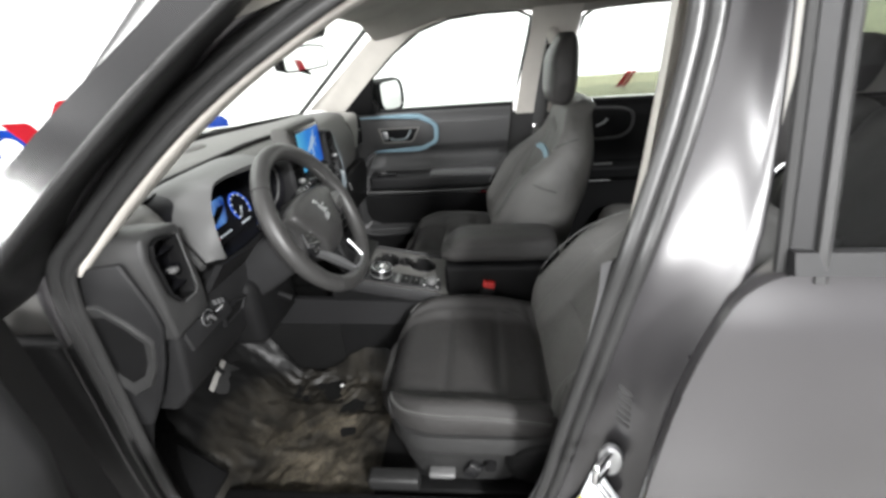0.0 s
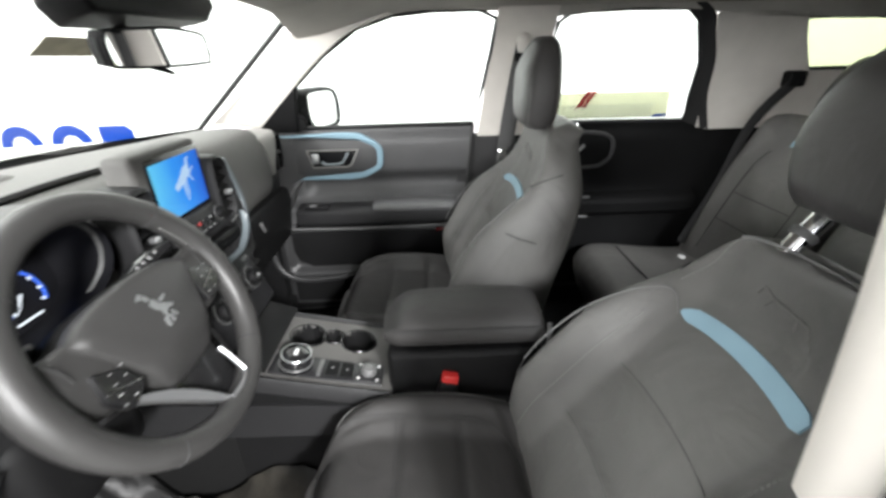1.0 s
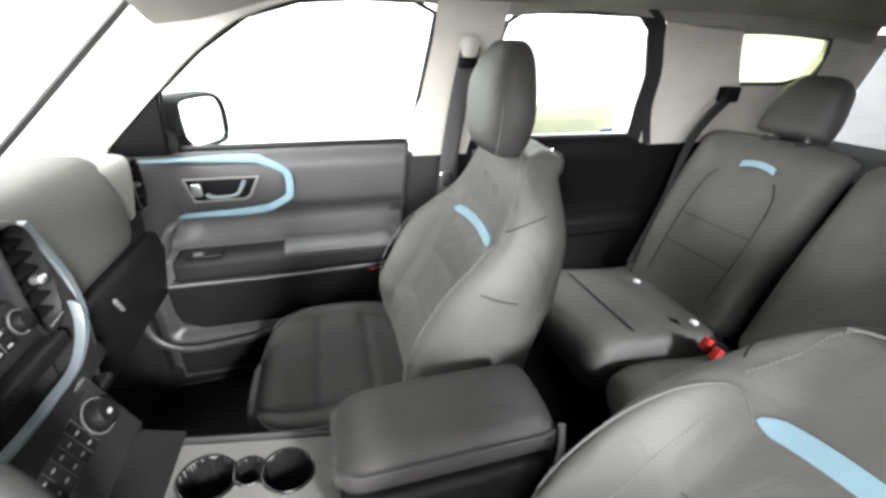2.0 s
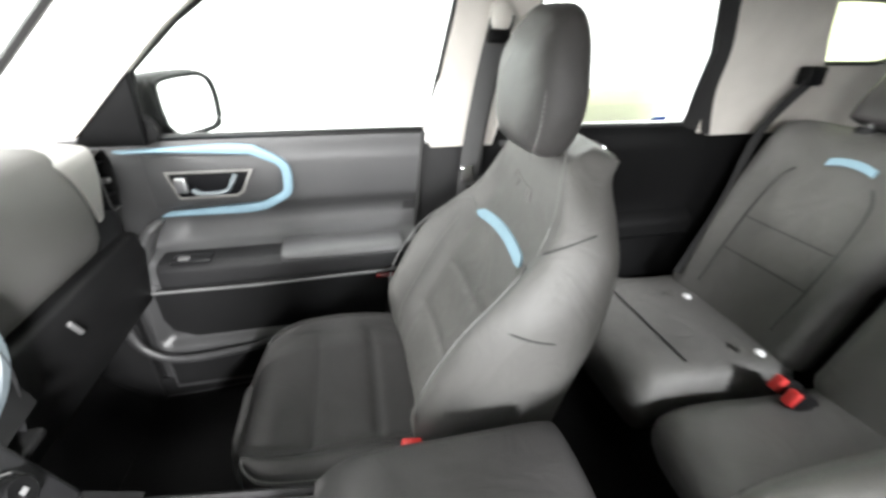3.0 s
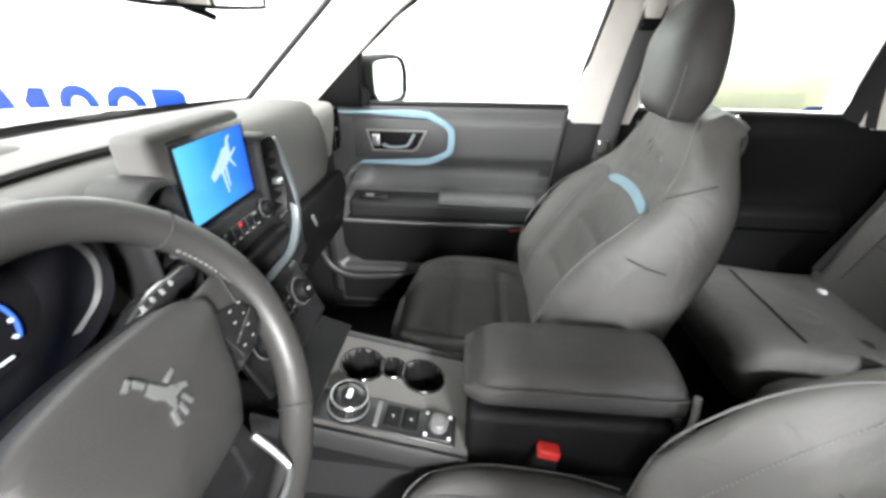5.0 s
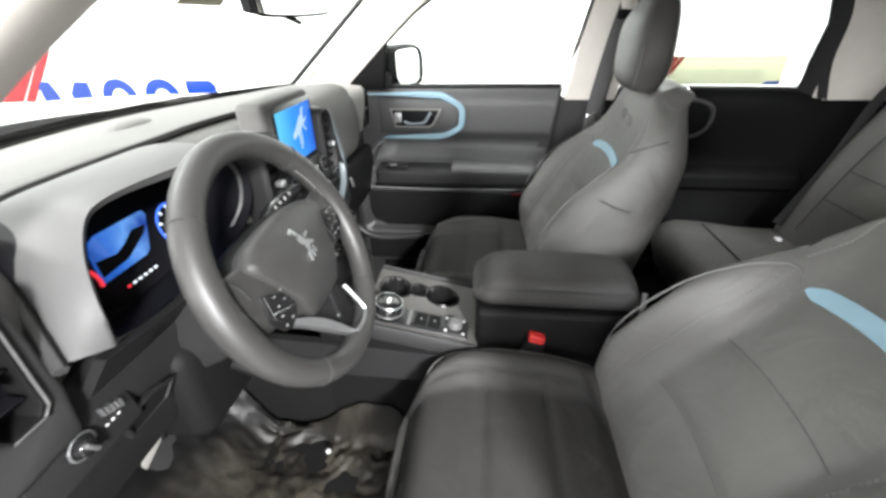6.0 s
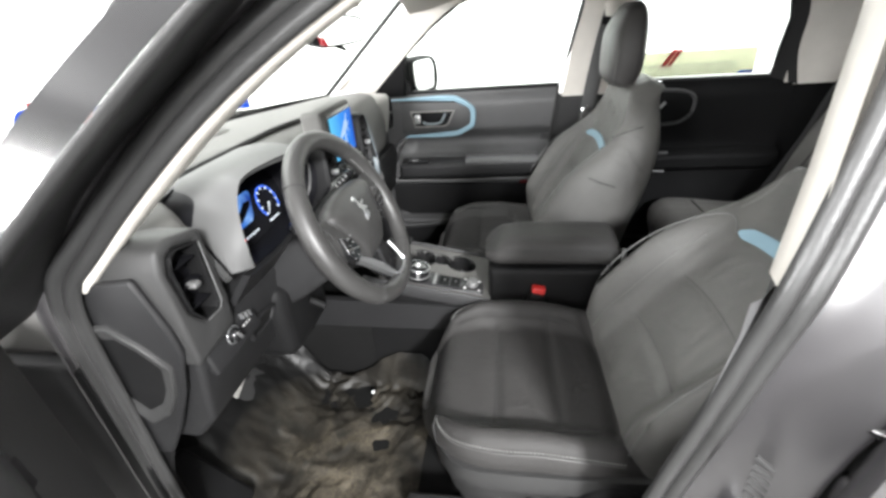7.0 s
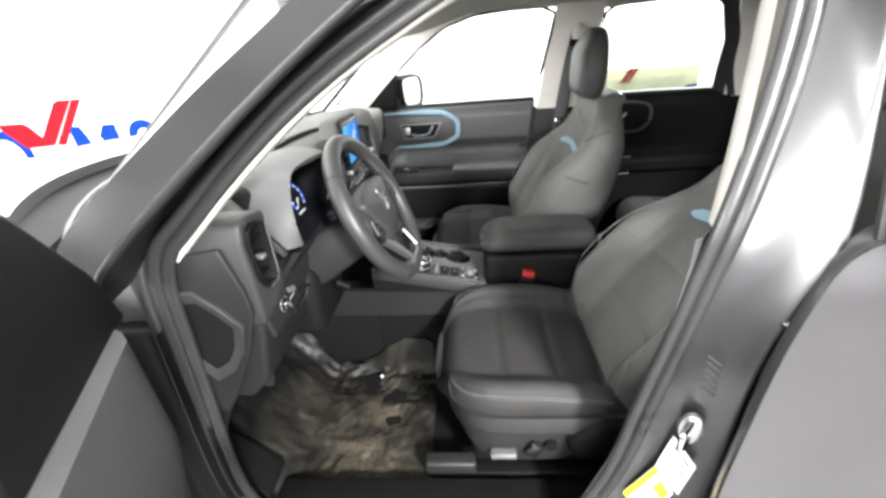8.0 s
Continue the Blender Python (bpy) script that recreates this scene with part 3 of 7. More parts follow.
def in_quad(q, a, b):
    (x0, y0), (x1, y1), (x2, y2), (x3, y3) = q
    return (x0 * (1 - a) + x1 * a) * (1 - b) + (x3 * (1 - a) + x2 * a) * b, (y0 * (1 - a) + y1 * a) * (1 - b) + (y3 * (1 - a) + y2 * a) * b


def patch(q, a0, a1, b0, b1, d0, d1):
    return plate([in_quad(q, a, b) for a, b in ((a0, b0), (a1, b0), (a1, b1), (a0, b1))], lambda u, v, d: on_pillar(u, v, d0 + d), d1 - d0)


part("paper", patch(WL, 0, 1, 0, 1, 0.0, 0.0045), "sticker", lb, smooth=False)
for k, (a0, a1) in enumerate(((0.1, 0.8), (0.1, 0.7), (0.15, 0.9), (0.1, 0.6), (0.2, 0.85))):
    part("print", patch(WL, a0, a1, 0.14 + 0.16 * k, 0.19 + 0.16 * k, 0.004, 0.0049), "belt", lb, smooth=False)
yl = thing("yellow_label", (0.18, -0.735, 0.62), "yellow and white tyre label on the door pillar", "label")
YL = [(-0.0281, -0.0386), (0.0083, -0.0966), (-0.025, -0.195), (-0.070, -0.140)]
part("paper", patch(YL, 0, 1, 0, 1, 0.0, 0.0045), "sticker", yl, smooth=False)
part("header", patch(YL, 0.0, 0.2, 0, 1, 0.004, 0.005), "yellow", yl, "yellow header", smooth=False)
part("block", patch(YL, 0.42, 0.92, 0.06, 0.34, 0.004, 0.005), "yellow", yl, smooth=False)
for k in range(4):
    part("print", patch(YL, 0.36 + 0.13 * k, 0.40 + 0.13 * k, 0.42, 0.9, 0.004, 0.0049), "belt", yl, smooth=False)
vp = thing("vent_slots", (0.22, -0.75, 0.9), "row of small dark slots pressed into the door pillar", "slots")
for k in range(6):
    a = k / 5.0
    u0, v0 = 0.0006 + 0.0032 * a, 0.2324 - 0.0612 * a
    part("slot", plate([(u0, v0), (u0 + 0.019, v0 - 0.013), (u0 + 0.018, v0 - 0.0175), (u0 - 0.001, v0 - 0.0045)], lambda u, v, d: on_pillar(u, v, 0.003 + d), 0.002), "seam", vp)

# rear left door, seen from outside
rd = thing("rear_door", (0.5, -0.88, 0.4), "closed dark grey rear car door with privacy glass", "car door")


def rd_skin(x, z):
    y = 0.812 - 0.012 * step(0.90, 1.06, z) - 0.022 * step(1.07, 1.17, z) + 0.008 * step(0.26, 0.42, x) + 0.004 * step(0.76, 0.80, z)
    return Vector((x, -y, z))


RE = [(0.34, 0.238), (0.55, 0.234), (0.75, 0.231), (0.88, 0.233), (1.0, 0.246), (1.06, 0.258), (1.10, 0.271), (1.13, 0.287), (1.152, 0.308), (1.163, 0.335)]
part("skin", loft([[rd_skin(x0 + (1.25 - x0) * k, z) for k in (0, 0.008, 0.03, 0.1, 0.25, 0.5, 1)] for z, x0 in RE], closed=False), "paint", rd, sub=1)
part("door_edge", loft([[rd_skin(x0, z), rd_skin(x0, z) + Vector((-0.002, 0.008, 0)), rd_skin(x0, z) + Vector((0.004, 0.02, 0)), rd_skin(x0, z) + Vector((0.05, 0.06, 0))] for z, x0 in RE], closed=False), "paint", rd)
part("shut_face", loft([[Vector((x0 + 0.03, -0.77, z)), Vector((x0 + 0.06, -0.72, z)), Vector((0.45, -0.70, z))] for z, x0 in RE], closed=False), "rubber", rd)
fo = [on_side(0.332 + 0.02 * (1.42 - z), z, 0.785, -1) for z in (1.155, 1.2, 1.3, 1.42, 1.53)]
fr = [on_side(0.352 + 0.03 * (1.42 - z), z, 0.79, -1) for z in (1.155, 1.2, 1.3, 1.42, 1.53)]
part("window_frame", strip(fo, fr, 4, 0.012, (0, -1, 0)), "trim_dark", rd, "black rear window frame")
part("frame_seal", tube([p + Vector((0.004, -0.002, 0)) for p in fr], 0.007, 6), "rubber", rd)
part("gap_seal", tube([p + Vector((-0.004, 0.006, 0)) for p in fo], 0.006, 6), "seam", rd)
part("belt_moulding", strip([(0.335, -0.793, 1.166), (0.7, -0.80, 1.162), (1.25, -0.795, 1.150)], [(0.335, -0.783, 1.188), (0.7, -0.79, 1.184), (1.25, -0.785, 1.172)], 3, 0.012, (0, -1, 0)), "trim_dark", rd, "black belt moulding")
part("pane", strip([on_side(0.355 + 0.03 * (1.42 - z), z, 0.78, -1) for z in (1.14, 1.34, 1.53)], [on_side(1.2, z, 0.785, -1) for z in (1.14, 1.34, 1.53)], 2), "tint", rd, "dark privacy glass")
part("check_strap", tube([(0.275, -0.74, 1.02), (0.29, -0.765, 1.03), (0.33, -0.77, 1.025)], 0.009, 8), "gloss", rd)
part("hinge", box(0.268, 0.30, -0.785, -0.755, 0.915, 0.968), "paint", rd, bevel=0.012)
part("inner_panel", box(0.42, 1.15, -0.74, -0.69, 0.42, 1.13), "plastic", rd, bevel=0.02)

# roof, headliner and far side
def roof(u, v):
    x = -0.40 + v * 2.3
    z = 1.475 + 0.075 * step(-0.42, 0.0, x) + 0.02 * (1 - u * u) - 0.05 * step(0.72, 1.0, abs(u)) - 0.02 * step(1.3, 1.9, x)
    return (x - 0.03 * (1 - u * u) * (1 - step(-0.4, 0.1, x)), u * 0.635, z)


setting_roof = part("headliner", sheet(roof, lin(-1, 1, 25), lin(0, 1, 31), (0, 0, 0.03)), "headliner", shell, "pale grey cloth headliner")
part("roof_skin", sheet(lambda u, v: (lambda p: (p[0] - 0.03, p[1] * 1.06, p[2] + 0.06))(roof(u, v)), lin(-1, 1, 13), lin(0, 1, 13)), "paint", shell)

FWIN = [(-0.493, 1.145), (-0.447, 1.288), (-0.336, 1.378), (-0.221, 1.45), (-0.102, 1.484), (0.03, 1.494), (0.169, 1.494), (0.222, 1.47), (0.212, 1.40), (0.19, 1.28), (0.158, 1.141)]
RWIN = [(0.36, 1.141), (0.395, 1.32), (0.42, 1.455), (0.46, 1.482), (0.64, 1.487), (0.825, 1.485), (0.868, 1.455), (0.89, 1.40), (0.921, 1.327), (0.928, 1.22), (0.93, 1.135)]
QWIN = [(1.30, 1.30), (1.25, 1.38), (1.205, 1.45), (1.30, 1.455), (1.45, 1.452), (1.61, 1.442), (1.63, 1.40), (1.636, 1.33), (1.50, 1.30)]


def side_trim(name, poly_low, poly_high, y0, mat, n=4, label=""):
    return part(name, strip([on_side(x, z, y0, 1) for x, z in poly_low], [on_side(x, z, y0, 1) for x, z in poly_high], n, 0.03, (0, -1, 0)), mat, shell, label)


# far front pillar trim, roof rail, middle and rear pillar trims
side_trim("front_pillar_trim", [(-0.60, 1.15), (-0.447, 1.285), (-0.336, 1.378), (-0.221, 1.45), (-0.102, 1.486)], [(-0.76, 1.17), (-0.60, 1.29), (-0.50, 1.37), (-0.37, 1.47), (-0.22, 1.54)], 0.705, "pillar", label="pale grey windscreen pillar trim")
side_trim("roof_rail_trim", [(-0.24, 1.44), (-0.102, 1.486), (0.03, 1.496), (0.23, 1.49), (0.42, 1.472), (0.64, 1.489), (0.87, 1.48), (1.05, 1.46), (1.205, 1.455), (1.62, 1.445), (1.8, 1.43)],
          [(-0.34, 1.50), (-0.18, 1.56), (0.03, 1.57), (0.23, 1.57), (0.42, 1.57), (0.64, 1.57), (0.87, 1.57), (1.05, 1.56), (1.205, 1.55), (1.62, 1.54), (1.8, 1.53)], 0.73, "headliner")
side_trim("middle_pillar_trim", [(0.175, 1.10), (0.196, 1.28), (0.218, 1.40), (0.226, 1.50)], [(0.34, 1.10), (0.375, 1.28), (0.40, 1.40), (0.415, 1.50)], 0.72, "pillar", label="pale grey middle pillar trim")
side_trim("middle_pillar_trim", [(0.0, 0.42), (0.03, 0.60), (0.08, 0.85), (0.135, 1.105)], [(0.30, 0.42), (0.30, 0.60), (0.31, 0.85), (0.34, 1.105)], 0.745, "door_low", label="dark grey lower pillar trim")
side_trim("rear_pillar_trim", [(0.985, 1.10), (0.972, 1.22), (0.96, 1.33), (0.94, 1.40), (0.92, 1.47)], [(1.36, 1.10), (1.36, 1.22), (1.30, 1.31), (1.25, 1.39), (1.21, 1.47)], 0.73, "pillar", label="pale grey rear pillar trim")
side_trim("rear_pillar_trim", [(1.28, 1.10), (1.29, 1.2), (1.30, 1.302)], [(1.9, 1.10), (1.9, 1.2), (1.9, 1.302)], 0.735, "pillar")
side_trim("rear_pillar_trim", [(1.60, 1.30), (1.63, 1.40), (1.61, 1.46)], [(1.9, 1.30), (1.9, 1.40), (1.9, 1.46)], 0.735, "pillar")
side_trim("rear_wing_trim", [(1.0, 0.42), (1.0, 0.8), (1.02, 1.11)], [(1.9, 0.42), (1.9, 0.8), (1.9, 1.11)], 0.74, "plastic")
part("tailgate", box(1.88, 1.95, -0.75, 0.75, 0.35, 1.05), "plastic", shell)
part("tailgate", box(1.88, 1.95, -0.75, 0.75, 1.42, 1.6), "pillar", shell)
part("rear_side", box(1.15, 1.95, -0.80, -0.74, 0.35, 1.55), "plastic", shell)
# driver's side pillar trim inside
FP = smooth_line([(-0.602, 0, 1.128), (-0.560, 0, 1.170), (-0.49, 0, 1.236), (-0.40, 0, 1.310), (-0.31, 0, 1.371), (-0.226, 0, 1.418), (-0.150, 0, 1.456), (-0.06, 0, 1.490)], 3)
part("front_pillar_trim", loft([[on_side(p.x + 0.6 * o, p.z - 0.8 * o, 0.698 - (0.698 - y) * (0.50 + 0.50 * step(-0.62, -0.45, p.x)), -1) for o, y in ((-0.006, 0.698), (0.002, 0.693), (0.008, 0.680), (0.009, 0.660), (0.005, 0.638), (-0.008, 0.622), (-0.03, 0.614), (-0.12, 0.622))] for p in FP], closed=False), "pillar", shell, "pale grey windscreen pillar trim")
part("roof_rail_trim", strip([on_side(x, z, 0.69, -1) for x, z in [(-0.150, 1.455), (-0.06, 1.490), (0.05, 1.502), (0.2, 1.49), (0.24, 1.47), (1.8, 1.44)]],
                             [on_side(x, z, 0.60, -1) for x, z in [(-0.25, 1.53), (-0.10, 1.555), (0.05, 1.56), (0.2, 1.56), (0.26, 1.555), (1.8, 1.53)]], 5, 0.02, (0, -1, 0)), "headliner", shell)

# floor pan, toe board, bonnet
part("floor_pan", box(-0.70, 1.05, -0.70, 0.74, 0.34, 0.392), "carpet", shell, "black carpeted cabin floor")
part("toe_board", strip([(-0.66, -0.70, 0.392), (-0.78, -0.70, 0.52), (-0.90, -0.70, 0.72), (-0.95, -0.70, 1.0)], [(-0.66, 0.74, 0.392), (-0.78, 0.74, 0.52), (-0.90, 0.74, 0.72), (-0.95, 0.74, 1.0)], 4, 0.02, (-1, 0, 0)), "carpet", shell)
part("rear_floor", box(1.05, 1.95, -0.74, 0.74, 0.34, 0.45), "carpet", shell)
part("far_sill", box(-0.75, 1.9, 0.69, 0.80, 0.30, 0.47), "plastic", shell)
part("kick_panel", box(-0.92, -0.66, -0.705, -0.67, 0.39, 1.0), "plastic", shell, bevel=0.01)
part("kick_panel", box(-0.92, -0.62, 0.68, 0.73, 0.39, 1.0), "plastic", shell, bevel=0.01)


def bonnet(u, v):
    x = -1.335 + 0.36 * (u * 0.80 / 0.62) ** 2 * (1 - v) - 0.75 * v
    return (x, u * (0.80 - 0.05 * v * v), 1.105 + 0.03 * (1 - u * u) - 0.03 * v - 0.10 * v ** 6 - 0.05 * step(0.86, 1, abs(u)) + 0.02 * step(0.55, 0.62, abs(u)) * (1 - step(0.8, 0.9, abs(u))))


part("bonnet", sheet(bonnet, lin(-1, 1, 33), lin(0, 1, 25), (0, 0, -0.03)), "paint", shell, "dark grey bonnet mirroring the white booth")
part("front_wing", box(-2.0, -0.78, -0.90, -0.79, 0.55, 1.05), "paint", shell, bevel=0.04)
part("cowl", sheet(lambda u, v: (-0.84 - 0.26 * v - 0.27 * (1 - u * u), u * 0.76, 1.095 + 0.008 * v), lin(-1, 1, 17), lin(0, 1, 4), (0, 0, -0.02)), "plastic", shell, "black cowl below the windscreen")


# windscreen and side glass
def screen_at(u, v):
    xb, xt = -1.105 + 0.30 * u * u, -0.455 + 0.07 * u * u
    return (xb + (xt - xb) * v, u * (0.66 - 0.07 * v), 1.14 + (1.50 - 1.14) * v)


ws = thing("windscreen", (-0.9, 0, 1.1), "large clear laminated windscreen with a black edge band", "windscreen")
g = part("pane", sheet(screen_at, lin(-1, 1, 17), lin(0, 1, 9)), "screen_glass", ws)
g.visible_shadow = False
edge_line = [screen_at(-0.995, v) for v in lin(1, 0, 8)] + [screen_at(u, 0) for u in lin(-0.99, 0.99, 15)] + [screen_at(0.995, v) for v in lin(0, 1, 8)]
stk = thing("windscreen_sticker", tuple(screen_at(0.03, 0.68)), "beige paper slip stuck inside the windscreen", "sticker")
part("paper", sheet(lambda u, v: (lambda p: (p[0] + 0.005, p[1], p[2] - 0.003))(screen_at(-0.075 + 0.02 * (1 - v) + 0.20 * u + 0.02 * (1 - v) * u, 0.685 + 0.08 * v)), lin(0, 1, 6), lin(0, 1, 3), (0.0008, 0, -0.0004)), "slip", stk)
part("edge_band", tube(edge_line, 0.009, 6), "rubber", ws)
part("base_band", sheet(lambda u, v: (lambda p: (p[0] + 0.006, p[1], p[2] + 0.004))(screen_at(u, v)), lin(-0.99, 0.99, 17), (0, 0.03, 0.06)), "seam", ws, "black painted lower edge")
for nm, poly, mat, y0 in (("front_window", FWIN, "glass", 0.745), ("rear_window", RWIN, "glass", 0.745), ("quarter_window", QWIN, "creamy", 0.745)):
    wn = thing(nm, tuple(on_side(*poly[0], y0, 1)), "clear side window with a black rubber seal" if mat == "glass" else "tinted quarter window behind the rear door", "car window")
    g = part("pane", plate(poly, lambda x, z, d: on_side(x, z, y0 + d, 1), 0.004), mat, wn, smooth=False)
    g.visible_shadow = nm == "quarter_window"
    part("seal", tube([on_side(x, z, y0 - 0.008, 1) for x, z in poly], 0.007, 6, True), "rubber", wn)

# translucent sheet stuck to the lower rear side window
wf = thing("window_sheet", (0.6, 0.71, 1.15), "translucent cream paper sheet stuck inside the rear side window", "paper sheet")
g = part("sheet", plate([(0.385, 1.150), (0.862, 1.150), (0.848, 1.240), (0.40, 1.240)], lambda x, z, d: on_side(x, z, 0.726 + d, 1), 0.0008), "sheet_cream", wf, smooth=False)
g.visible_shadow = False
g = part("print_panel", plate([(0.42, 1.150), (0.80, 1.150), (0.80, 1.198), (0.42, 1.198)], lambda x, z, d: on_side(x, z, 0.7235 + d, 1), 0.0008), "sheet_white", wf, "paler printed lower half", smooth=False)
g.visible_shadow = False

part("blue_print", plate([(0.80, 1.150), (0.858, 1.150), (0.856, 1.161), (0.815, 1.161)], lambda x, z, d: on_side(x, z, 0.7205 + d, 1), 0.0008), "blue", wf, smooth=False)

tg = thing("tailgate_window", (1.91, 0, 1.05), "dark privacy glass in the tailgate", "car window")
part("pane", box(1.912, 1.917, -0.74, 0.74, 1.05, 1.42), "tint", tg, smooth=False)

# rear side window outer door frame
part("rear_door_frame", strip([on_side(x, z, 0.735, 1) for x, z in [(0.93, 1.13), (0.928, 1.22), (0.921, 1.327), (0.89, 1.40), (0.868, 1.455), (0.825, 1.487)]],
                              [on_side(x, z, 0.725, 1) for x, z in [(1.03, 1.10), (0.985, 1.22), (0.965, 1.335), (0.93, 1.42), (0.91, 1.47), (0.85, 1.51)]], 4), "rubber", shell, "black rear window frame")
part("sail_panel", plate([(-0.62, 1.13), (-0.47, 1.13), (-0.445, 1.292)], lambda x, z, d: on_side(x, z, 0.712 + d, 1), 0.02), "plastic", shell, "black mirror corner panel", bevel=0.006)


# ---- seats ----
def seat_back_frame(hx, hz, yc, lean):
    a = radians(lean)
    up, fwd = Vector((math.sin(a), 0, math.cos(a))), Vector((-math.cos(a), 0, math.sin(a)))
    return lambda u, v, n: Vector((hx, yc + u, hz)) + up * v + fwd * n


def back_w(v):
    return 0.222 + 0.022 * step(0.0, 0.22, v) - 0.030 * step(0.40, 0.58, v) - 0.095 * step(0.53, 0.70, v)


def back_front(u, v):
    """Front of the backrest: side bolsters, and stitched grooves round the quilted middle."""
    w = abs(u) / back_w(v)
    b = 0.076 * step(0.02, 0.18, v) * (1 - step(0.32, 0.60, v)) * step(0.46, 0.86, w)
    mid = 1 - step(0.115, 0.135, abs(u))
    b -= 0.0045 * mid * sum(math.exp(-((v - v0 - 0.010 * (1 - (u / 0.12) ** 2)) / 0.010) ** 2) for v0 in (0.201, 0.333))
    b -= 0.0045 * math.exp(-((abs(u) - 0.150) / 0.009) ** 2) * step(0.06, 0.12, v) * (1 - step(0.40, 0.47, v))
    return b - 0.06 * step(0.84, 1.02, w) ** 1.5 + 0.012 * math.sin(math.pi * min(max(v, 0) / 0.5, 1)) + 0.035 * step(0.50, 0.66, v) - 0.05 * step(0.63, 0.70, v) ** 2 - 0.055 * (1 - step(-0.06, 0.09, v))


REAR = [(-0.06, -0.215), (0.10, -0.214), (0.22, -0.203), (0.31, -0.178), (0.40, -0.158), (0.48, -0.141), (0.56, -0.114), (0.62, -0.080), (0.66, -0.052), (0.70, -0.040)]


def back_rear(v):
    for (a, p), (b, q) in zip(REAR, REAR[1:]):
        if v <= b:
            return p + (q - p) * (v - a) / (b - a)
    return REAR[-1][1]


# across a seat: coarse at the rounded edges, fine over the quilted middle
ACROSS = [t for t in lin(-1, 1, 25) if abs(t) > 0.80] + lin(-0.78, 0.78, 53)
ACROSS.sort()


def front_seat(yc, hx, hz, lean, cx, cz, label, near, band, head, raised, post, tall):
    """A bucket seat: hinge at (hx, hz), cushion from cx backwards at height cz."""
    s = thing("front_seat", (cx + 0.25, yc, 0.40), label, "car seat", "front seats")
    B0 = seat_back_frame(hx, hz, yc, lean)
    bend = 0.020 if near < 0 else 0.0
    rise = lambda v: min(v, 0.5) * tall + max(0.0, v - 0.5) * (0.70 if near < 0 else 1.0)
    B = lambda u, v, n: B0(u, rise(v), n + bend * step(0.46, 0.72, v))
    # backrest
    rings = []
    for v in sorted([v for v in lin(-0.06, 0.70, 34) if v < 0.07 or v > 0.47] + lin(0.085, 0.46, 42)):
        w = back_w(v)
        d = -back_rear(v)
        ring = [B(w * t, v, back_front(w * t, v)) for t in ACROSS]
        ring += [B(w * t, v, -d * (1 - 0.16 * step(0.80, 1.0, abs(t)))) for t in lin(0.99, -0.99, 13)]
        rings.append(ring)
    part("backrest", loft(rings), "seat", s, sub=1)
    surf = lambda u, v, o=0.003: B(u, v, back_front(u, v) + o)
    for q in (-1, 1):
        # bolster stitching, and the piping that runs round the bolster
        part("stitching", stitches([surf(q * 0.157, v, 0.0015) for v in lin(0.10, 0.42, 24)]), "stitch", s)
        part("piping", tube(smooth_line([surf(q * 0.125, 0.455), surf(q * 0.15, 0.475), surf(q * 0.172, 0.468), surf(q * 0.195, 0.42), surf(q * 0.208, 0.33, 0.004), surf(q * 0.212, 0.2, 0.004), surf(q * 0.205, 0.08, 0.004)], 5), 0.0016, 5), "welt", s)
        part("seam", tube(smooth_line([B(q * u, v, n) for u, v, n in ((0.226, 0.390, 0.042), (0.237, 0.394, 0.022), (0.2412, 0.397, -0.008), (0.2412, 0.403, -0.042), (0.227, 0.408, -0.089))], 5), 0.0016, 6), "seam", s)
        part("seam", tube(smooth_line([B(q * u, v, n) for u, v, n in ((0.179, 0.514, 0.0235), (0.192, 0.545, 0.002), (0.192, 0.578, -0.031))], 5), 0.0016, 6), "seam", s)
        # stitched edge of the shoulder
        part("stitching", stitches(smooth_line([surf(q * 0.04, 0.672, 0.002), surf(q * 0.09, 0.66, 0.003), surf(q * 0.118, 0.63, 0.003), surf(q * 0.14, 0.57, 0.003), surf(q * 0.165, 0.50, 0.003)], 5)), "stitch", s)
    for v0 in (band - 0.262, band - 0.130):
        part("seam", tube([surf(u, v0 + 0.010 * (1 - (u / 0.12) ** 2), 0.0004) for u in lin(-0.122, 0.122, 11)], 0.0013, 5), "piping", s)
    # pale blue band
    b0 = -0.124 if near > 0 else -0.117
    arc = lambda u, v: surf(u, band + 0.016 * (1 - (u / 0.122) ** 2) + (v - 0.5) * (0.022 if near > 0 else 0.026) * (1 - step(0.105, 0.128, abs(u)) * 0.8), 0.0045)
    part("accent_band", sheet(arc, lin(b0, 0.124, 25), (0, 0.33, 0.66, 1), tuple(-0.004 * (B(0, 0, 1) - B(0, 0, 0)))), "stripe", s, "pale blue accent band")
    if near < 0:
        part("top_welt", tube([surf(u, 0.672 - 0.03 * abs(u / 0.12) ** 3, 0.002) for u in lin(-0.115, 0.115, 15)], 0.0022, 6), "welt", s)
    # a small mark pressed into the shoulder, as plain strokes
    for (u0, v0), (u1, v1) in (((-0.038, 0.575), (0.020, 0.582)), ((-0.038, 0.575), (-0.046, 0.556)), ((-0.020, 0.577), (-0.024, 0.555)), ((0.020, 0.582), (0.040, 0.590)), ((0.018, 0.581), (0.028, 0.562)), ((0.040, 0.590), (0.046, 0.574))):
        part("embossed_mark", tube([surf(u0, v0, 0.0), surf((u0 + u1) / 2, (v0 + v1) / 2, 0.001), surf(u1, v1, 0.0)], 0.0022, 6), "seat", s)
    # headrest
    base = B(0, 0.652 + raised, 0.020)
    H = seat_back_frame(base.x, base.z, yc, lean - 27.0)
    hh, hr = 0.222, []
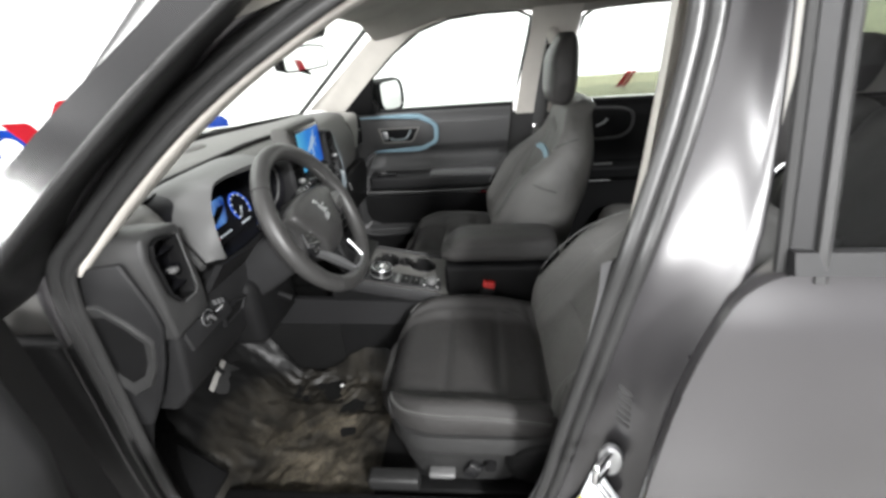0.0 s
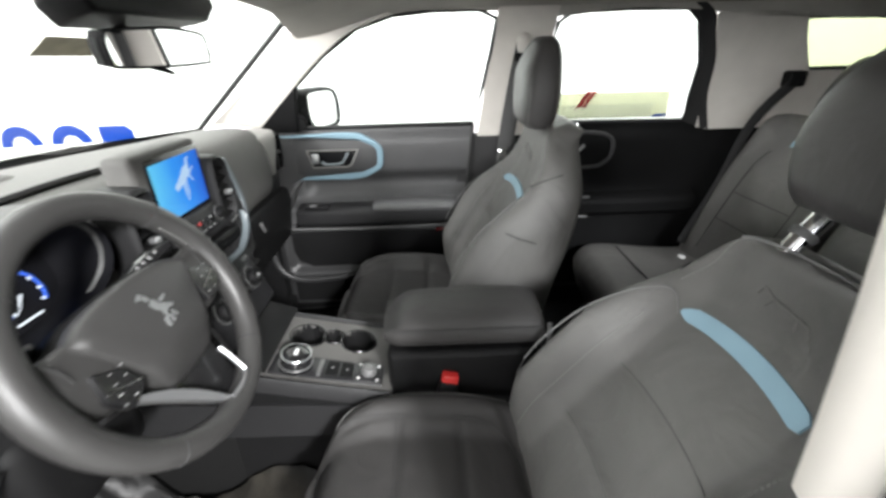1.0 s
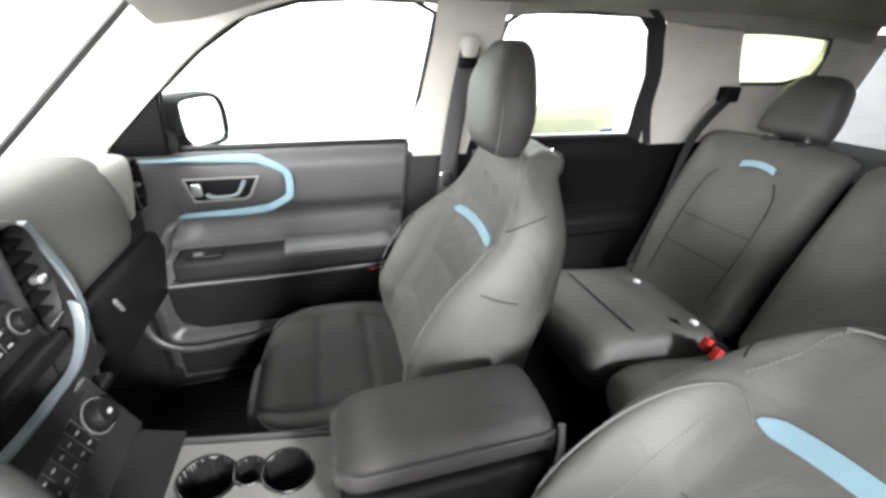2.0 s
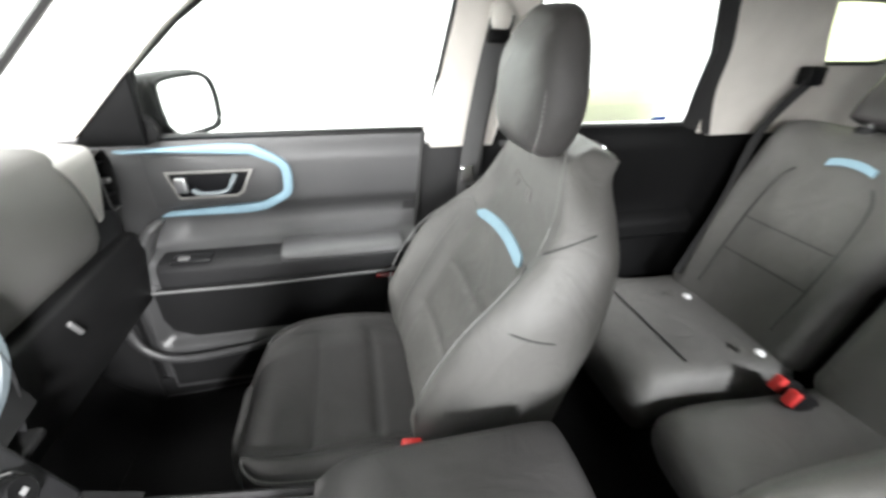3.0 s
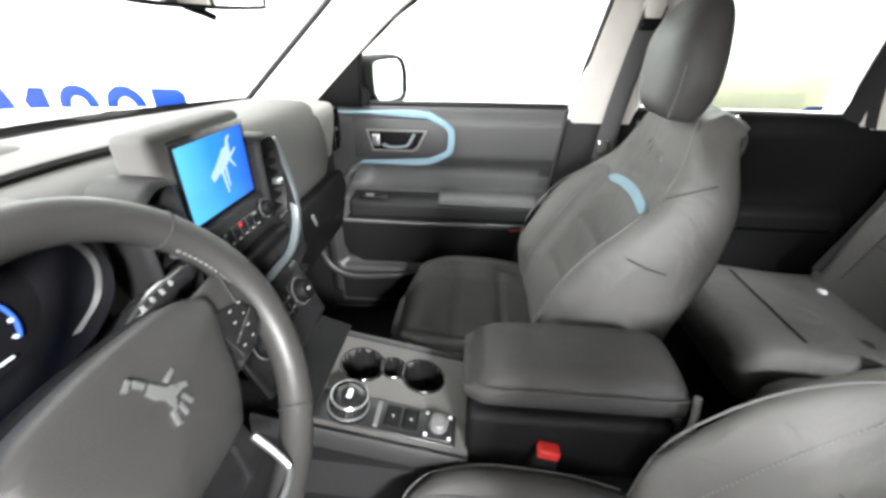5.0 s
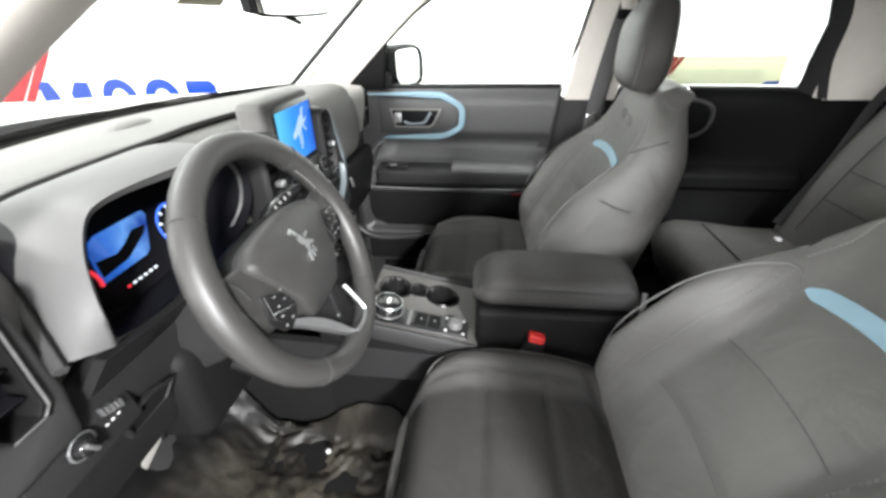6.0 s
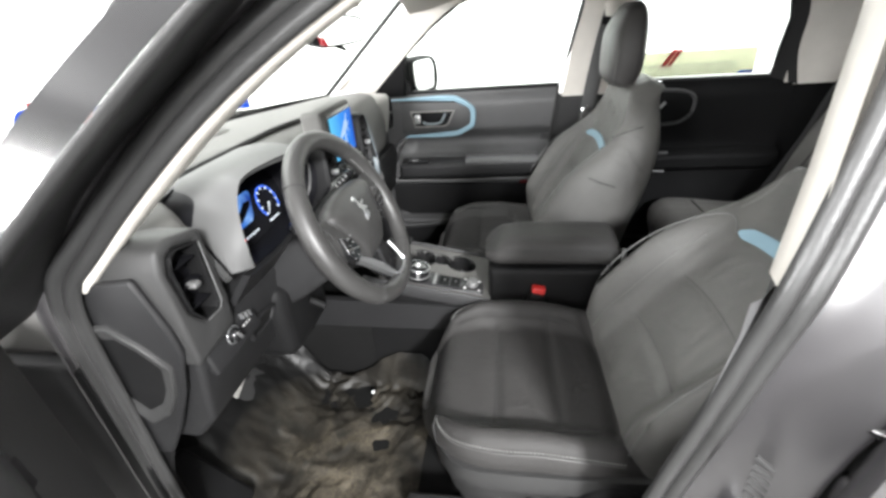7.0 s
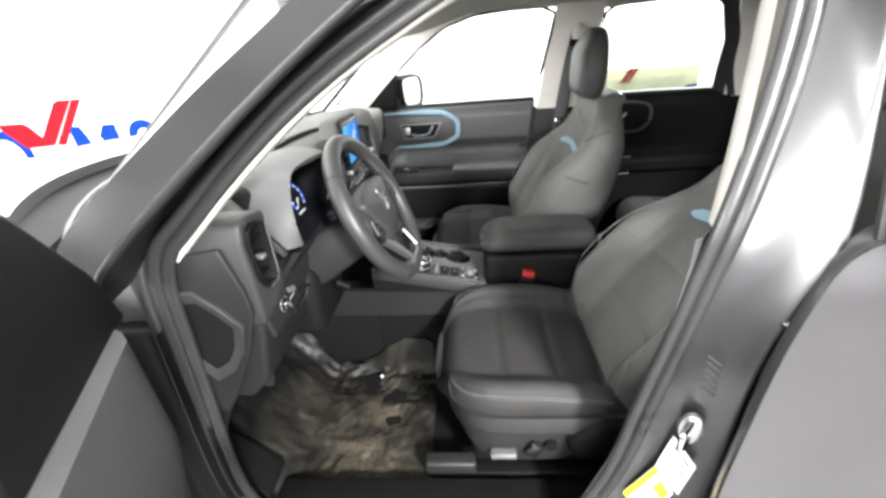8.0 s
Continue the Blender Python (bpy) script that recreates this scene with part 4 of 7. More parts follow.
    for k in [0, 0.02, 0.06] + lin(0.12, 0.72, 9) + [0.78, 0.84, 0.89, 0.93, 0.96, 0.98, 0.995, 1.0]:
        v = hh * k
        dome = math.sqrt(max(0.03, 1 - max(0.0, (k - 0.70) / 0.302) ** 2.7))
        foot = math.sqrt(max(0.30, 1 - max(0.0, (0.14 - k) / 0.15) ** 2.4))
        w = (0.094 + 0.026 * step(0, 0.40, k) - 0.030 * step(0.42, 0.95, k)) * (0.35 + 0.65 * dome) * (0.7 + 0.3 * foot)
        f = 0.051 * (0.86 + 0.14 * step(0, 0.25, k)) * (1 - 0.30 * step(0.60, 1.0, k)) * (0.30 + 0.70 * dome) * foot
        n0 = head - 0.012 * step(0.6, 1, k)
        hr.append([H(w * math.copysign(abs(math.cos(t)) ** 0.6, math.cos(t)), v, n0 + f * math.copysign(abs(math.sin(t)) ** 0.72, math.sin(t))) for t in [2 * math.pi * (i + 0.5) / 32 for i in range(32)]])
    h = part("headrest", loft(hr), "seat_head", s, "dark vinyl headrest with pale stitching", sub=1)
    for q in (-1, 1):
        if near > 0:
            part("stitching", stitches(smooth_line([H(q * 0.086, 0.004, head + 0.036), H(q * 0.108, 0.06, head + 0.038), H(q * 0.094, 0.14, head + 0.030), H(q * 0.070, 0.19, head + 0.014), H(q * 0.042, 0.214, head + 0.0), H(q * 0.036, 0.219, head - 0.015)], 5)), "stitch", h)
        part("headrest_post", tube([B(q * 0.065, 0.61, post), B(q * 0.065, 0.70 + raised, post + 0.004)], 0.0135 if near < 0 else 0.008, 10), "chrome", s, "chrome headrest post")
        part("post_sleeve", lathe([(0.017, -0.012), (0.019, 0), (0.018, 0.004), (0.012, 0.005)], 16, lambda p: B(q * 0.065 + p.x, (0.712 if near < 0 else 0.672) + p.z, post + p.y)), "dash_silver" if near < 0 else "plastic", s)
    # cushion
    L = 0.50
    def cw(t):
        k = max(0.0, 1 - L * (1.012 - t) / 0.19)
        return (0.224 + 0.012 * step(0, 0.4, t)) * math.sqrt(max(0.02, 1 - k ** 2.6))
    def top(u, t):
        w = abs(u) / cw(t)
        groove = 0.006 * math.exp(-((w - 0.735) / 0.035) ** 2) * step(0.22, 0.32, t) * (1 - step(0.84, 0.92, t))
        quilt = sum(0.006 * math.exp(-((t - t0) / 0.022) ** 2) for t0 in (0.40, 0.66)) * (1 - step(0.60, 0.76, w)) - 0.012 * (1 - step(0.10, 0.19, t)) + 0.006 * math.exp(-((t - 0.165 - 0.12 * w ** 3) / 0.02) ** 2)
        return cz - quilt - groove - 0.03 * (1 - step(0.0, 0.55, t)) - 0.035 * (1 - step(0.0, 0.26, t)) + 0.040 * step(0.55, 0.84, w) * (1 - 0.7 * step(0.72, 0.98, t)) - 0.035 * step(0.86, 1.02, w) ** 2 - 0.10 * step(0.84, 1.04, t) ** 1.8
    place = lambda u, t, z: Vector((cx + L * (1 - t), yc + u, z))
    rings = []
    for t in lin(0.0, 0.67, 42) + [0.69, 0.73, 0.77, 0.81, 0.85, 0.89, 0.92, 0.945, 0.965, 0.98, 0.99, 1.0]:
        w = cw(t)
        low = cz - 0.058 + 0.012 * step(0.85, 1.0, t)
        ring = [place(w * q, t, top(w * q, t)) for q in ACROSS]
        ring += [place(w * q, t, low) for q in lin(0.97, -0.97, 9)]
        rings.append(ring)
    # cushion takes the darkened vinyl in place of the shade it sits in
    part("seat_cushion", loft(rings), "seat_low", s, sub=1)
    ctop = lambda u, t, o=0.002: place(u, t, top(u, t) + o)
    for t0, hw in ((0.40, 0.166), (0.66, 0.168)):
        part("seam", tube([ctop(u, t0 + 0.008 * (u / 0.16) ** 2, 0.0004) for u in lin(-hw, hw, 17)], 0.0016, 5), "seam", s)
    for q in (-1, 1):
        # seams of the centre panel, open towards the front, closed by an arc at the back
        side = smooth_line([ctop(q * u, t, 0.0006) for u, t in ((0.150, 0.90), (0.168, 0.80), (0.172, 0.6), (0.170, 0.42), (0.158, 0.28), (0.125, 0.20), (0.07, 0.165), (0.0, 0.155))], 6)
        part("seam", tube(side, 0.0016, 5), "seam", s)
        part("seam", tube([ctop(q * u, t, 0.0006) for u, t in ((0.150, 0.90), (0.165, 0.91), (0.180, 0.90), (0.195, 0.885))], 0.0016, 5), "seam", s)
        rim_line = smooth_line([ctop(q * cw(t) * f, t, 0.0012) for f, t in ((0.86, 0.90), (0.93, 0.87), (0.955, 0.8), (0.96, 0.65), (0.96, 0.5), (0.96, 0.35), (0.96, 0.2))], 5)
        part("stitching", stitches(rim_line), "stitch", s)
        part("piping", tube([p + Vector((0, q * 0.003, -0.004)) for p in rim_line], 0.0016, 5), "piping", s)
    # plastic base
    y_out, o = yc + near * 0.235, near
    part("side_valance", loft([[Vector((cx + x, yc + near * (yo + dy), cz + dz)) for dy, dz in ((-0.05, -0.022), (0.0, -0.030), (0.006, -0.048), (0.008, -0.066), (0.004, -0.074), (-0.006, -0.080), (-0.008, min(-0.081, zl + 0.025)), (-0.014, min(-0.082, zl + 0.006)), (-0.03, zl))] for x, yo, zl in ((0.030, 0.10, -0.085), (0.042, 0.15, -0.09), (0.060, 0.19, -0.10), (0.085, 0.218, -0.136), (0.110, 0.230, -0.165), (0.140, 0.236, -0.186), (0.22, 0.238, -0.190), (0.30, 0.238, -0.187), (0.34, 0.238, -0.165), (0.37, 0.237, -0.138), (0.42, 0.235, -0.09), (0.47, 0.233, -0.088))]), "valance", s, "black plastic side cover with seat switches", angle=32)
    part("seat_frame", box(cx + 0.09, cx + 0.46, yc - 0.19, yc + 0.19, 0.44, cz - 0.055), "plastic", s, bevel=0.02)
    for q in (-1, 1):
        part("seat_rail", box(cx - 0.02, cx + 0.52, yc + q * 0.19 - 0.02, yc + q * 0.19 + 0.02, 0.392, 0.43), "plastic", s, "black steel seat rail", bevel=0.005)
    part("rail_cover", box(cx - 0.028, cx + 0.10, yc + near * 0.195 - 0.020, yc + near * 0.195 + 0.020, 0.43, 0.468), "valance", s, "black seat rail cover", bevel=0.008)
    if near < 0:
        part("switch", box(cx + 0.135, cx + 0.195, yc - 0.250, yc - 0.226, cz - 0.150, cz - 0.134), "trim_dim", s, "satin seat adjuster switch", bevel=0.005)
        part("switch", box(-0.016, 0.016, -0.009, 0.009, -0.02, 0.02, pose(cx + 0.234, yc - 0.238, cz - 0.127, 0, 30, 0)), "gloss", s, bevel=0.005)
        part("switch", lathe([(0.014, 0.012), (0.015, 0.004), (0.016, 0)], 16, lambda p: Vector((cx + 0.272 + p.x, yc - 0.230 - p.z, cz - 0.117 + p.y))), "plastic", s)
    part("hinge_cover", loft([[Vector((hx + 0.01 + r * 0.075 * math.cos(t), yc + near * (0.215 + d), hz + 0.0 + r * 0.06 * math.sin(t))) for t in [2 * math.pi * i / 20 for i in range(20)]] for r, d in ((1.05, 0), (1.0, 0.03), (0.8, 0.04))]), "plastic", s)
    return s


front_seat(0.37, 0.03, 0.60, 28.0, -0.320, 0.668, "charcoal vinyl passenger seat with pale blue accent band", 1, 0.462, 0.028, 0.0, -0.045, 1.0)
front_seat(-0.36, 0.12, 0.585, 38.5, -0.252, 0.685, "charcoal vinyl driver's seat, reclined, with pale blue accent band", -1, 0.463, 0.020, 0.108, 0.012, 1.06)


# rear bench
def rear_bench():
    s = thing("rear_bench", (0.8, 0, 0.40), "charcoal vinyl rear bench with split folding backrest", "car seat")
    def block(y0, y1):
        rings = []
        for t in lin(0, 1, 14):
            x = 1.02 - 0.48 * t
            ring = []
            for q in lin(0, 1, 15):
                e = abs(2 * q - 1)
                z = 0.665 + 0.025 * step(0.2, 0.8, t) - 0.03 * step(0.8, 1.0, e) ** 2 - 0.09 * step(0.86, 1.03, t) ** 1.6
                ring.append(Vector((x, y0 + (y1 - y0) * q, z)))
            ring += [Vector((x + 0.03 * t, y0 + (y1 - y0) * q, 0.50)) for q in lin(0.98, 0.02, 6)]
            rings.append(ring)
        return loft(rings)
    part("seat_cushion", block(0.205, 0.68), "seat", s, sub=1)
    part("seat_cushion", block(-0.68, 0.195), "seat", s, sub=1)
    part("base", box(0.62, 1.05, -0.68, 0.68, 0.392, 0.52), "carpet", s)
    F = seat_back_frame(0.965, 0.66, 0, 22.0)
    def back(y0, y1):
        rings = []
        for v in lin(-0.03, 0.57, 14):
            ring = []
            for q in lin(0, 1, 15):
                e = abs(2 * q - 1)
                n = 0.0 + 0.012 * step(0.5, 0.85, e) - 0.035 * step(0.88, 1.02, e) ** 2 - 0.04 * step(0.50, 0.58, v) ** 2 + 0.015 * math.sin(math.pi * max(v, 0) / 0.53)
                ring.append(F(y0 + (y1 - y0) * q, v, n))
            ring += [F(y0 + (y1 - y0) * q, v, -0.10) for q in lin(0.98, 0.02, 6)]
            rings.append(ring)
        return loft(rings)
    part("backrest", back(0.205, 0.655), "seat", s, sub=1)
    part("backrest", back(-0.655, 0.195), "seat", s, sub=1)
    for yc in (0.43, -0.43):
        fs = lambda u, v, o=0.018: F(yc - math.copysign(0.015, yc) + u, v, o)
        part("accent_band", sheet(lambda u, v: fs(u - math.copysign(0.022, yc), 0.462 + 0.010 * (1 - (u / 0.052) ** 2) + (v - 0.5) * 0.018, 0.022), lin(-0.052, 0.052, 15), (0, 0.5, 1), tuple(-0.006 * (F(0, 0, 1) - F(0, 0, 0)))), "stripe", s, "pale blue accent band")
        for q in (-1, 1):
            part("seam", tube(smooth_line([fs(q * 0.09, 0.43), fs(q * 0.115, 0.38), fs(q * 0.125, 0.25), fs(q * 0.12, 0.05)], 5), 0.002, 5), "seam", s)
        for v in (0.17, 0.27):
            part("seam", tube([fs(u, v) for u in lin(-0.12, 0.12, 7)], 0.0013, 5), "seam", s)
        part("seam", tube([(0.70, y, 0.691) for y in lin(yc - 0.17, yc + 0.17, 9)], 0.0025, 5), "seam", s)
        hr = []
        for k in lin(0, 1, 13):
            w = 0.098 - 0.022 * step(0.25, 1.0, k) - 0.03 * step(0.84, 1.05, k)
            f = 0.05 * (0.8 + 0.2 * step(0, 0.2, k)) * (1 - 0.4 * step(0.7, 1.0, k))
            hr.append([F(yc - math.copysign(0.025, yc) + w * math.copysign(abs(math.cos(t)) ** 0.5, math.cos(t)), 0.572 + 0.172 * k, -0.04 + f * math.copysign(abs(math.sin(t)) ** 0.7, math.sin(t))) for t in [2 * math.pi * (i + 0.5) / 24 for i in range(24)]])
        part("headrest", loft(hr), "seat_head", s, sub=1)
        for q in (-1, 1):
            part("headrest_post", tube([F(yc - math.copysign(0.025, yc) + q * 0.05, 0.50, -0.04), F(yc - math.copysign(0.025, yc) + q * 0.05, 0.60, -0.04)], 0.007, 8), "chrome", s)
            part("post_sleeve", lathe([(0.02, -0.012), (0.022, 0), (0.02, 0.006), (0.009, 0.007)], 12, lambda p: F(yc - math.copysign(0.025, yc) + q * 0.05 + p.x, 0.560 + p.z, -0.04 + p.y)), "trim_dark", s)
    # white anchor caps in the crease
    for y in (0.485, 0.245):
        part("anchor_cap", lathe([(0.012, 0.0), (0.012, 0.006), (0.007, 0.009)], 14, lambda p: Vector((0.890 - 0.4 * p.z + p.x, y + p.y, 0.694 + p.z))), "white", s, "small white anchor cap")
    part("parcel_shelf", box(1.25, 1.86, -0.70, 0.70, 1.06, 1.09), "plastic", s)
    return s


rear_bench()

# seat belt buckles
def buckle(x, y, z, lean):
    s = thing("belt_buckle", (x, y, z - 0.06), "black seat belt buckle with a red release button", "seat belt buckle", "belt buckles")
    m = pose(x, y, z, 0, lean, 0)
    part("stalk", box(-0.012, 0.012, -0.006, 0.006, -0.16, -0.05, m), "plastic", s, bevel=0.003)
    part("housing", box(-0.021, 0.021, -0.012, 0.012, -0.07, -0.002, m), "plastic", s, bevel=0.006)
    part("button", box(-0.018, 0.018, -0.011, 0.011, -0.012, 0.012, m), "red", s, "red release button", bevel=0.004)


buckle(0.03, -0.118, 0.735, 12)
buckle(0.03, 0.135, 0.742, 12)
buckle(0.84, 0.155, 0.70, -60)
buckle(0.83, 0.115, 0.70, -60)

# front passenger seat belt on the middle pillar
bl = thing("seat_belt", (0.27, 0.70, 0.5), "grey seat belt webbing hanging from the pillar loop", "seat belt")
webp = smooth_line([(0.305, 0.615, 1.40), (0.285, 0.64, 1.27), (0.262, 0.665, 1.06), (0.25, 0.675, 0.80), (0.24, 0.68, 0.5)], 5)
part("webbing", tube(webp, 0.023, 6, flat=0.08, up=(0, 1, 0)), "belt", bl)
part("webbing", tube([p + Vector((0.014, 0.012, 0)) for p in webp], 0.021, 6, flat=0.08, up=(0, 1, 0)), "belt", bl)
part("loop_cover", loft([[Vector((0.305 + r * 0.024 * math.cos(t), 0.632 - d, 1.395 + r * 0.034 * math.sin(t))) for t in [2 * math.pi * i / 18 for i in range(18)]] for r, d in ((1, 0), (0.95, 0.02), (0.7, 0.028))]), "pillar", bl, "pale loop cover")
part("guide", box(0.275, 0.325, 0.60, 0.628, 1.345, 1.372), "plastic", bl, bevel=0.008)
part("tongue", box(-0.016, 0.016, -0.006, 0.006, -0.022, 0.022, pose(0.256, 0.655, 1.045, 0, -6, 0)), "chrome", bl, bevel=0.004)
part("stop", lathe([(0.008, 0), (0.008, 0.008), (0.004, 0.01)], 10, lambda p: Vector((0.26 + p.x, 0.652 - p.z, 1.01 + p.y))), "plastic", bl)
rb = thing("seat_belt", (1.2, 0.70, 0.6), "black rear seat belt webbing over the outer seat edge", "seat belt")
part("webbing", tube(smooth_line([(1.246, 0.655, 1.268), (1.14, 0.66, 1.13), (1.05, 0.62, 0.92), (0.95, 0.60, 0.70)], 5), 0.022, 6, flat=0.1, up=(0, 1, 0.3)), "seam", rb)
part("guide", box(1.215, 1.275, 0.645, 0.685, 1.245, 1.295), "plastic", rb, bevel=0.008)


# ---- far front door, inner side ----
pdoor = thing("front_door", (-0.2, 0.74, 0.42), "charcoal passenger door trim with pale blue handle surround", "car door")


def trim_y(x, z):
    """Inner face of the door trim, metres from the centre line."""
    y = 0.742 - 0.018 * (1 - step(1.08, 1.14, z))
    # scooped middle below the handle
    y += 0.022 * step(0.87, 0.93, z) * (1 - step(0.945, 0.985, z)) * step(-0.50, -0.44, x)
    # armrest ledge
    arm = step(0.775, 0.80, z) * (1 - step(0.855, 0.885, z)) * step(-0.60, -0.53, x)
    y -= 0.06 * arm
    # lower pocket
    y -= 0.035 * (1 - step(0.755, 0.775, z)) * step(-0.66, -0.58, x)
    y += 0.03 * step(0.565, 0.60, z) * (1 - step(0.735, 0.76, z)) * step(-0.60, -0.56, x) * (1 - step(0.08, 0.12, x))
    return y


panel = part("trim_panel", sheet(lambda u, v: (lambda z: (lambda x: (x, trim_y(x, z), z))(-0.66 + (0.66 + 0.155 - 0.10 * (1.14 - z)) * u))(0.43 + 0.71 * v), lin(0, 1, 70), lin(0, 1, 80), (0, 0.04, 0)), "door_trim", pdoor)
# faces below the armrest are darkened to stand in for shade
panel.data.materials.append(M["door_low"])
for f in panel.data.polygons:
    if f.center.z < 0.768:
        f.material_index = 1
part("shut_gap", tube([(0.157 - 0.10 * (1.14 - z), 0.722, z) for z in lin(1.14, 0.43, 12)], 0.006, 6), "seam", pdoor)
tw = lambda x, z, o: Vector((x, trim_y(x, z) - o, z))
# handle surround band
loop = [(-0.535, 1.116), (-0.44, 1.117), (-0.34, 1.116), (-0.272, 1.113), (-0.252, 1.108), (-0.205, 1.083), (-0.190, 1.066), (-0.187, 1.045), (-0.190, 1.012), (-0.200, 0.996), (-0.24, 0.976), (-0.262, 0.970), (-0.30, 0.967), (-0.40, 0.964), (-0.482, 0.962)]
hb_line = smooth_line([Vector((x, 0.718, z)) for x, z in loop], 2)
part("handle_surround", loft([[p + Vector((0, dy, 0)) + (Vector((-0.30, 0, 1.04)) - Vector((p.x, 0, p.z))).normalized() * q for dy, q in ((0.01, -0.011), (-0.006, -0.010), (-0.008, 0), (-0.004, 0.010), (0.01, 0.010))] for p in hb_line]), "stripe", pdoor, "pale blue handle surround")
part("handle_pad", plate([(-0.50, 0.975), (-0.24, 0.985), (-0.205, 1.005), (-0.198, 1.05), (-0.205, 1.075), (-0.25, 1.10), (-0.50, 1.105)], lambda x, z, d: Vector((x, 0.722 + d, z)), 0.02), "door_trim", pdoor, bevel=0.006)
HR = [(-0.450, 1.062), (-0.272, 1.062), (-0.298, 1.014), (-0.312, 1.005), (-0.436, 1.005)]
part("handle_recess", plate(HR, lambda x, z, d: Vector((x, 0.7165 + d, z)), 0.006), "matte_black", pdoor, "black handle recess", bevel=0.003)
part("handle_frame", frame_plate([(-0.457, 1.067), (-0.262, 1.067), (-0.292, 1.010), (-0.309, 0.9995), (-0.439, 0.9995)], HR, lambda x, z, d: Vector((x, 0.7125 + d, z)), 0.006), "trim_pale", pdoor, "satin frame of the handle recess", bevel=0.0015)
part("lock_button", box(-0.438, -0.412, 0.704, 0.716, 1.018, 1.054), "satin", pdoor, "bright lock button", bevel=0.004)
part("release_handle", tube(smooth_line([(-0.402, 0.713, 1.022), (-0.385, 0.703, 1.016), (-0.350, 0.698, 1.017), (-0.325, 0.698, 1.022), (-0.314, 0.701, 1.036), (-0.302, 0.708, 1.057)], 5), 0.0085, 8, flat=0.6), "trim_blue", pdoor, "satin release handle")
# armrest
part("armrest", loft([[Vector((x, 0.675 + dy, z)) for dy, z in ((0.03, 0.872), (-0.035, 0.868), (-0.05, 0.855), (-0.05, 0.81), (-0.035, 0.797), (0.03, 0.79))] for x in lin(-0.505, 0.085, 9)]), "trim_dark", pdoor, bevel=0.008)
# black sheets put the shade of the lower door into its colour
part("pocket_liner", plate([(-0.575, 0.745), (0.055, 0.745), (0.03, 0.59), (-0.50, 0.59), (-0.555, 0.62), (-0.575, 0.67)], lambda x, z, d: Vector((x, trim_y(-0.3, 0.66) - 0.005 + d, z)), 0.01), "plastic", pdoor, "door pocket, blackened for shade", smooth=False)
part("lower_panel", sheet(lambda u, v: (-0.62 + 0.68 * u, trim_y(-0.62 + 0.68 * u, 0.445 + 0.105 * v) - 0.004, 0.445 + 0.105 * v), lin(0, 1, 14), lin(0, 1, 6), (0, 0.003, 0)), "plastic", pdoor, "lower door panel, blackened for shade")
part("armrest_pad", loft([[Vector((x, 0.672 + dy, z)) for dy, z in ((0.03, 0.884), (-0.035, 0.882), (-0.052, 0.870), (-0.053, 0.855), (0.03, 0.858))] for x in lin(-0.22, 0.085, 7)]), "door_trim", pdoor, "padded armrest top", bevel=0.006)
part("switch_panel", box(-0.47, -0.38, 0.628, 0.67, 0.868, 0.876), "gloss", pdoor, bevel=0.003)
part("window_switch", box(-0.452, -0.428, 0.634, 0.648, 0.874, 0.882), "trim_dim", pdoor, bevel=0.003)
part("pull_pocket_frame", loft([[Vector((x + dx, 0.69 + dy, z)) for dx, dy in ((-0.02, 0.03), (-0.025, -0.045), (0.008, -0.055), (0.02, 0.02))] for x, z in ((-0.475, 0.965), (-0.50, 0.945), (-0.525, 0.90), (-0.545, 0.85), (-0.555, 0.80), (-0.53, 0.775))]), "door_trim", pdoor, sub=1)
part("ledge_line", tube([(-0.54, 0.648, 0.785), (-0.3, 0.65, 0.78), (0.08, 0.66, 0.782)], 0.004, 6), "trim_dim", pdoor, "thin satin trim line")
part("reflector", box(0.01, 0.085, 0.658, 0.672, 0.757, 0.769), "darkred", pdoor, "dark red door reflector", bevel=0.003)
# lip and lower edge in the shade-darkened plastic too
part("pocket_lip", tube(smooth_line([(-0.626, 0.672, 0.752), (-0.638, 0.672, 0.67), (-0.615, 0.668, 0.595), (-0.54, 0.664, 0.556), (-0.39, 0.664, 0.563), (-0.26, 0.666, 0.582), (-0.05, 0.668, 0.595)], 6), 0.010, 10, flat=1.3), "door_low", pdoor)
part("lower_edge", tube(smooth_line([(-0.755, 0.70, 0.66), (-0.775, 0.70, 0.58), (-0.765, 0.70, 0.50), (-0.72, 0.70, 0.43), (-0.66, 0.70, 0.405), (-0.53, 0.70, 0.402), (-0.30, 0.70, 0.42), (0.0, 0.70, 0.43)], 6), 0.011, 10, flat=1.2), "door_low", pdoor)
part("pocket_screw", lathe([(0.006, 0), (0.006, 0.003), (0.002, 0.004)], 10, lambda p: Vector((-0.575 + p.x, 0.690 - p.z, 0.755 + p.y))), "white", pdoor)
part("belt_cap", tube([(-0.50, 0.738, 1.142), (-0.2, 0.738, 1.143), (0.155, 0.738, 1.143)], 0.008, 8), "plastic", pdoor)

# far door mirror
dm = thing("door_mirror", (-0.42, 0.86, 1.13), "black door mirror housing with a mirror glass", "door mirror")
MQ = [(-0.098, 0.040), (-0.092, 0.060), (-0.06, 0.068), (0.0, 0.070), (0.05, 0.068), (0.082, 0.055), (0.098, 0.025), (0.100, -0.02), (0.094, -0.055), (0.07, -0.070), (0.0, -0.072), (-0.06, -0.066), (-0.09, -0.04), (-0.098, 0.0)]
MP = [(p.x, p.y) for p in smooth_line([Vector((a, b, 0)) for a, b in MQ], 3, True)]
mrot = pose(-0.415, 0.838, 1.200, 0, 0, -22)
mplace = lambda u, v, d: mrot @ Vector((-d, u, v))
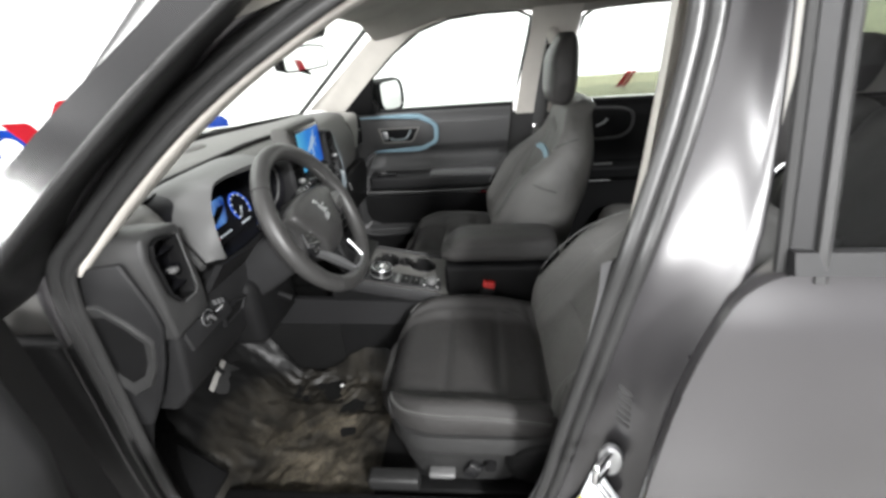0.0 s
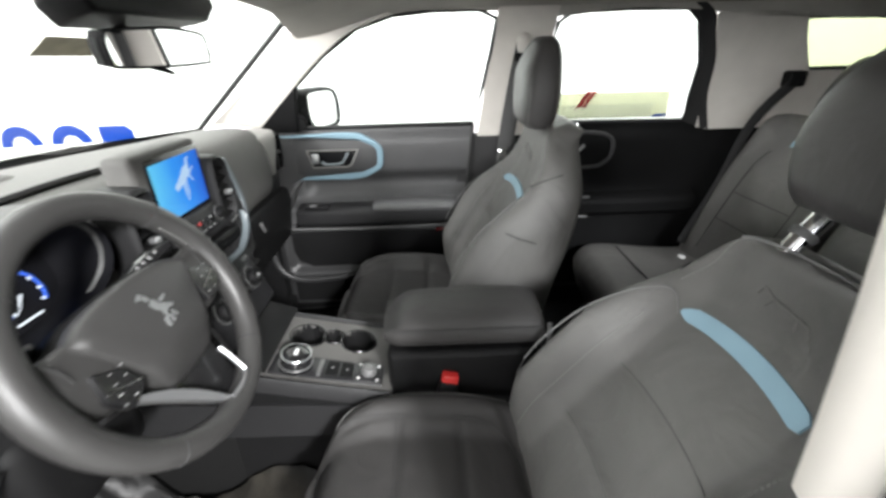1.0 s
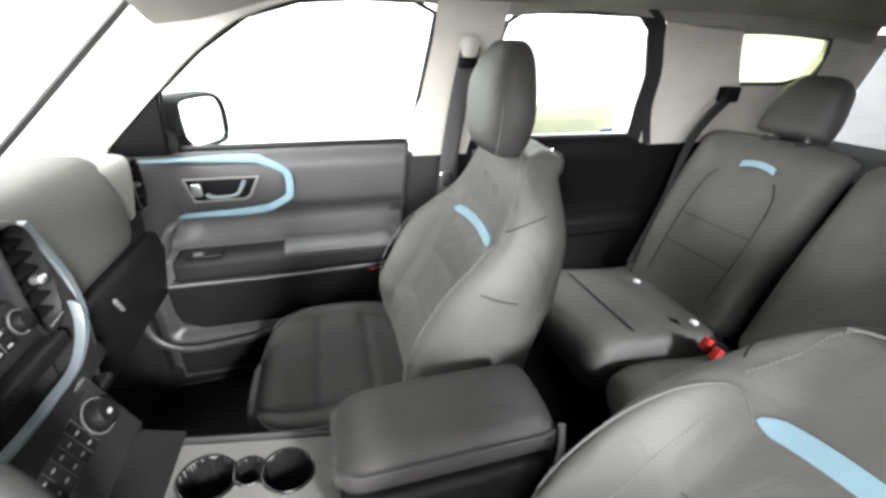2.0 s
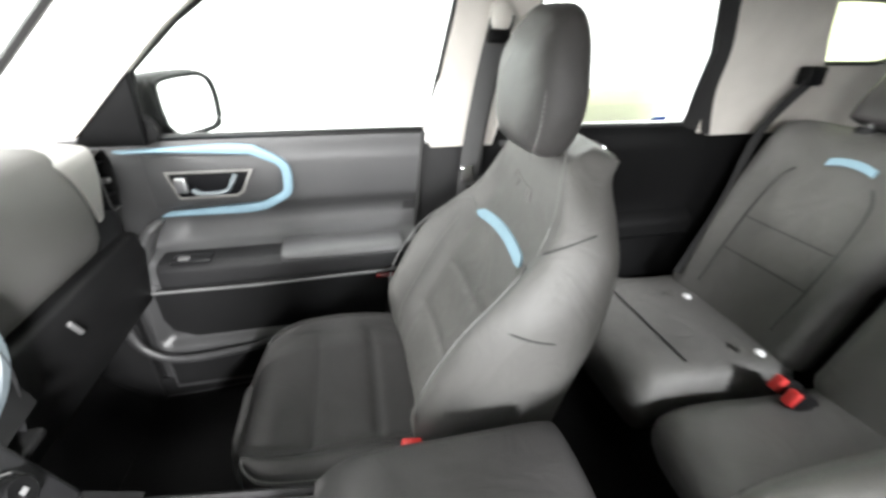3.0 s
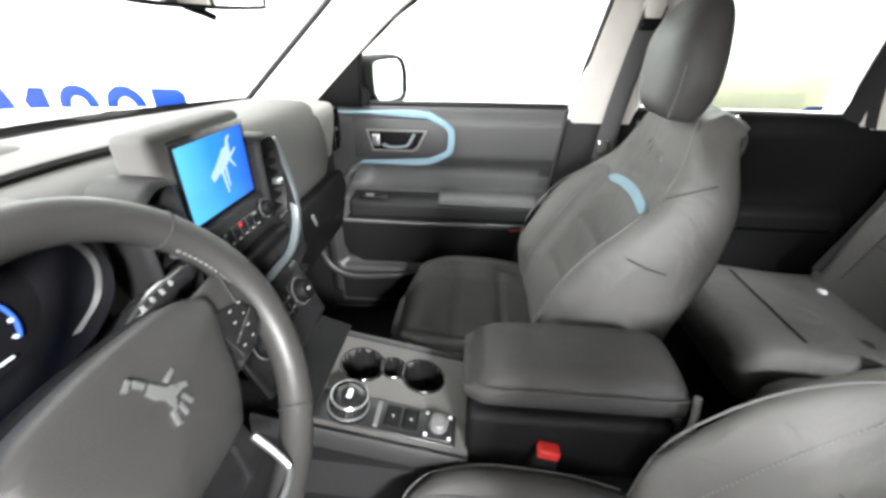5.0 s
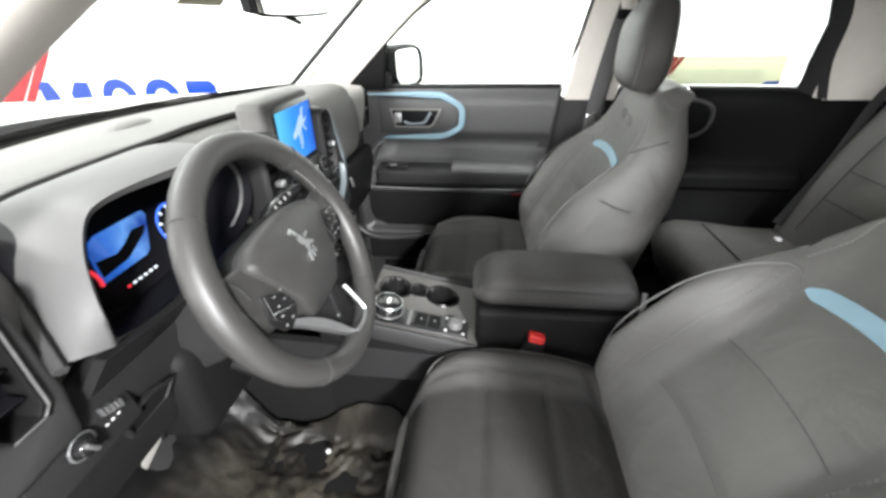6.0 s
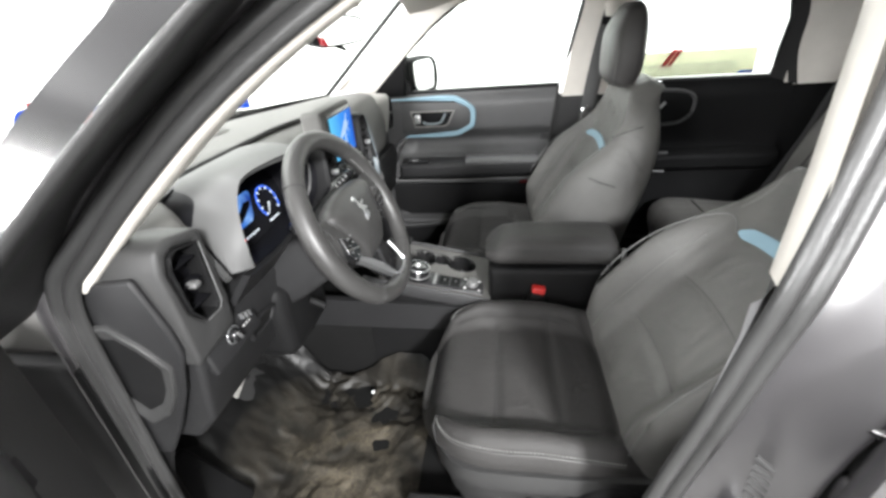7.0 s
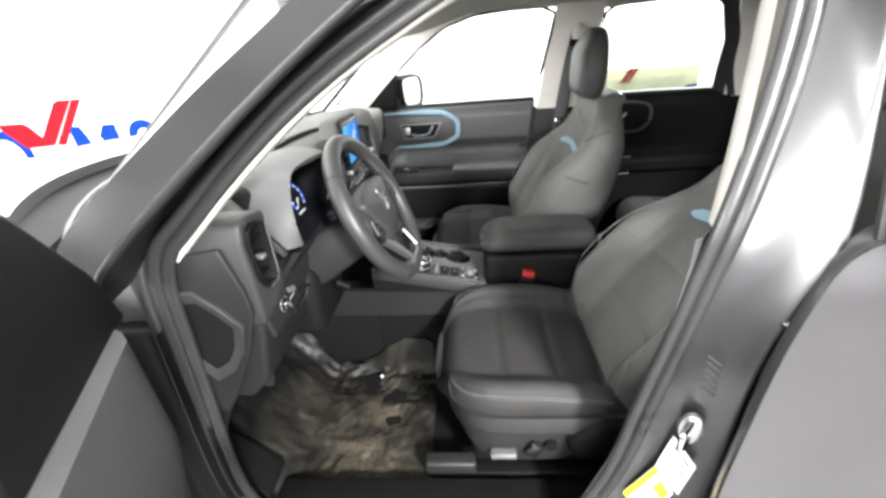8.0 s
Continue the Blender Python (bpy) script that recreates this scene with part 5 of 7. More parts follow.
part("housing", loft([[mplace(u * k, v * k, d) for u, v in MP] for k, d in ((0.93, -0.014), (0.98, -0.020), (1.06, -0.012), (1.09, 0.01), (1.05, 0.05), (0.8, 0.09), (0.4, 0.11))], caps=True), "plastic", dm)
part("mirror_glass", plate([(u * 0.92, v * 0.90) for u, v in MP], lambda u, v, d: mplace(u, v, d - 0.0165), 0.003), "mirror", dm, "silver mirror glass", smooth=False)
part("rim", tube([mplace(u * 0.96, v * 0.95, -0.019) for u, v in MP], 0.006, 8, True), "plastic", dm)
part("arm", tube([(-0.47, 0.715, 1.16), (-0.47, 0.79, 1.17)], 0.030, 8), "plastic", dm)

# rear right door, inner side
rdoor = thing("rear_door", (0.65, 0.74, 0.42), "black rear door trim with a grey handle surround", "car door")
part("trim_panel", sheet(lambda u, v: (lambda x, z: (x, 0.735 - 0.02 * (1 - step(1.07, 1.13, z)) - 0.04 * step(0.78, 0.80, z) * (1 - step(0.85, 0.88, z)), z))(0.315 + 0.70 * u, 0.43 + 0.705 * v), lin(0, 1, 20), lin(0, 1, 50), (0, 0.04, 0)), "plastic", rdoor)
rl = smooth_line([Vector((x, 0.712, z)) for x, z in [(0.36, 1.105), (0.55, 1.105), (0.64, 1.095), (0.675, 1.07), (0.675, 1.02), (0.65, 0.99), (0.60, 0.975), (0.40, 0.97)]], 4)
part("handle_surround", tube(rl, 0.007, 6), "door_trim", rdoor)
part("release_handle", tube([(0.52, 0.70, 1.03), (0.55, 0.695, 1.045), (0.565, 0.70, 1.06)], 0.006, 6), "satin", rdoor)
part("trim_line", tube([(0.33, 0.675, 0.865), (0.6, 0.675, 0.868)], 0.005, 6), "trim_dim", rdoor)
part("trim_line", tube([(0.33, 0.675, 0.79), (0.6, 0.675, 0.79)], 0.005, 6), "trim_dim", rdoor)

# ---- open driver's door ----
odoor = thing("front_door", (-0.63, -0.84, 0.4), "open driver's door, black trim and grey upper ledge", "car door")
DM = Matrix.Translation((-0.675, -0.85, 0)) @ pose(0, 0, 0, 0, 0, -64)


# local: x along the door from its hinge, y towards the cabin, z up
def dsheet(x, z):
    y = 0.10 + 0.03 * step(0.5, 0.62, z) * (1 - step(0.72, 0.80, z)) * step(0.1, 0.2, x) + 0.02 * step(0.85, 1.0, z)
    return DM @ Vector((x, y - 0.05 * (1 - step(0.02, 0.10, x)), z))


part("trim_panel", sheet(lambda u, v: dsheet(0.03 + 0.90 * u, 0.43 + 0.70 * v), lin(0, 1, 40), lin(0, 1, 40), tuple(DM.to_3x3() @ Vector((0, -0.04, 0)))), "door_trim", odoor)
part("door_shell", box(0.0, 0.95, -0.03, 0.055, 0.40, 1.13, DM), "paint", odoor, bevel=0.02)
part("sail_panel", plate([(0.02, 1.12), (0.05, 1.20), (0.13, 1.30), (0.26, 1.36), (0.30, 1.13)], lambda u, v, d: DM @ Vector((u, 0.06 + d, v)), 0.04), "plastic", odoor, "black mirror corner panel", bevel=0.008)
part("window_frame", tube([DM @ Vector(p) for p in ((0.02, 0.05, 1.12), (0.10, 0.045, 1.20), (0.30, 0.03, 1.36), (0.50, 0.01, 1.47), (0.80, 0.0, 1.48))], 0.022, 8), "rubber", odoor)
part("armrest", loft([[DM @ Vector((x, 0.10 + dy, z)) for dy, z in ((0, 0.89), (0.05, 0.885), (0.06, 0.86), (0.05, 0.80), (0, 0.78))] for x in lin(0.15, 0.8, 6)]), "plastic", odoor, bevel=0.01)
part("door_hinge", box(-0.04, 0.03, -0.01, 0.02, 0.90, 0.96, DM), "paint", odoor, bevel=0.006)


# ---- dashboard ----
dash = thing("dashboard", (-0.6, 0, 0.75), "dark grey soft dashboard with silver cluster surround", "dashboard")


def dash_prof(y):
    a = abs(y) / 0.67
    e = step(0.86, 1.0, a)
    mid = 1 - step(0.0, 0.55, abs(y + 0.02) / 0.3)
    xw = -1.095 + 0.31 * min(1, a) ** 2
    k = 0.02 * e
    drv = 1 - step(-0.16, -0.08, y)
    r = 0.075 * step(-0.56, -0.485, y) * (1 - step(-0.235, -0.195, y))
    return [(xw, 1.135), (xw + 0.03, 1.15), (-0.73, 1.178 - 0.012 * e), (-0.62 - r, 1.185 - 0.012 * e), (-0.565 - k - r, 1.178 - 0.015 * e), (-0.545 - k - r, 1.160 - 0.01 * e),
            (-0.528 - k - r, 1.115), (-0.515 - k - r, 1.05), (-0.525 - k - 0.01 * drv, 0.985), (-0.545 - k - 0.01 * drv, 0.955), (-0.60, 0.935), (-0.80, 0.93), (-0.94, 0.95)]


rings = [[Vector((x, y, z)) for x, z in dash_prof(y)] for y in lin(-0.672, 0.552, 45)]
part("upper_pad", loft(rings), "dash", dash, sub=1)
# seam and lip along the top
part("top_crease", tube(smooth_line([(-0.480, -0.586, 1.076), (-0.564, -0.534, 1.124), (-0.640, -0.484, 1.170), (-0.643, -0.455, 1.180), (-0.638, -0.40, 1.186), (-0.635, -0.20, 1.188), (-0.633, -0.10, 1.1885), (-0.618, 0.0, 1.188), (-0.598, 0.06, 1.1865)], 5), 0.0065, 6), "seam", dash)
part("sensor_bump", loft([[Vector((-0.845 + r * 0.03 * math.cos(t), -0.02 + r * 0.05 * math.sin(t), 1.160 + h)) for t in [2 * math.pi * i / 16 for i in range(16)]] for r, h in ((1.2, 0), (1.0, 0.014), (0.6, 0.02))]), "dash", dash)
# lower panels
def low(y0, y1, nm, mat, zt, zb, xo=0.0):
    rings = [[Vector((-0.525 + xo, y, zt)), Vector((-0.515 + xo, y, zt - 0.05)), Vector((-0.54 + xo, y, zb + 0.05)), Vector((-0.585 + xo, y, zb)), Vector((-0.80, y, zb + 0.02)), Vector((-0.80, y, zt))] for y in lin(y0, y1, 9)]
    return part(nm, loft(rings), mat, dash, sub=0, bevel=0.012)
low(-0.665, -0.135, "knee_panel", "dash_low", 1.035, 0.80, 0.005)
# glovebox in near-black plastic, its colour standing in for missing direct light
low(0.145, 0.655, "glovebox", "plastic", 0.955, 0.72)
part("glovebox_handle", box(-0.004, 0.005, -0.005, 0.005, -0.020, 0.020, pose(-0.508, 0.348, 0.915, 28, 0, 0)), "trim_dim", dash, "satin glovebox latch", bevel=0.004)


# silver cluster surround
def clus(u, v, d):
    return Vector((-0.492 - 1.5 * max(0, -u - 0.50) - 0.35 * (v - 1.12) - d, u, v))


# hood: from the groove in the dashboard pad to the edge of the opening
GL = [(-0.478, -0.579, 1.081), (-0.520, -0.553, 1.104), (-0.562, -0.528, 1.128), (-0.612, -0.498, 1.156), (-0.634, -0.480, 1.172), (-0.636, -0.455, 1.183), (-0.630, -0.40, 1.188), (-0.628, -0.31, 1.190), (-0.628, -0.235, 1.188), (-0.600, -0.188, 1.176), (-0.560, -0.172, 1.14), (-0.535, -0.178, 1.09), (-0.515, -0.215, 1.045)]
OL = [(-0.458, -0.548, 1.074), (-0.464, -0.541, 1.098), (-0.469, -0.535, 1.125), (-0.470, -0.527, 1.162), (-0.470, -0.512, 1.192), (-0.471, -0.488, 1.204), (-0.472, -0.43, 1.205), (-0.474, -0.34, 1.198), (-0.478, -0.272, 1.184), (-0.482, -0.240, 1.160), (-0.487, -0.228, 1.125), (-0.492, -0.240, 1.092), (-0.496, -0.27, 1.070)]
GS, OS = smooth_line(GL, 4), smooth_line(OL, 4)
hood_rows = []
for k, lift in ((0.0, -0.006), (0.02, 0.0), (0.12, 0.004), (0.3, 0.009), (0.5, 0.012), (0.7, 0.011), (0.85, 0.008), (0.95, 0.003), (1.0, 0.0)):
    row = []
    for a, b in zip(GS, OS):
        up = Vector((0.15, (-0.8 if a.y < -0.36 else 0.8) * step(0.09, 0.17, abs(a.y + 0.36)), 1.0 - 0.6 * step(0.1, 0.2, abs(a.y + 0.36)))).normalized()
        row.append(a.lerp(b, k) + up * lift)
    hood_rows.append(row)
hood_rows.append([p + Vector((-0.006, 0.0, -0.004)) + (Vector((-0.47, -0.37, 1.13)) - p).normalized() * 0.007 for p in OS])
part("cluster_surround", loft(hood_rows, closed=False), "dash_silver", dash, "satin grey cluster surround", angle=70)
CI = [(p.y, p.z) for p in OS] + [(-0.30, 1.062), (-0.36, 1.058), (-0.44, 1.056), (-0.50, 1.058), (-0.53, 1.064)]
part("cluster_lower_trim", strip([(-0.462, -0.56, 1.066), (-0.47, -0.44, 1.05), (-0.48, -0.34, 1.05), (-0.50, -0.26, 1.065)], [(-0.51, -0.56, 1.005), (-0.512, -0.44, 1.0), (-0.514, -0.34, 1.0), (-0.52, -0.24, 1.01)], 5, 0.014, (1, 0, 0)), "dash_low", dash, "dark lower cluster trim")
part("cluster_rim", loft([[Vector((-0.476, u * 0.985 - 0.0055, v + (1.13 - v) * 0.03)) for u, v in CI], [clus(u * 0.965 - 0.0126, v - 0.022, 0.094) for u, v in CI]], caps=False), "matte_black", dash)
part("cluster_glass", plate([(u, v) for u, v in CI], lambda u, v, d: clus(u, v - 0.02, 0.090 + d), 0.004), "matte_black", dash, "dark gloss instrument panel", smooth=False)
cp = lambda u, v, d: clus(u, v, 0.085 + d)
part("cluster_display", plate([(-0.448, 1.074), (-0.375, 1.075), (-0.366, 1.079), (-0.337, 1.119), (-0.340, 1.125), (-0.418, 1.125), (-0.430, 1.121), (-0.440, 1.108)], cp, 0.002), "cluster", dash, "lit blue display", smooth=False)


def gauge(cy, cz, r):
    g = part("gauge_ring", loft([[cp(cy + rr * math.cos(t), cz + rr * math.sin(t), dd) for rr, dd in ((r, -0.001), (r * 0.9, -0.001), (r * 0.9, 0.0), (r, 0.0))] for t in [radians(-40 + 260 * i / 24) for i in range(25)]]), "glow_blue", dash, smooth=False)
    for k in range(9):
        t = radians(-40 + 260 * k / 8)
        part("tick", plate([(cy + rr * math.cos(t + dt), cz + rr * math.sin(t + dt)) for rr, dt in ((r * 0.78, -0.06), (r * 0.9, -0.06), (r * 0.9, 0.06), (r * 0.78, 0.06))], lambda u, v, d: cp(u, v, d - 0.002), 0.001), "glow_white", g, smooth=False)
    part("needle", plate([(cy - 0.002, cz), (cy + 0.002, cz), (cy - r * 0.5, cz - r * 0.55)], lambda u, v, d: cp(u, v, d - 0.003), 0.001), "glow_white", g, smooth=False)


gauge(-0.302, 1.086, 0.034)
for hp in ([(-0.440, 1.100), (-0.410, 1.096), (-0.393, 1.101), (-0.372, 1.111), (-0.350, 1.109), (-0.356, 1.102), (-0.385, 1.090), (-0.402, 1.084), (-0.444, 1.081)],):
    part("dark_hill", plate(hp, lambda u, v, d: cp(u, v, d - 0.0015), 0.0005), "matte_black", dash, smooth=False)
part("fuel_arc", loft([[cp(-0.474 + rr * math.cos(t), 1.084 + rr * math.sin(t), dd) for rr, dd in ((0.026, -0.003), (0.021, -0.003), (0.021, -0.002), (0.026, -0.002))] for t in [radians(-25 + 80 * i / 12) for i in range(13)]]), "glow_red", dash, smooth=False)
part("info_bar", plate([(-0.332, 1.053), (-0.293, 1.053), (-0.293, 1.055), (-0.332, 1.055)], lambda u, v, d: cp(u, v, d - 0.002), 0.001), "glow_white", dash, smooth=False)
for k in range(6):
    part("warning_light", box(-0.001, 0.001, -0.0022, 0.0022, -0.0014, 0.0014, Matrix.Translation(cp(-0.426 + 0.0095 * k, 1.057, -0.002))), "glow_red" if k == 0 else "glow_white", dash, smooth=False)


# air vents at both ends and beside the screen
def vent(s, pts, x, name="air_vent"):
    v = part(name + "_frame", frame_plate([(y * s, z) for y, z in pts], [((y * 0.90 + 0.10 * sum(p[0] for p in pts) / len(pts)) * s, z * 0.95 + 0.05 * sum(p[1] for p in pts) / len(pts)) for y, z in pts], lambda u, z, d: Vector((x + 0.006 - d, u, z)), 0.03), "plastic", dash, bevel=0.002)
    part("vent_edge", tube([(x + 0.007, y * s, z) for y, z in pts], 0.0016, 6, True), "plastic", v)
    part("bright_edge", tube([(x + 0.0085, pts[k][0] * s, pts[k][1]) for k in (0, 7, 6, 5)], 0.0012, 6), "trim_dim", v, "thin satin edge of the vent")
    part("vent_cavity", plate([(y * s, z) for y, z in pts], lambda u, z, d: Vector((x - 0.022 - d, u, z)), 0.006), "matte_black", v, smooth=False)
    y0, y1 = min(p[0] for p in pts), max(p[0] for p in pts)
    z0, z1 = min(p[1] for p in pts), max(p[1] for p in pts)
    for k in range(3):
        z = z0 + (z1 - z0) * (0.22 + 0.28 * k)
        part("slat", box(x - 0.018, x + 0.001, min(s * (y0 + 0.009), s * (y1 - 0.009)), max(s * (y0 + 0.009), s * (y1 - 0.009)), z - 0.0009, z + 0.0009), "matte_black", v)
    part("vent_tab", box(x - 0.006, x + 0.010, s * (y0 + y1) / 2 - 0.007, s * (y0 + y1) / 2 + 0.007, (z0 + z1) / 2 - 0.006, (z0 + z1) / 2 + 0.003), "trim_dim", v, "satin vent tab", bevel=0.003)


VP = [(0.600, 1.150), (0.640, 1.158), (0.652, 1.153), (0.660, 1.134), (0.655, 1.068), (0.637, 1.040), (0.608, 1.040), (0.601, 1.050)]
part("vent_pod", frame_plate([(-0.585, 1.166), (-0.640, 1.176), (-0.668, 1.170), (-0.677, 1.140), (-0.677, 1.06), (-0.677, 0.985), (-0.585, 0.99), (-0.578, 1.05)], [(-y, z) for y, z in VP], lambda u, v, d: Vector((-0.496 - d, u, v)), 0.13), "pod", dash, "grey dashboard end", bevel=0.010)
part("end_block", box(-0.80, -0.548, 0.545, 0.668, 0.94, 1.135), "trim_dark", dash, bevel=0.02)
part("end_trim", strip([(-0.628, 0.530, 1.172), (-0.575, 0.522, 1.164), (-0.535, 0.516, 1.140), (-0.520, 0.525, 1.100), (-0.518, 0.545, 1.030)], [(-0.600, 0.600, 1.168), (-0.540, 0.590, 1.166), (-0.508, 0.574, 1.158), (-0.507, 0.570, 1.110), (-0.518, 0.556, 1.030)], 5, 0.014, (0.6, -0.2, 0.6)), "trim_pale", dash, "pale satin end trim")
vent(-1, VP, -0.500)
vent(1, [(0.610 + (y - 0.634) * 0.95, 1.096 + (z - 1.105) * 1.0) for y, z in VP], -0.520)

part("start_button", lathe([(0.018, 0), (0.018, 0.008), (0.014, 0.012), (0.005, 0.012)], 24, lambda p: Vector((-0.505 + p.z, -0.158 + p.x, 1.098 + p.y))), "gloss", dash, "round gloss black start button")
part("button_ring", tube([(-0.496, -0.158 + 0.0165 * math.cos(t), 1.098 + 0.0165 * math.sin(t)) for t in [2 * math.pi * i / 24 for i in range(24)]], 0.0014, 6, True), "satin", dash)
# fuse cover at the driver's end of the dashboard
fp = lambda u, v, d: Vector((u, -0.676 - d, v))
# end cap in dark trim, in place of the shade at this corner
part("end_cap", plate([(-0.70, 1.12), (-0.53, 1.14), (-0.51, 1.06), (-0.507, 1.02), (-0.535, 0.94), (-0.575, 0.86), (-0.62, 0.79), (-0.70, 0.79)], fp, 0.012), "trim_dark", dash, bevel=0.006)
part("kick_cover", plate([(-0.76, 0.80), (-0.618, 0.80), (-0.645, 0.74), (-0.67, 0.66), (-0.70, 0.56), (-0.76, 0.50)], fp, 0.010), "plastic", dash, bevel=0.005)
FC = [(-0.648, 1.066), (-0.596, 1.069), (-0.56, 1.035), (-0.530, 0.996), (-0.545, 0.94), (-0.570, 0.898), (-0.61, 0.875), (-0.652, 0.93)]
fcm = lambda k, d: [fp(-0.605 + (u + 0.605) * k, 0.975 + (v - 0.975) * k, d) for u, v in FC]
part("fuse_cover", loft([fcm(1.0, 0.006), fcm(1.0, 0.016), fcm(0.97, 0.019), fcm(0.74, 0.013)], caps=False), "pod", dash, "grey rim of the end cover")
part("cover_face", loft([fcm(0.76, 0.008), fcm(0.74, 0.0128), fcm(0.5, 0.0125)]), "plastic", dash, "black end cover")
# light switch panel
part("light_switch_panel", box(-0.01, 0.004, -0.075, 0.055, -0.034, 0.034, pose(-0.513, -0.575, 0.970, 0, -12, 0)), "dash_low", dash, bevel=0.006)
part("light_switch", lathe([(0.017, 0.0), (0.016, 0.004), (0.0115, 0.005), (0.0105, 0.013), (0.008, 0.015), (0.004, 0.015)], 24, lambda p: Vector((-0.509 + p.z, -0.592 + p.x, 0.972 + p.y))), "gloss", dash, "round light switch")
part("switch_ring", tube([(-0.504, -0.592 + 0.0148 * math.cos(t), 0.972 + 0.0148 * math.sin(t)) for t in [2 * math.pi * i / 24 for i in range(24)]], 0.0012, 6, True), "satin", dash, "bright ring of the light switch")
part("switch_grip", box(-0.003, 0.003, -0.0025, 0.0025, -0.009, 0.009, pose(-0.4935, -0.592, 0.972, 30, 0, 0)), "trim_dim", dash, bevel=0.001)
for k in range(5):
    part("dimmer_rib", box(-0.003, 0.003, -0.0010, 0.0010, -0.005, 0.005, pose(-0.506, -0.560 + 0.0052 * k, 0.984 - 0.002 * k, 0, -12, 0)), "trim_dim" if k % 2 else "satin", dash)
for k in range(3):
    part("switch_mark", box(-0.001, 0.0008, -0.0016, 0.0016, -0.0007, 0.0007, pose(-0.5055, -0.562 + 0.008 * k, 0.966)), "white", dash)
# card slot and cover below it
slot = [(-0.545, 0.944), (-0.50, 0.944), (-0.468, 0.932), (-0.480, 0.915), (-0.535, 0.915)]
part("open_tray", plate(slot, lambda u, v, d: Vector((-0.5045 - 0.25 * (0.965 - v) - d, u, v)), 0.012), "carpet", dash, "dark open slot", smooth=False)
part("slot_frame", frame_plate([(-0.552, 0.949), (-0.498, 0.949), (-0.458, 0.935), (-0.476, 0.909), (-0.540, 0.909)], slot, lambda u, v, d: Vector((-0.501 - 0.25 * (0.965 - v) - d, u, v)), 0.010), "dash_low", dash, bevel=0.002)

# ---- screen and centre stack ----
stack = thing("centre_stack", (-0.5, 0.02, 0.85), "upright touch screen over black climate controls", "centre stack")
part("screen_housing", box(-0.545, -0.489, -0.118, 0.088, 1.083, 1.228, ), "dash", stack, bevel=0.012)
part("screen_bezel", box(-0.50, -0.4865, -0.092, 0.084, 1.090, 1.216), "gloss", stack, "gloss black screen bezel", bevel=0.004)
scr = part("display", box(-0.4875, -0.4855, -0.085, 0.073, 1.099, 1.206), "screen", stack, "lit blue touch screen", smooth=False)
# pale mark on the display, as plain shapes
for poly in ([(-0.020, 1.158), (-0.004, 1.170), (0.010, 1.182), (0.022, 1.185), (0.030, 1.176), (0.024, 1.164), (0.008, 1.154), (-0.006, 1.150)],
             [(-0.021, 1.159), (-0.029, 1.152), (-0.024, 1.143), (-0.014, 1.147), (-0.006, 1.151)],
             [(0.021, 1.185), (0.026, 1.196), (0.036, 1.199), (0.036, 1.196), (0.030, 1.192), (0.0295, 1.178)],
             [(-0.003, 1.152), (0.003, 1.152), (0.006, 1.118), (0.003, 1.118)],
             [(0.007, 1.155), (0.012, 1.157), (0.012, 1.126), (0.0095, 1.126)],
             [(0.026, 1.170), (0.028, 1.165), (0.045, 1.176), (0.044, 1.178)],
             [(0.021, 1.165), (0.026, 1.166), (0.037, 1.150), (0.035, 1.149)]):
    part("screen_mark", plate(poly, lambda u, v, dd: Vector((-0.4848 + dd, u, v)), 0.0004), "screen_grey", scr, smooth=False)
# side vents of the screen
CV = [(p.x, p.y) for p in smooth_line([(0.091, 1.160, 0), (0.108, 1.178, 0), (0.135, 1.172, 0), (0.150, 1.145, 0), (0.152, 1.08, 0), (0.143, 1.04, 0), (0.12, 1.022, 0), (0.093, 1.036, 0)], 3, True)]
def cvent(s):
    y = lambda p: p[0] * s - (0.03 if s < 0 else 0)
    mid = (0.122, 1.10)
    ring = lambda k, x: [Vector((x, y((mid[0] + (p[0] - mid[0]) * k, 0)), mid[1] + (p[1] - mid[1]) * (1 - (1 - k) * 0.45))) for p in CV]
    body = part("vent_housing", loft([ring(1.22, -0.54), ring(1.18, -0.480), ring(1.10, -0.470), ring(0.98, -0.468), ring(0.90, -0.476), ring(0.88, -0.505)]), "trim_dark", stack, "black bevelled vent surround")
    for k in range(6):
        z = 1.048 + 0.021 * k
        w = 0.020 if 0 < k < 5 else 0.014
        part("slat", box(-0.009, 0.009, -w, w, -0.0012, 0.0012, pose(-0.481, y((0.122, 0)), z, 0, 18, 0)), "plastic", body)
    part("vent_tab", box(-0.474, -0.458, y((0.122, 0)) - 0.007, y((0.122, 0)) + 0.007, 1.092, 1.103), "satin", body, "bright vent tab", bevel=0.003)
    part("vent_foot", tube([(-0.466, y((0.106, 0)), 1.031), (-0.466, y((0.138, 0)), 1.034)], 0.0012, 5), "trim_dim", body)
cvent(1)
cvent(-1)
# audio row
AP = pose(-0.480, 0, 1.062, 0, -12, 0)
part("audio_panel", box(-0.006, 0.006, -0.108, 0.092, -0.036, 0.030, AP), "trim_dark", stack, "dark grey audio panel", bevel=0.008)
part("audio_strip", box(0.004, 0.0075, -0.070, 0.054, -0.019, 0.010, AP), "gloss", stack, "gloss black button strip", bevel=0.002)
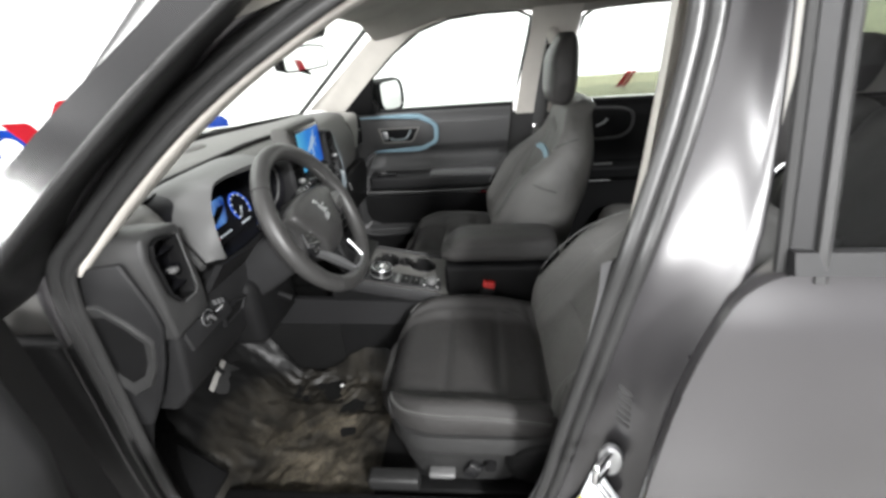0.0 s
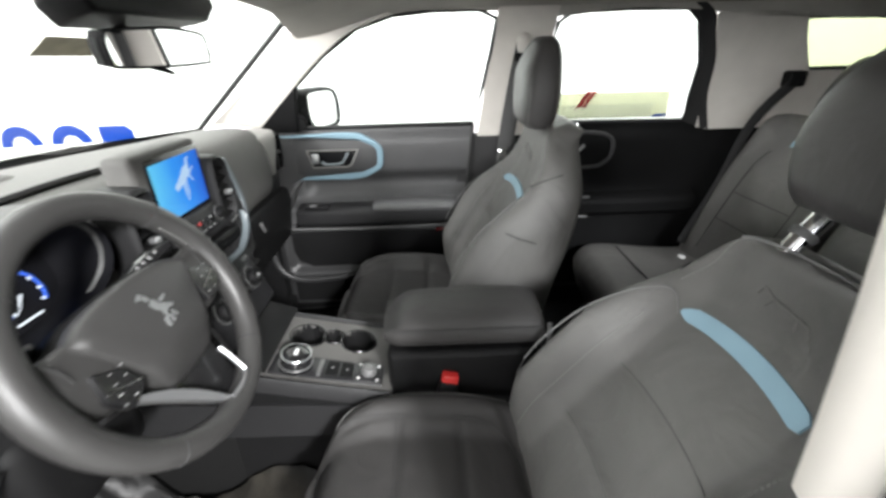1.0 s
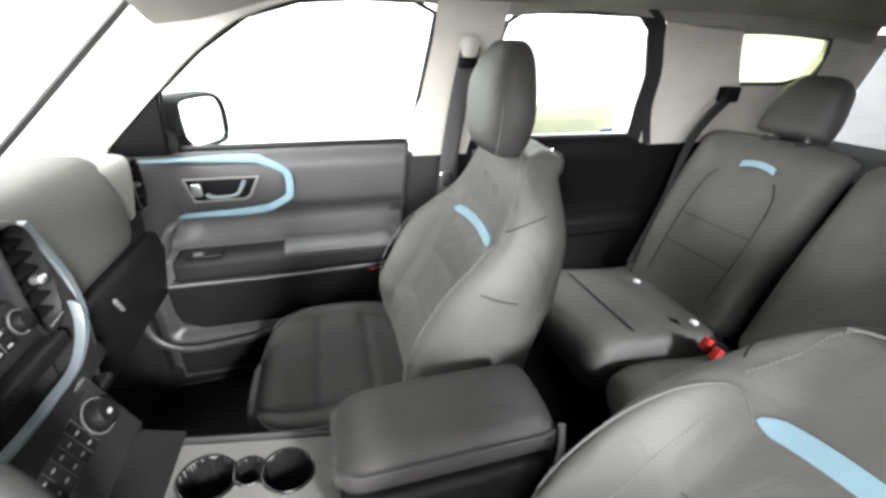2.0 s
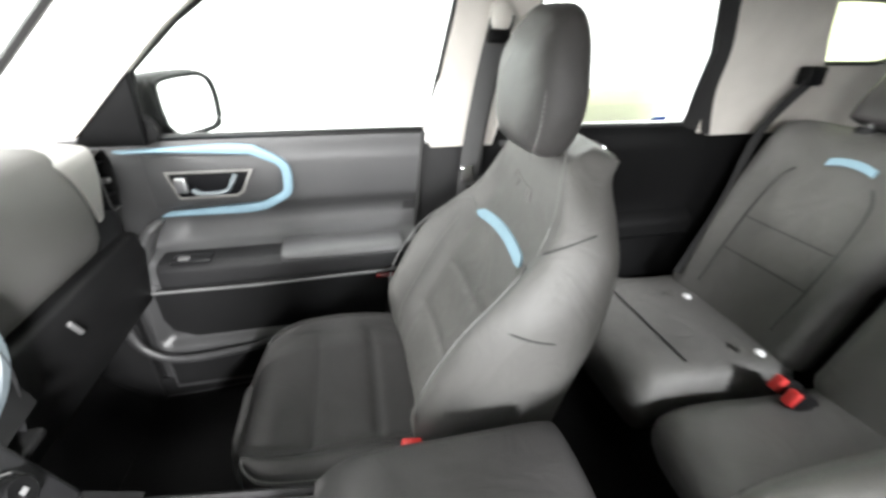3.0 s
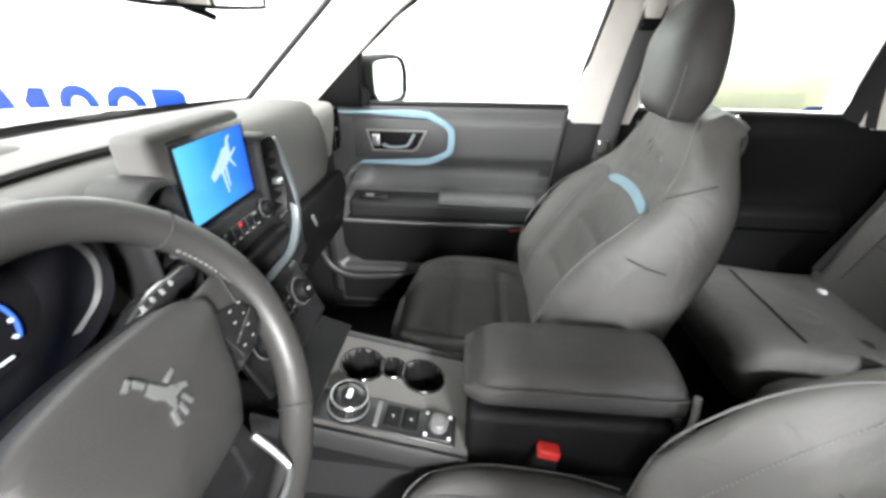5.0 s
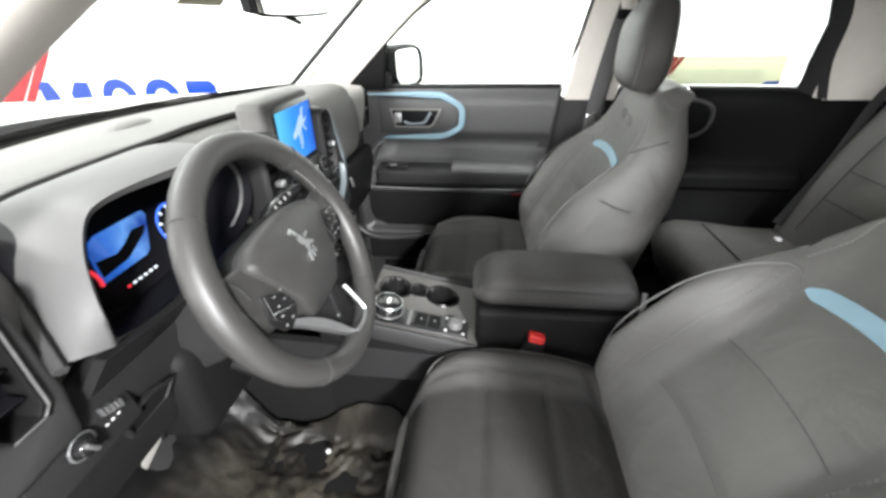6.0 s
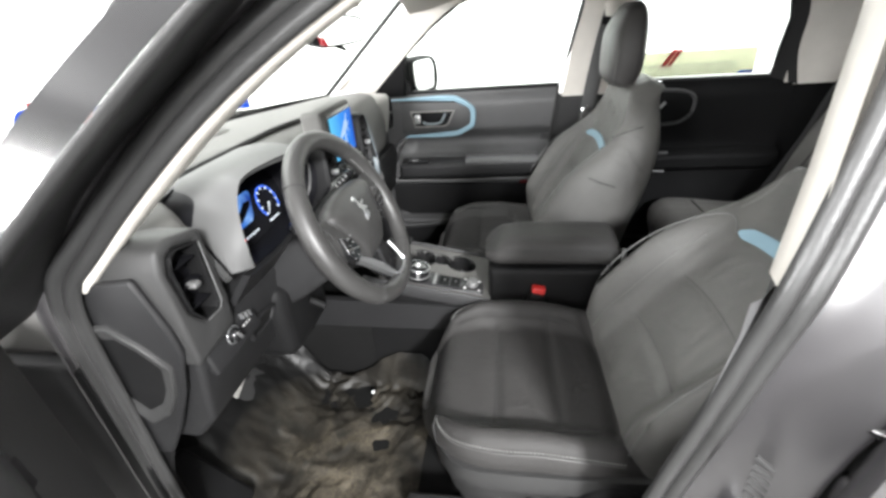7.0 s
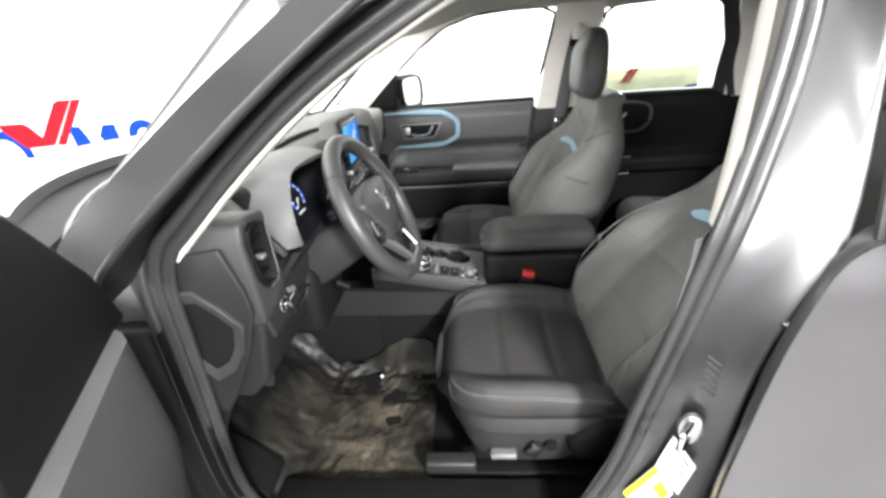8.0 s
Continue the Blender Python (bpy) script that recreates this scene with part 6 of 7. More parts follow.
for y in (-0.086, 0.069):
    kn = part("audio_knob", lathe([(0.0165, 0), (0.0165, 0.004), (0.0135, 0.005), (0.0130, 0.014), (0.0110, 0.016), (0.004, 0.016)], 24, lambda p: AP @ Vector((0.006 + p.z, y + p.x, 0.002 + p.y))), "plastic", stack, "black knob with a satin ring")
    part("knob_ring", tube([AP @ Vector((0.0105, y + 0.0160 * math.cos(t), 0.002 + 0.0160 * math.sin(t))) for t in [2 * math.pi * i / 24 for i in range(24)]], 0.0013, 5, True), "trim_dim", kn)
for k in range(6):
    part("audio_button", box(0.0070, 0.0082, -0.062 + 0.0196 * k, -0.0545 + 0.0196 * k, -0.0145, -0.0115, AP), "mark", stack)
    if k < 5:
        part("button_gap", box(0.0070, 0.0078, -0.0492 + 0.0196 * k, -0.0484 + 0.0196 * k, -0.018, 0.009, AP), "trim_dim", stack)
for y in (-0.052, 0.034):
    part("audio_button", box(0.0070, 0.0082, y, y + 0.008, 0.0035, 0.0075, AP), "mark", stack)
part("hazard_button", box(0.0070, 0.0084, -0.010, -0.003, 0.002, 0.008, AP), "red", stack, "red hazard button")
# shelf and recess
part("shelf", box(-0.56, -0.455, -0.105, 0.115, 0.995, 1.022), "plastic", stack, bevel=0.008)
part("tray_recess", box(-0.62, -0.50, -0.11, 0.125, 0.90, 1.0), "seam", stack)
part("tray_floor", box(-0.60, -0.435, -0.12, 0.135, 0.905, 0.92), "plastic", stack, bevel=0.006)
fl = smooth_line([(-0.480, 0.158, 1.165), (-0.474, 0.165, 1.128), (-0.465, 0.172, 1.066), (-0.456, 0.152, 1.005), (-0.450, 0.097, 0.970), (-0.442, 0.02, 0.974), (-0.436, -0.043, 0.981), (-0.430, -0.125, 0.995)], 5)
part("tray_lip", strip([p + Vector((-0.004, 0, -0.004)) for p in fl[15:]], [Vector((p.x + 0.012, p.y, 0.945)) for p in fl[15:]], 1, 0.01, (1, 0, 0)), "plastic", stack)
band = []
for i, q in enumerate(fl):
    tg_ = (fl[min(i + 1, len(fl) - 1)] - fl[max(i - 1, 0)]).normalized()
    nv = tg_.cross(Vector((1, 0, 0))).normalized()
    wd = 0.0088 - 0.0056 * step(0.38, 0.62, i / (len(fl) - 1))
    band.append([q + nv * a * wd + Vector((b, 0, 0)) for a, b in ((-1, -0.008), (-1, 0.001), (-0.75, 0.0045), (0.75, 0.0045), (1, 0.001), (1, -0.008))])
part("trim_band", loft(band), "trim_blue", stack, "satin blue-grey trim band round the stack")
part("side_wall", strip([(-0.475, 0.152, 1.155), (-0.462, 0.157, 1.08), (-0.45, 0.155, 1.0), (-0.45, 0.13, 0.93), (-0.465, 0.125, 0.86), (-0.475, 0.12, 0.78)], [(-0.60, 0.165, 1.155), (-0.60, 0.165, 1.08), (-0.60, 0.165, 1.0), (-0.60, 0.15, 0.93), (-0.60, 0.14, 0.86), (-0.60, 0.13, 0.78)], 5), "trim_dark", stack)
CM = pose(-0.43, 0, 0.910, 0, -22, 0)
part("climate_panel", box(-0.010, 0.008, -0.150, 0.088, -0.075, 0.050, CM), "satin_black", stack, "black climate panel", bevel=0.012)
part("climate_strip", box(0.006, 0.0095, -0.078, 0.018, -0.022, 0.030, CM), "gloss", stack, bevel=0.003)
for y in (-0.103, 0.040):
    kn = part("climate_knob", lathe([(0.027, 0), (0.026, 0.005), (0.020, 0.007), (0.019, 0.019), (0.016, 0.022), (0.005, 0.021)], 28, lambda p: CM @ Vector((0.008 + p.z, y + p.x, 0.002 + p.y))), "plastic", stack, "black rotary climate knob")
    part("knob_ring", tube([CM @ Vector((0.013, y + 0.0255 * math.cos(t), 0.002 + 0.0255 * math.sin(t))) for t in [2 * math.pi * i / 28 for i in range(28)]], 0.0014, 5, True), "trim_dim", kn)
    part("knob_mark", box(0.0295, 0.0305, y - 0.004, y + 0.004, -0.001, 0.005, CM), "mark", kn)
    part("climate_mark", box(0.0075, 0.0088, y - 0.006, y + 0.006, 0.033, 0.036, CM), "mark", stack)
for k in range(5):
    for j in range(2):
        part("climate_button", box(0.0090, 0.0102, -0.073 + 0.0185 * k, -0.0665 + 0.0185 * k, 0.011 - 0.021 * j, 0.0135 - 0.021 * j, CM), "mark", stack)
    part("button_gap", box(0.0090, 0.0098, -0.0605 + 0.0185 * k, -0.0598 + 0.0185 * k, -0.020, 0.028, CM), "trim_dim", stack)
part("climate_slot", box(0.0075, 0.0100, -0.058, -0.014, 0.038, 0.0415, CM), "satin", stack, "bright slot of the climate panel")

# ---- centre console ----
con = thing("centre_console", (0, 0.02, 0.40), "grey centre console with cup holders and rotary shifter", "console")


def con_z(x):
    """Height of the console top, which climbs towards the dashboard."""
    return 0.762 - 0.21 * (x + 0.40) if x < -0.1 else 0.699


cups = [(-0.317, 0.040, 0.042), (-0.195, 0.043, 0.042), (-0.256, 0.047, 0.026)]
xs, ys = lin(-0.42, -0.10, 81), lin(-0.118, 0.108, 61)


def in_cup(x, y):
    return max(r - math.hypot(x - cx, y - cy) for cx, cy, r in cups)


top_rows = lambda u, v: (xs[0] + (xs[-1] - xs[0]) * u, ys[0] + (ys[-1] - ys[0]) * v,
                         con_z(xs[0] + (xs[-1] - xs[0]) * u) - 0.075 * step(-0.002, 0.003, in_cup(xs[0] + (xs[-1] - xs[0]) * u, ys[0] + (ys[-1] - ys[0]) * v)))
top = part("top_panel", sheet(top_rows, lin(0, 1, 90), lin(0, 1, 64), (0, 0, -0.10)), "dash", con, angle=50)
top.data.materials.append(M["plastic"])
for f in top.data.polygons:
    if f.center.z < con_z(f.center.x) - 0.006:
        f.material_index = 1
for cx, cy, r in cups:
    part("cup_rim", tube([(cx + (r + 0.001) * math.cos(t), cy + (r + 0.001) * math.sin(t), con_z(cx + r * math.cos(t)) + 0.001) for t in [2 * math.pi * i / 30 for i in range(30)] if max([q - math.hypot(cx + r * math.cos(t) - a, cy + r * math.sin(t) - b) for a, b, q in cups if (a, b) != (cx, cy)]) < 0.003], 0.0015, 5), "gloss", con)
    part("cup_floor", lathe([(r - 0.003, 0), (r - 0.004, 0.003), (r * 0.5, 0.004)], 24, lambda p: Vector((cx + p.x, cy + p.y, con_z(cx) - 0.072 + p.z))), "plastic", con)
for s_, y0, y1 in ((-1, -0.135, -0.116), (1, 0.108, 0.125)):
    part("side_rail", loft([[Vector((x, y, con_z(min(x, -0.101)) + dz)) for y, dz in ((y0, -0.03), (y0 + 0.004, 0.0), ((y0 + y1) / 2, 0.008), (y1 - 0.002, 0.004), (y1, -0.03))] for x in lin(-0.46, -0.10, 12)]), "trim_dark", con)
    part("side_panel", loft([[Vector((x, s_ * 0.136 + (0 if s_ < 0 else -0.01), z)) for z in (con_z(min(x, -0.101)) - 0.028, 0.60, 0.40)] + [Vector((x, s_ * 0.11, z)) for z in (0.40, 0.60, con_z(min(x, -0.101)) - 0.028)] for x in lin(-0.46, 0.20, 14)]), "plastic", con)
part("carpet_clip", lathe([(0.006, 0), (0.006, 0.003), (0.002, 0.004)], 10, lambda p: Vector((-0.459 + p.x, -0.221 + p.y, 0.417 + p.z))), "white", con, "small bright carpet clip")
part("tunnel_side", strip([(-0.76, -0.142, 0.715), (-0.5, -0.142, 0.705), (-0.2, -0.142, 0.69), (0.1, -0.142, 0.66)], [(-0.76, -0.148, 0.62), (-0.5, -0.148, 0.615), (-0.2, -0.148, 0.61), (0.1, -0.148, 0.60)], 4, 0.02, (0, -1, 0)), "trim_dark", con, "grey lower tunnel panel")
part("tunnel", box(-0.85, 0.25, -0.13, 0.12, 0.39, 0.60), "carpet", con, bevel=0.02)
part("front_ramp", strip([(-0.43, -0.125, 0.80), (-0.36, -0.125, 0.775)], [(-0.43, 0.12, 0.80), (-0.36, 0.12, 0.775)], 3), "plastic", con)
# shifter and mode dial on a gloss plate
def tilt(x, y, h=0.0):
    return Matrix.Translation((x, y, con_z(x) + h)) @ pose(0, 0, 0, 0, 11.9, 0)
part("gloss_plate", box(-0.125, 0.125, -0.032, 0.032, -0.002, 0.004, tilt(-0.245, -0.072)), "satin_black", con, "gloss black control plate", bevel=0.003)
T = tilt(-0.315, -0.072, 0.004)
part("shift_knob", lathe([(0.036, 0), (0.035, 0.012), (0.032, 0.016), (0.031, 0.034), (0.027, 0.038), (0.010, 0.037)], 28, lambda p: T @ p), "gloss", con, "rotary gear knob with chrome ring")
part("knob_ring", tube([T @ Vector((0.0315 * math.cos(t), 0.0315 * math.sin(t), 0.034)) for t in [2 * math.pi * i / 28 for i in range(28)]], 0.0014, 6, True), "satin", con)
part("knob_ring", tube([T @ Vector((0.0355 * math.cos(t), 0.0355 * math.sin(t), 0.012)) for t in [2 * math.pi * i / 28 for i in range(28)]], 0.0018, 6, True), "trim_dim", con)
part("knob_mark", box(-0.004, 0.004, -0.009, 0.009, 0.037, 0.0385, T), "white", con)
for k in range(2):
    T2 = tilt(-0.235 + 0.032 * k, -0.072, 0.004)
    part("button", box(-0.014, 0.014, -0.022, 0.022, 0, 0.005, T2), "plastic", con, bevel=0.002)
    part("button_mark", box(-0.002, 0.002, -0.002, 0.002, 0.005, 0.0058, T2), "mark", con)
part("plate_gap", box(-0.004, 0.004, -0.026, 0.026, 0, 0.006, tilt(-0.262, -0.072, 0.003)), "trim_dim", con)
T3 = tilt(-0.155, -0.072, 0.004)
part("mode_bezel", box(-0.026, 0.026, -0.028, 0.028, 0, 0.004, T3), "satin_black", con, bevel=0.003)
part("mode_dial", lathe([(0.017, 0.004), (0.0165, 0.018), (0.013, 0.021), (0.005, 0.02)], 24, lambda p: T3 @ p), "trim_dim", con, "satin drive mode dial")
for a_, b_ in ((-0.021, -0.022), (-0.021, 0.022), (0.021, -0.022), (0.021, 0.022)):
    part("dial_mark", box(a_ - 0.003, a_ + 0.003, b_ - 0.003, b_ + 0.003, 0.004, 0.0048, T3), "white", con)
# storage box and armrest lid
part("storage_box", box(-0.105, 0.225, -0.105, 0.080, 0.56, 0.792), "plastic", con, bevel=0.015)


def lid(k):
    x = -0.115 + 0.355 * k
    r = 0.02 + 0.045 * (1 - step(0, 0.10, k)) + 0.01 * step(0.93, 1, k)
    zt = 0.868 - 0.038 * (1 - step(0, 0.16, k)) + 0.004 * math.sin(math.pi * k) - 0.012 * step(0.94, 1, k)
    yl, yr = -0.098 + 0.022 * (1 - step(0, 0.10, k)) + 0.004 * step(0.94, 1, k), 0.072 - 0.020 * (1 - step(0, 0.10, k))
    return [Vector((x, yl + 0.012, 0.797)), Vector((x, yl, 0.805)), Vector((x, yl - 0.001, 0.835)), Vector((x, yl + 0.012, zt - 0.010)), Vector((x, yl + 0.04, zt - 0.002)), Vector((x, (yl + yr) / 2, zt)),
            Vector((x, yr - 0.04, zt - 0.002)), Vector((x, yr - 0.012, zt - 0.010)), Vector((x, yr + 0.001, 0.835)), Vector((x, yr, 0.805)), Vector((x, yr - 0.012, 0.797))]


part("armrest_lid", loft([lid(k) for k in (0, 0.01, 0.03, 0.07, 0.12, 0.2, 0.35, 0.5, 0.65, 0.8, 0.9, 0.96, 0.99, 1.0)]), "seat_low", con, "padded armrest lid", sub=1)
part("lid_seam", tube([lid(k)[2] + Vector((0, -0.0005, 0.012)) for k in lin(0.05, 0.98, 14)], 0.0018, 5), "seam", con)
part("lid_latch", tube(smooth_line([(0.232, -0.105, 0.76), (0.244, -0.103, 0.80), (0.246, -0.09, 0.85)], 5), 0.006, 6), "trim_dim", con)
part("box_end", box(0.225, 0.255, -0.09, 0.10, 0.45, 0.80), "plastic", con, bevel=0.015)

# ---- steering wheel ----
wheel = thing("steering_wheel", (-0.3525, -0.356, 1.073), "black leather steering wheel with satin lower spoke", "steering wheel")
WM = Matrix.Translation((-0.3525, -0.356, 1.073)) @ pose(0, 0, 0, 0, -25.7, 0)
# local: x towards the driver, y right, z up
wp = lambda y, z, x=0.0: WM @ Vector((x, y, z))
R = 0.1612
turn = [2 * math.pi * i / 72 for i in range(72)]
rim = [wp(R * math.sin(t), R * math.cos(t)) for t in turn]
part("rim", tube(rim, [0.0182 + 0.0015 * math.sin(t) ** 8 for t in turn], 14, True, up=tuple(WM.to_3x3() @ Vector((1, 0, 0)))), "leather", wheel)
e1 = WM.to_3x3() @ Vector((1, 0, 0))
for deg in (-46.5, 46.5, -140, 140):
    t = radians(deg)
    c, d = wp(R * math.sin(t), R * math.cos(t)), (wp(R * math.sin(t + 0.01), R * math.cos(t + 0.01)) - wp(R * math.sin(t), R * math.cos(t))).normalized()
    e2 = d.cross(e1)
    part("rim_seam", tube([c + 0.0186 * (math.cos(a) * e1 + math.sin(a) * e2) for a in [2 * math.pi * i / 14 for i in range(14)]], 0.0011, 5, True), "seam", wheel)
for a0, a1 in ((52, 96), (-96, -52)):
    part("rim_stitching", stitches([wp(0.1430 * math.sin(radians(a)), 0.1430 * math.cos(radians(a)), 0.004) for a in lin(a0, a1, 24)], 0.006, 0.0010), "stitch", wheel)
PAD = [(-0.099, 0.034), (-0.090, 0.046), (-0.062, 0.056), (0, 0.060), (0.062, 0.056), (0.090, 0.046), (0.099, 0.034), (0.084, 0.002), (0.066, -0.038), (0.053, -0.070), (0.043, -0.080), (0, -0.083), (-0.043, -0.080), (-0.053, -0.070), (-0.066, -0.038), (-0.084, 0.002)]
padl = [(p.x, p.y) for p in smooth_line([Vector((a, b, 0)) for a, b in PAD], 3, True)]
# the face breaks along a level crease and falls away below it
fall = lambda v: -0.42 * max(0.0, -0.040 - v) - 0.10 * max(0.0, v - 0.03)
part("hub_cover", loft([[wp(u * k, v * k - 0.004 * (1 - k), x + fall(v * k)) for u, v in padl] for k, x in ((0.95, -0.022), (1.0, -0.010), (1.0, 0.004), (0.985, 0.010), (0.95, 0.014), (0.86, 0.0165), (0.75, 0.018), (0.6, 0.0195), (0.4, 0.021), (0.2, 0.022), (0.03, 0.022))]), "hub", wheel, "dark grey airbag cover", angle=35)
part("hub_back", loft([[wp(u * k, v * k, x) for u, v in padl] for k, x in ((0.6, -0.07), (0.98, -0.05), (1.02, -0.030), (0.96, -0.018))]), "plastic", wheel)
PODS = {1: [(0.076, 0.025), (0.100, 0.021), (0.124, 0.013), (0.133, -0.004), (0.128, -0.018), (0.103, -0.032), (0.084, -0.030)],
        -1: [(-0.113, 0.006), (-0.100, -0.001), (-0.084, -0.010), (-0.076, -0.036), (-0.086, -0.044), (-0.104, -0.050), (-0.120, -0.026)]}
for q in (-1, 1):
    part("spoke", loft([[wp(q * y, z + h * dz, x + 0.002) for dz, x in ((1.0, -0.020), (0.9, 0.000), (0.3, 0.005), (-0.5, 0.004), (-0.95, -0.002), (-1.0, -0.020), (0, -0.026))] for y, z, h in ((0.060, 0.004, 0.050), (0.085, 0.000, 0.048), (0.115, 0.002, 0.046), (0.140, 0.008, 0.044), (0.160, 0.010, 0.046))]), "leather", wheel, sub=1)
    part("spoke_seam", tube([wp(q * 0.134, 0.048, 0.004), wp(q * 0.126, 0.030, 0.0085), wp(q * 0.124, 0.012, 0.009)], 0.0012, 5), "seam", wheel)
    pod = PODS[q]
    cu, cv = sum(a for a, b in pod) / len(pod), sum(b for a, b in pod) / len(pod)
    sp = part("switch_pod", loft([[wp(cu + (u - cu) * k, cv + (v - cv) * k, x) for u, v in pod] for k, x in ((1.04, -0.002), (1.0, 0.011), (0.94, 0.0135))]), "gloss", wheel, "gloss black switch pod", angle=30)
    for k in range(8):
        a, b = (k % 2) - 0.5, (k // 2) - 1.5
        part("switch_mark", box(-0.0006, 0.0006, -0.0018 + 0.0006 * (k % 3), 0.0018, -0.0008, 0.0008, WM @ Matrix.Translation((0.0138, cu + q * 0.016 * a + 0.004 * b, cv + 0.0115 * b))), "mark", sp)
    part("pod_line", tube([wp(cu + q * 0.020, cv + 0.004, 0.0138), wp(cu - q * 0.020, cv - 0.010, 0.0138)], 0.0013, 5), "chrome", sp, "bright bar across the switches")
# satin frame of the lower spoke
FRL = smooth_line([(-0.092, -0.048, 0), (-0.066, -0.070, 0), (-0.042, -0.096, 0), (-0.018, -0.128, 0), (-0.006, -0.146, 0)], 4)
part("lower_spoke", loft([[wp(p_.x + a * 0.7, p_.y + a * 0.7, x) for a, x in ((-wd, -0.008), (-wd, 0.005), (wd * 0.6, 0.008), (wd, -0.004))] for p_, wd in [(p_, 0.0035 + 0.0045 * math.sin(math.pi * min(1, i / 14))) for i, p_ in enumerate(FRL)]]), "satin", wheel, "satin lower spoke edge")
part("spoke_loop", tube(smooth_line([wp(-0.006, -0.146, 0.010), wp(0.016, -0.145, 0.014), wp(0.034, -0.141, 0.014), wp(0.039, -0.134, 0.013), wp(0.040, -0.112, 0.010), wp(0.040, -0.088, 0.005)], 4), 0.0032, 8, flat=1.3), "satin", wheel, "satin frame of the lower spoke")
part("spoke_infill", plate([(-0.060, -0.072), (0.052, -0.076), (0.050, -0.130), (0.048, -0.156), (-0.004, -0.158), (-0.040, -0.108)], lambda u, v, d: wp(u, v, -0.008 - d), 0.012), "gloss", wheel, bevel=0.003)
# pale emblem: a few slanted plain bars
em = part("emblem", plate([(-0.010, 0.022), (-0.003, 0.026), (0.003, 0.015), (0.009, 0.012), (0.011, 0.004), (0.004, 0.004), (-0.002, -0.004), (-0.003, 0.008), (-0.008, 0.014)], lambda u, v, d: wp(u, v, 0.0215 + d), 0.002), "satin", wheel, "pale metal emblem", smooth=False)
for bar in ([(-0.020, 0.036), (-0.012, 0.040), (-0.011, 0.037), (-0.018, 0.033)], [(-0.013, 0.033), (-0.009, 0.036), (-0.005, 0.028), (-0.009, 0.026)], [(0.006, 0.020), (0.017, 0.022), (0.016, 0.019), (0.007, 0.016)], [(0.012, 0.010), (0.018, 0.006), (0.016, 0.002), (0.011, 0.005)],
            [(-0.007, -0.002), (-0.003, -0.001), (-0.007, -0.015), (-0.010, -0.013)], [(0.001, -0.004), (0.004, -0.002), (0.003, -0.012), (0.000, -0.013)], [(0.007, 0.000), (0.010, 0.001), (0.012, -0.009), (0.009, -0.010)]):
    part("emblem_bar", plate(bar, lambda u, v, d: wp(u, v, 0.0215 + d), 0.002), "satin", em, smooth=False)

# column shroud and stalks
col = thing("steering_column", (-0.45, -0.36, 0.98), "grey steering column shroud with two stalks", "steering column")
part("shroud", loft([[WM @ Vector((x, y * k, z * k - 0.02)) for y, z in ((-0.045, 0.04), (0.045, 0.04), (0.06, 0.0), (0.05, -0.055), (-0.05, -0.055), (-0.06, 0.0))] for x, k in ((-0.05, 0.9), (-0.07, 1.0), (-0.18, 1.25), (-0.25, 1.3))]), "dash_low", col, bevel=0.01)
for s_ in (-1, 1):
    st = part("stalk", loft([[wp(s_ * y, z + r * 0.8 * math.sin(t), x + r * math.cos(t)) for t in [2 * math.pi * i / 12 for i in range(12)]] for y, z, x, r in ((0.045, 0.030, -0.080, 0.009), (0.070, 0.044, -0.070, 0.011), (0.084, 0.050, -0.062, 0.016), (0.112, 0.057, -0.045, 0.0165), (0.118, 0.058, -0.041, 0.0125), (0.132, 0.060, -0.032, 0.013), (0.138, 0.061, -0.028, 0.009))]), "gloss", col, "black control stalk")
    for k in range(4):
        part("stalk_mark", box(-0.0008, 0.0008, -0.0016, 0.0016, -0.003 + 0.001 * (k % 2), 0.003, WM @ Matrix.Translation((-0.0455 + 0.006 * k, s_ * (0.086 + 0.0085 * k), 0.056 + 0.002 * k))), "mark", st)
part("column_lever", tube([(-0.47, -0.40, 0.90), (-0.44, -0.40, 0.885)], 0.008, 8), "plastic", col)
part("lower_column", box(-0.62, -0.50, -0.46, -0.26, 0.78, 0.96), "plastic", col, bevel=0.03)

# ---- footwell ----
mat_ = thing("floor_mat", (-0.4, -0.40, 0.392), "dusty clear film over the black driver's footwell floor", "floor mat")


def film_at(u, v):
    x = -0.90 + 0.63 * v
    y = -0.665 + 0.535 * u - 0.018 * step(0.90, 1.0, u)
    climb = max(0.0, u - 0.88) / 0.12
    base = 0.406 + max(0, -0.62 - x) ** 1.2 * 1.35 + 0.125 * climb ** 1.5 * (0.55 + 0.45 * math.sin(9 * v))
    p = Vector((u * 5, v * 6, 0.3))
    fold = abs(noise.noise(p * 1.3 + Vector((4, 1, 0)))) + 0.5 * abs(noise.noise(p * 3.1))
    return (x + 0.006 * noise.noise(p * 2.3), y, base + 0.016 * noise.noise(p) - 0.030 * fold * (0.35 + 0.65 * step(0.62, 0.85, u)) * (0.35 + 0.65 * step(0.15, 0.45, v)) + 0.004 * noise.noise(p * 4))


part("film", sheet(film_at, lin(0, 1, 110), lin(0, 1, 120)), "film", mat_)
pd = thing("brake_pedal", (-0.77, -0.33, 0.54), "black rubber brake pedal with a pale edge", "pedal")
PB = pose(-0.775, -0.325, 0.535, 14, -38, 0)
part("pad", box(-0.010, 0.008, -0.060, 0.060, -0.034, 0.034, PB), "rubber", pd, bevel=0.007)
part("edge", box(0.000, 0.0095, -0.058, 0.058, 0.020, 0.0365, PB), "trim_pale", pd, "pale upper edge", bevel=0.002)
part("arm", tube([(-0.785, -0.31, 0.55), (-0.83, -0.305, 0.63), (-0.86, -0.305, 0.70)], 0.010, 8), "plastic", pd)
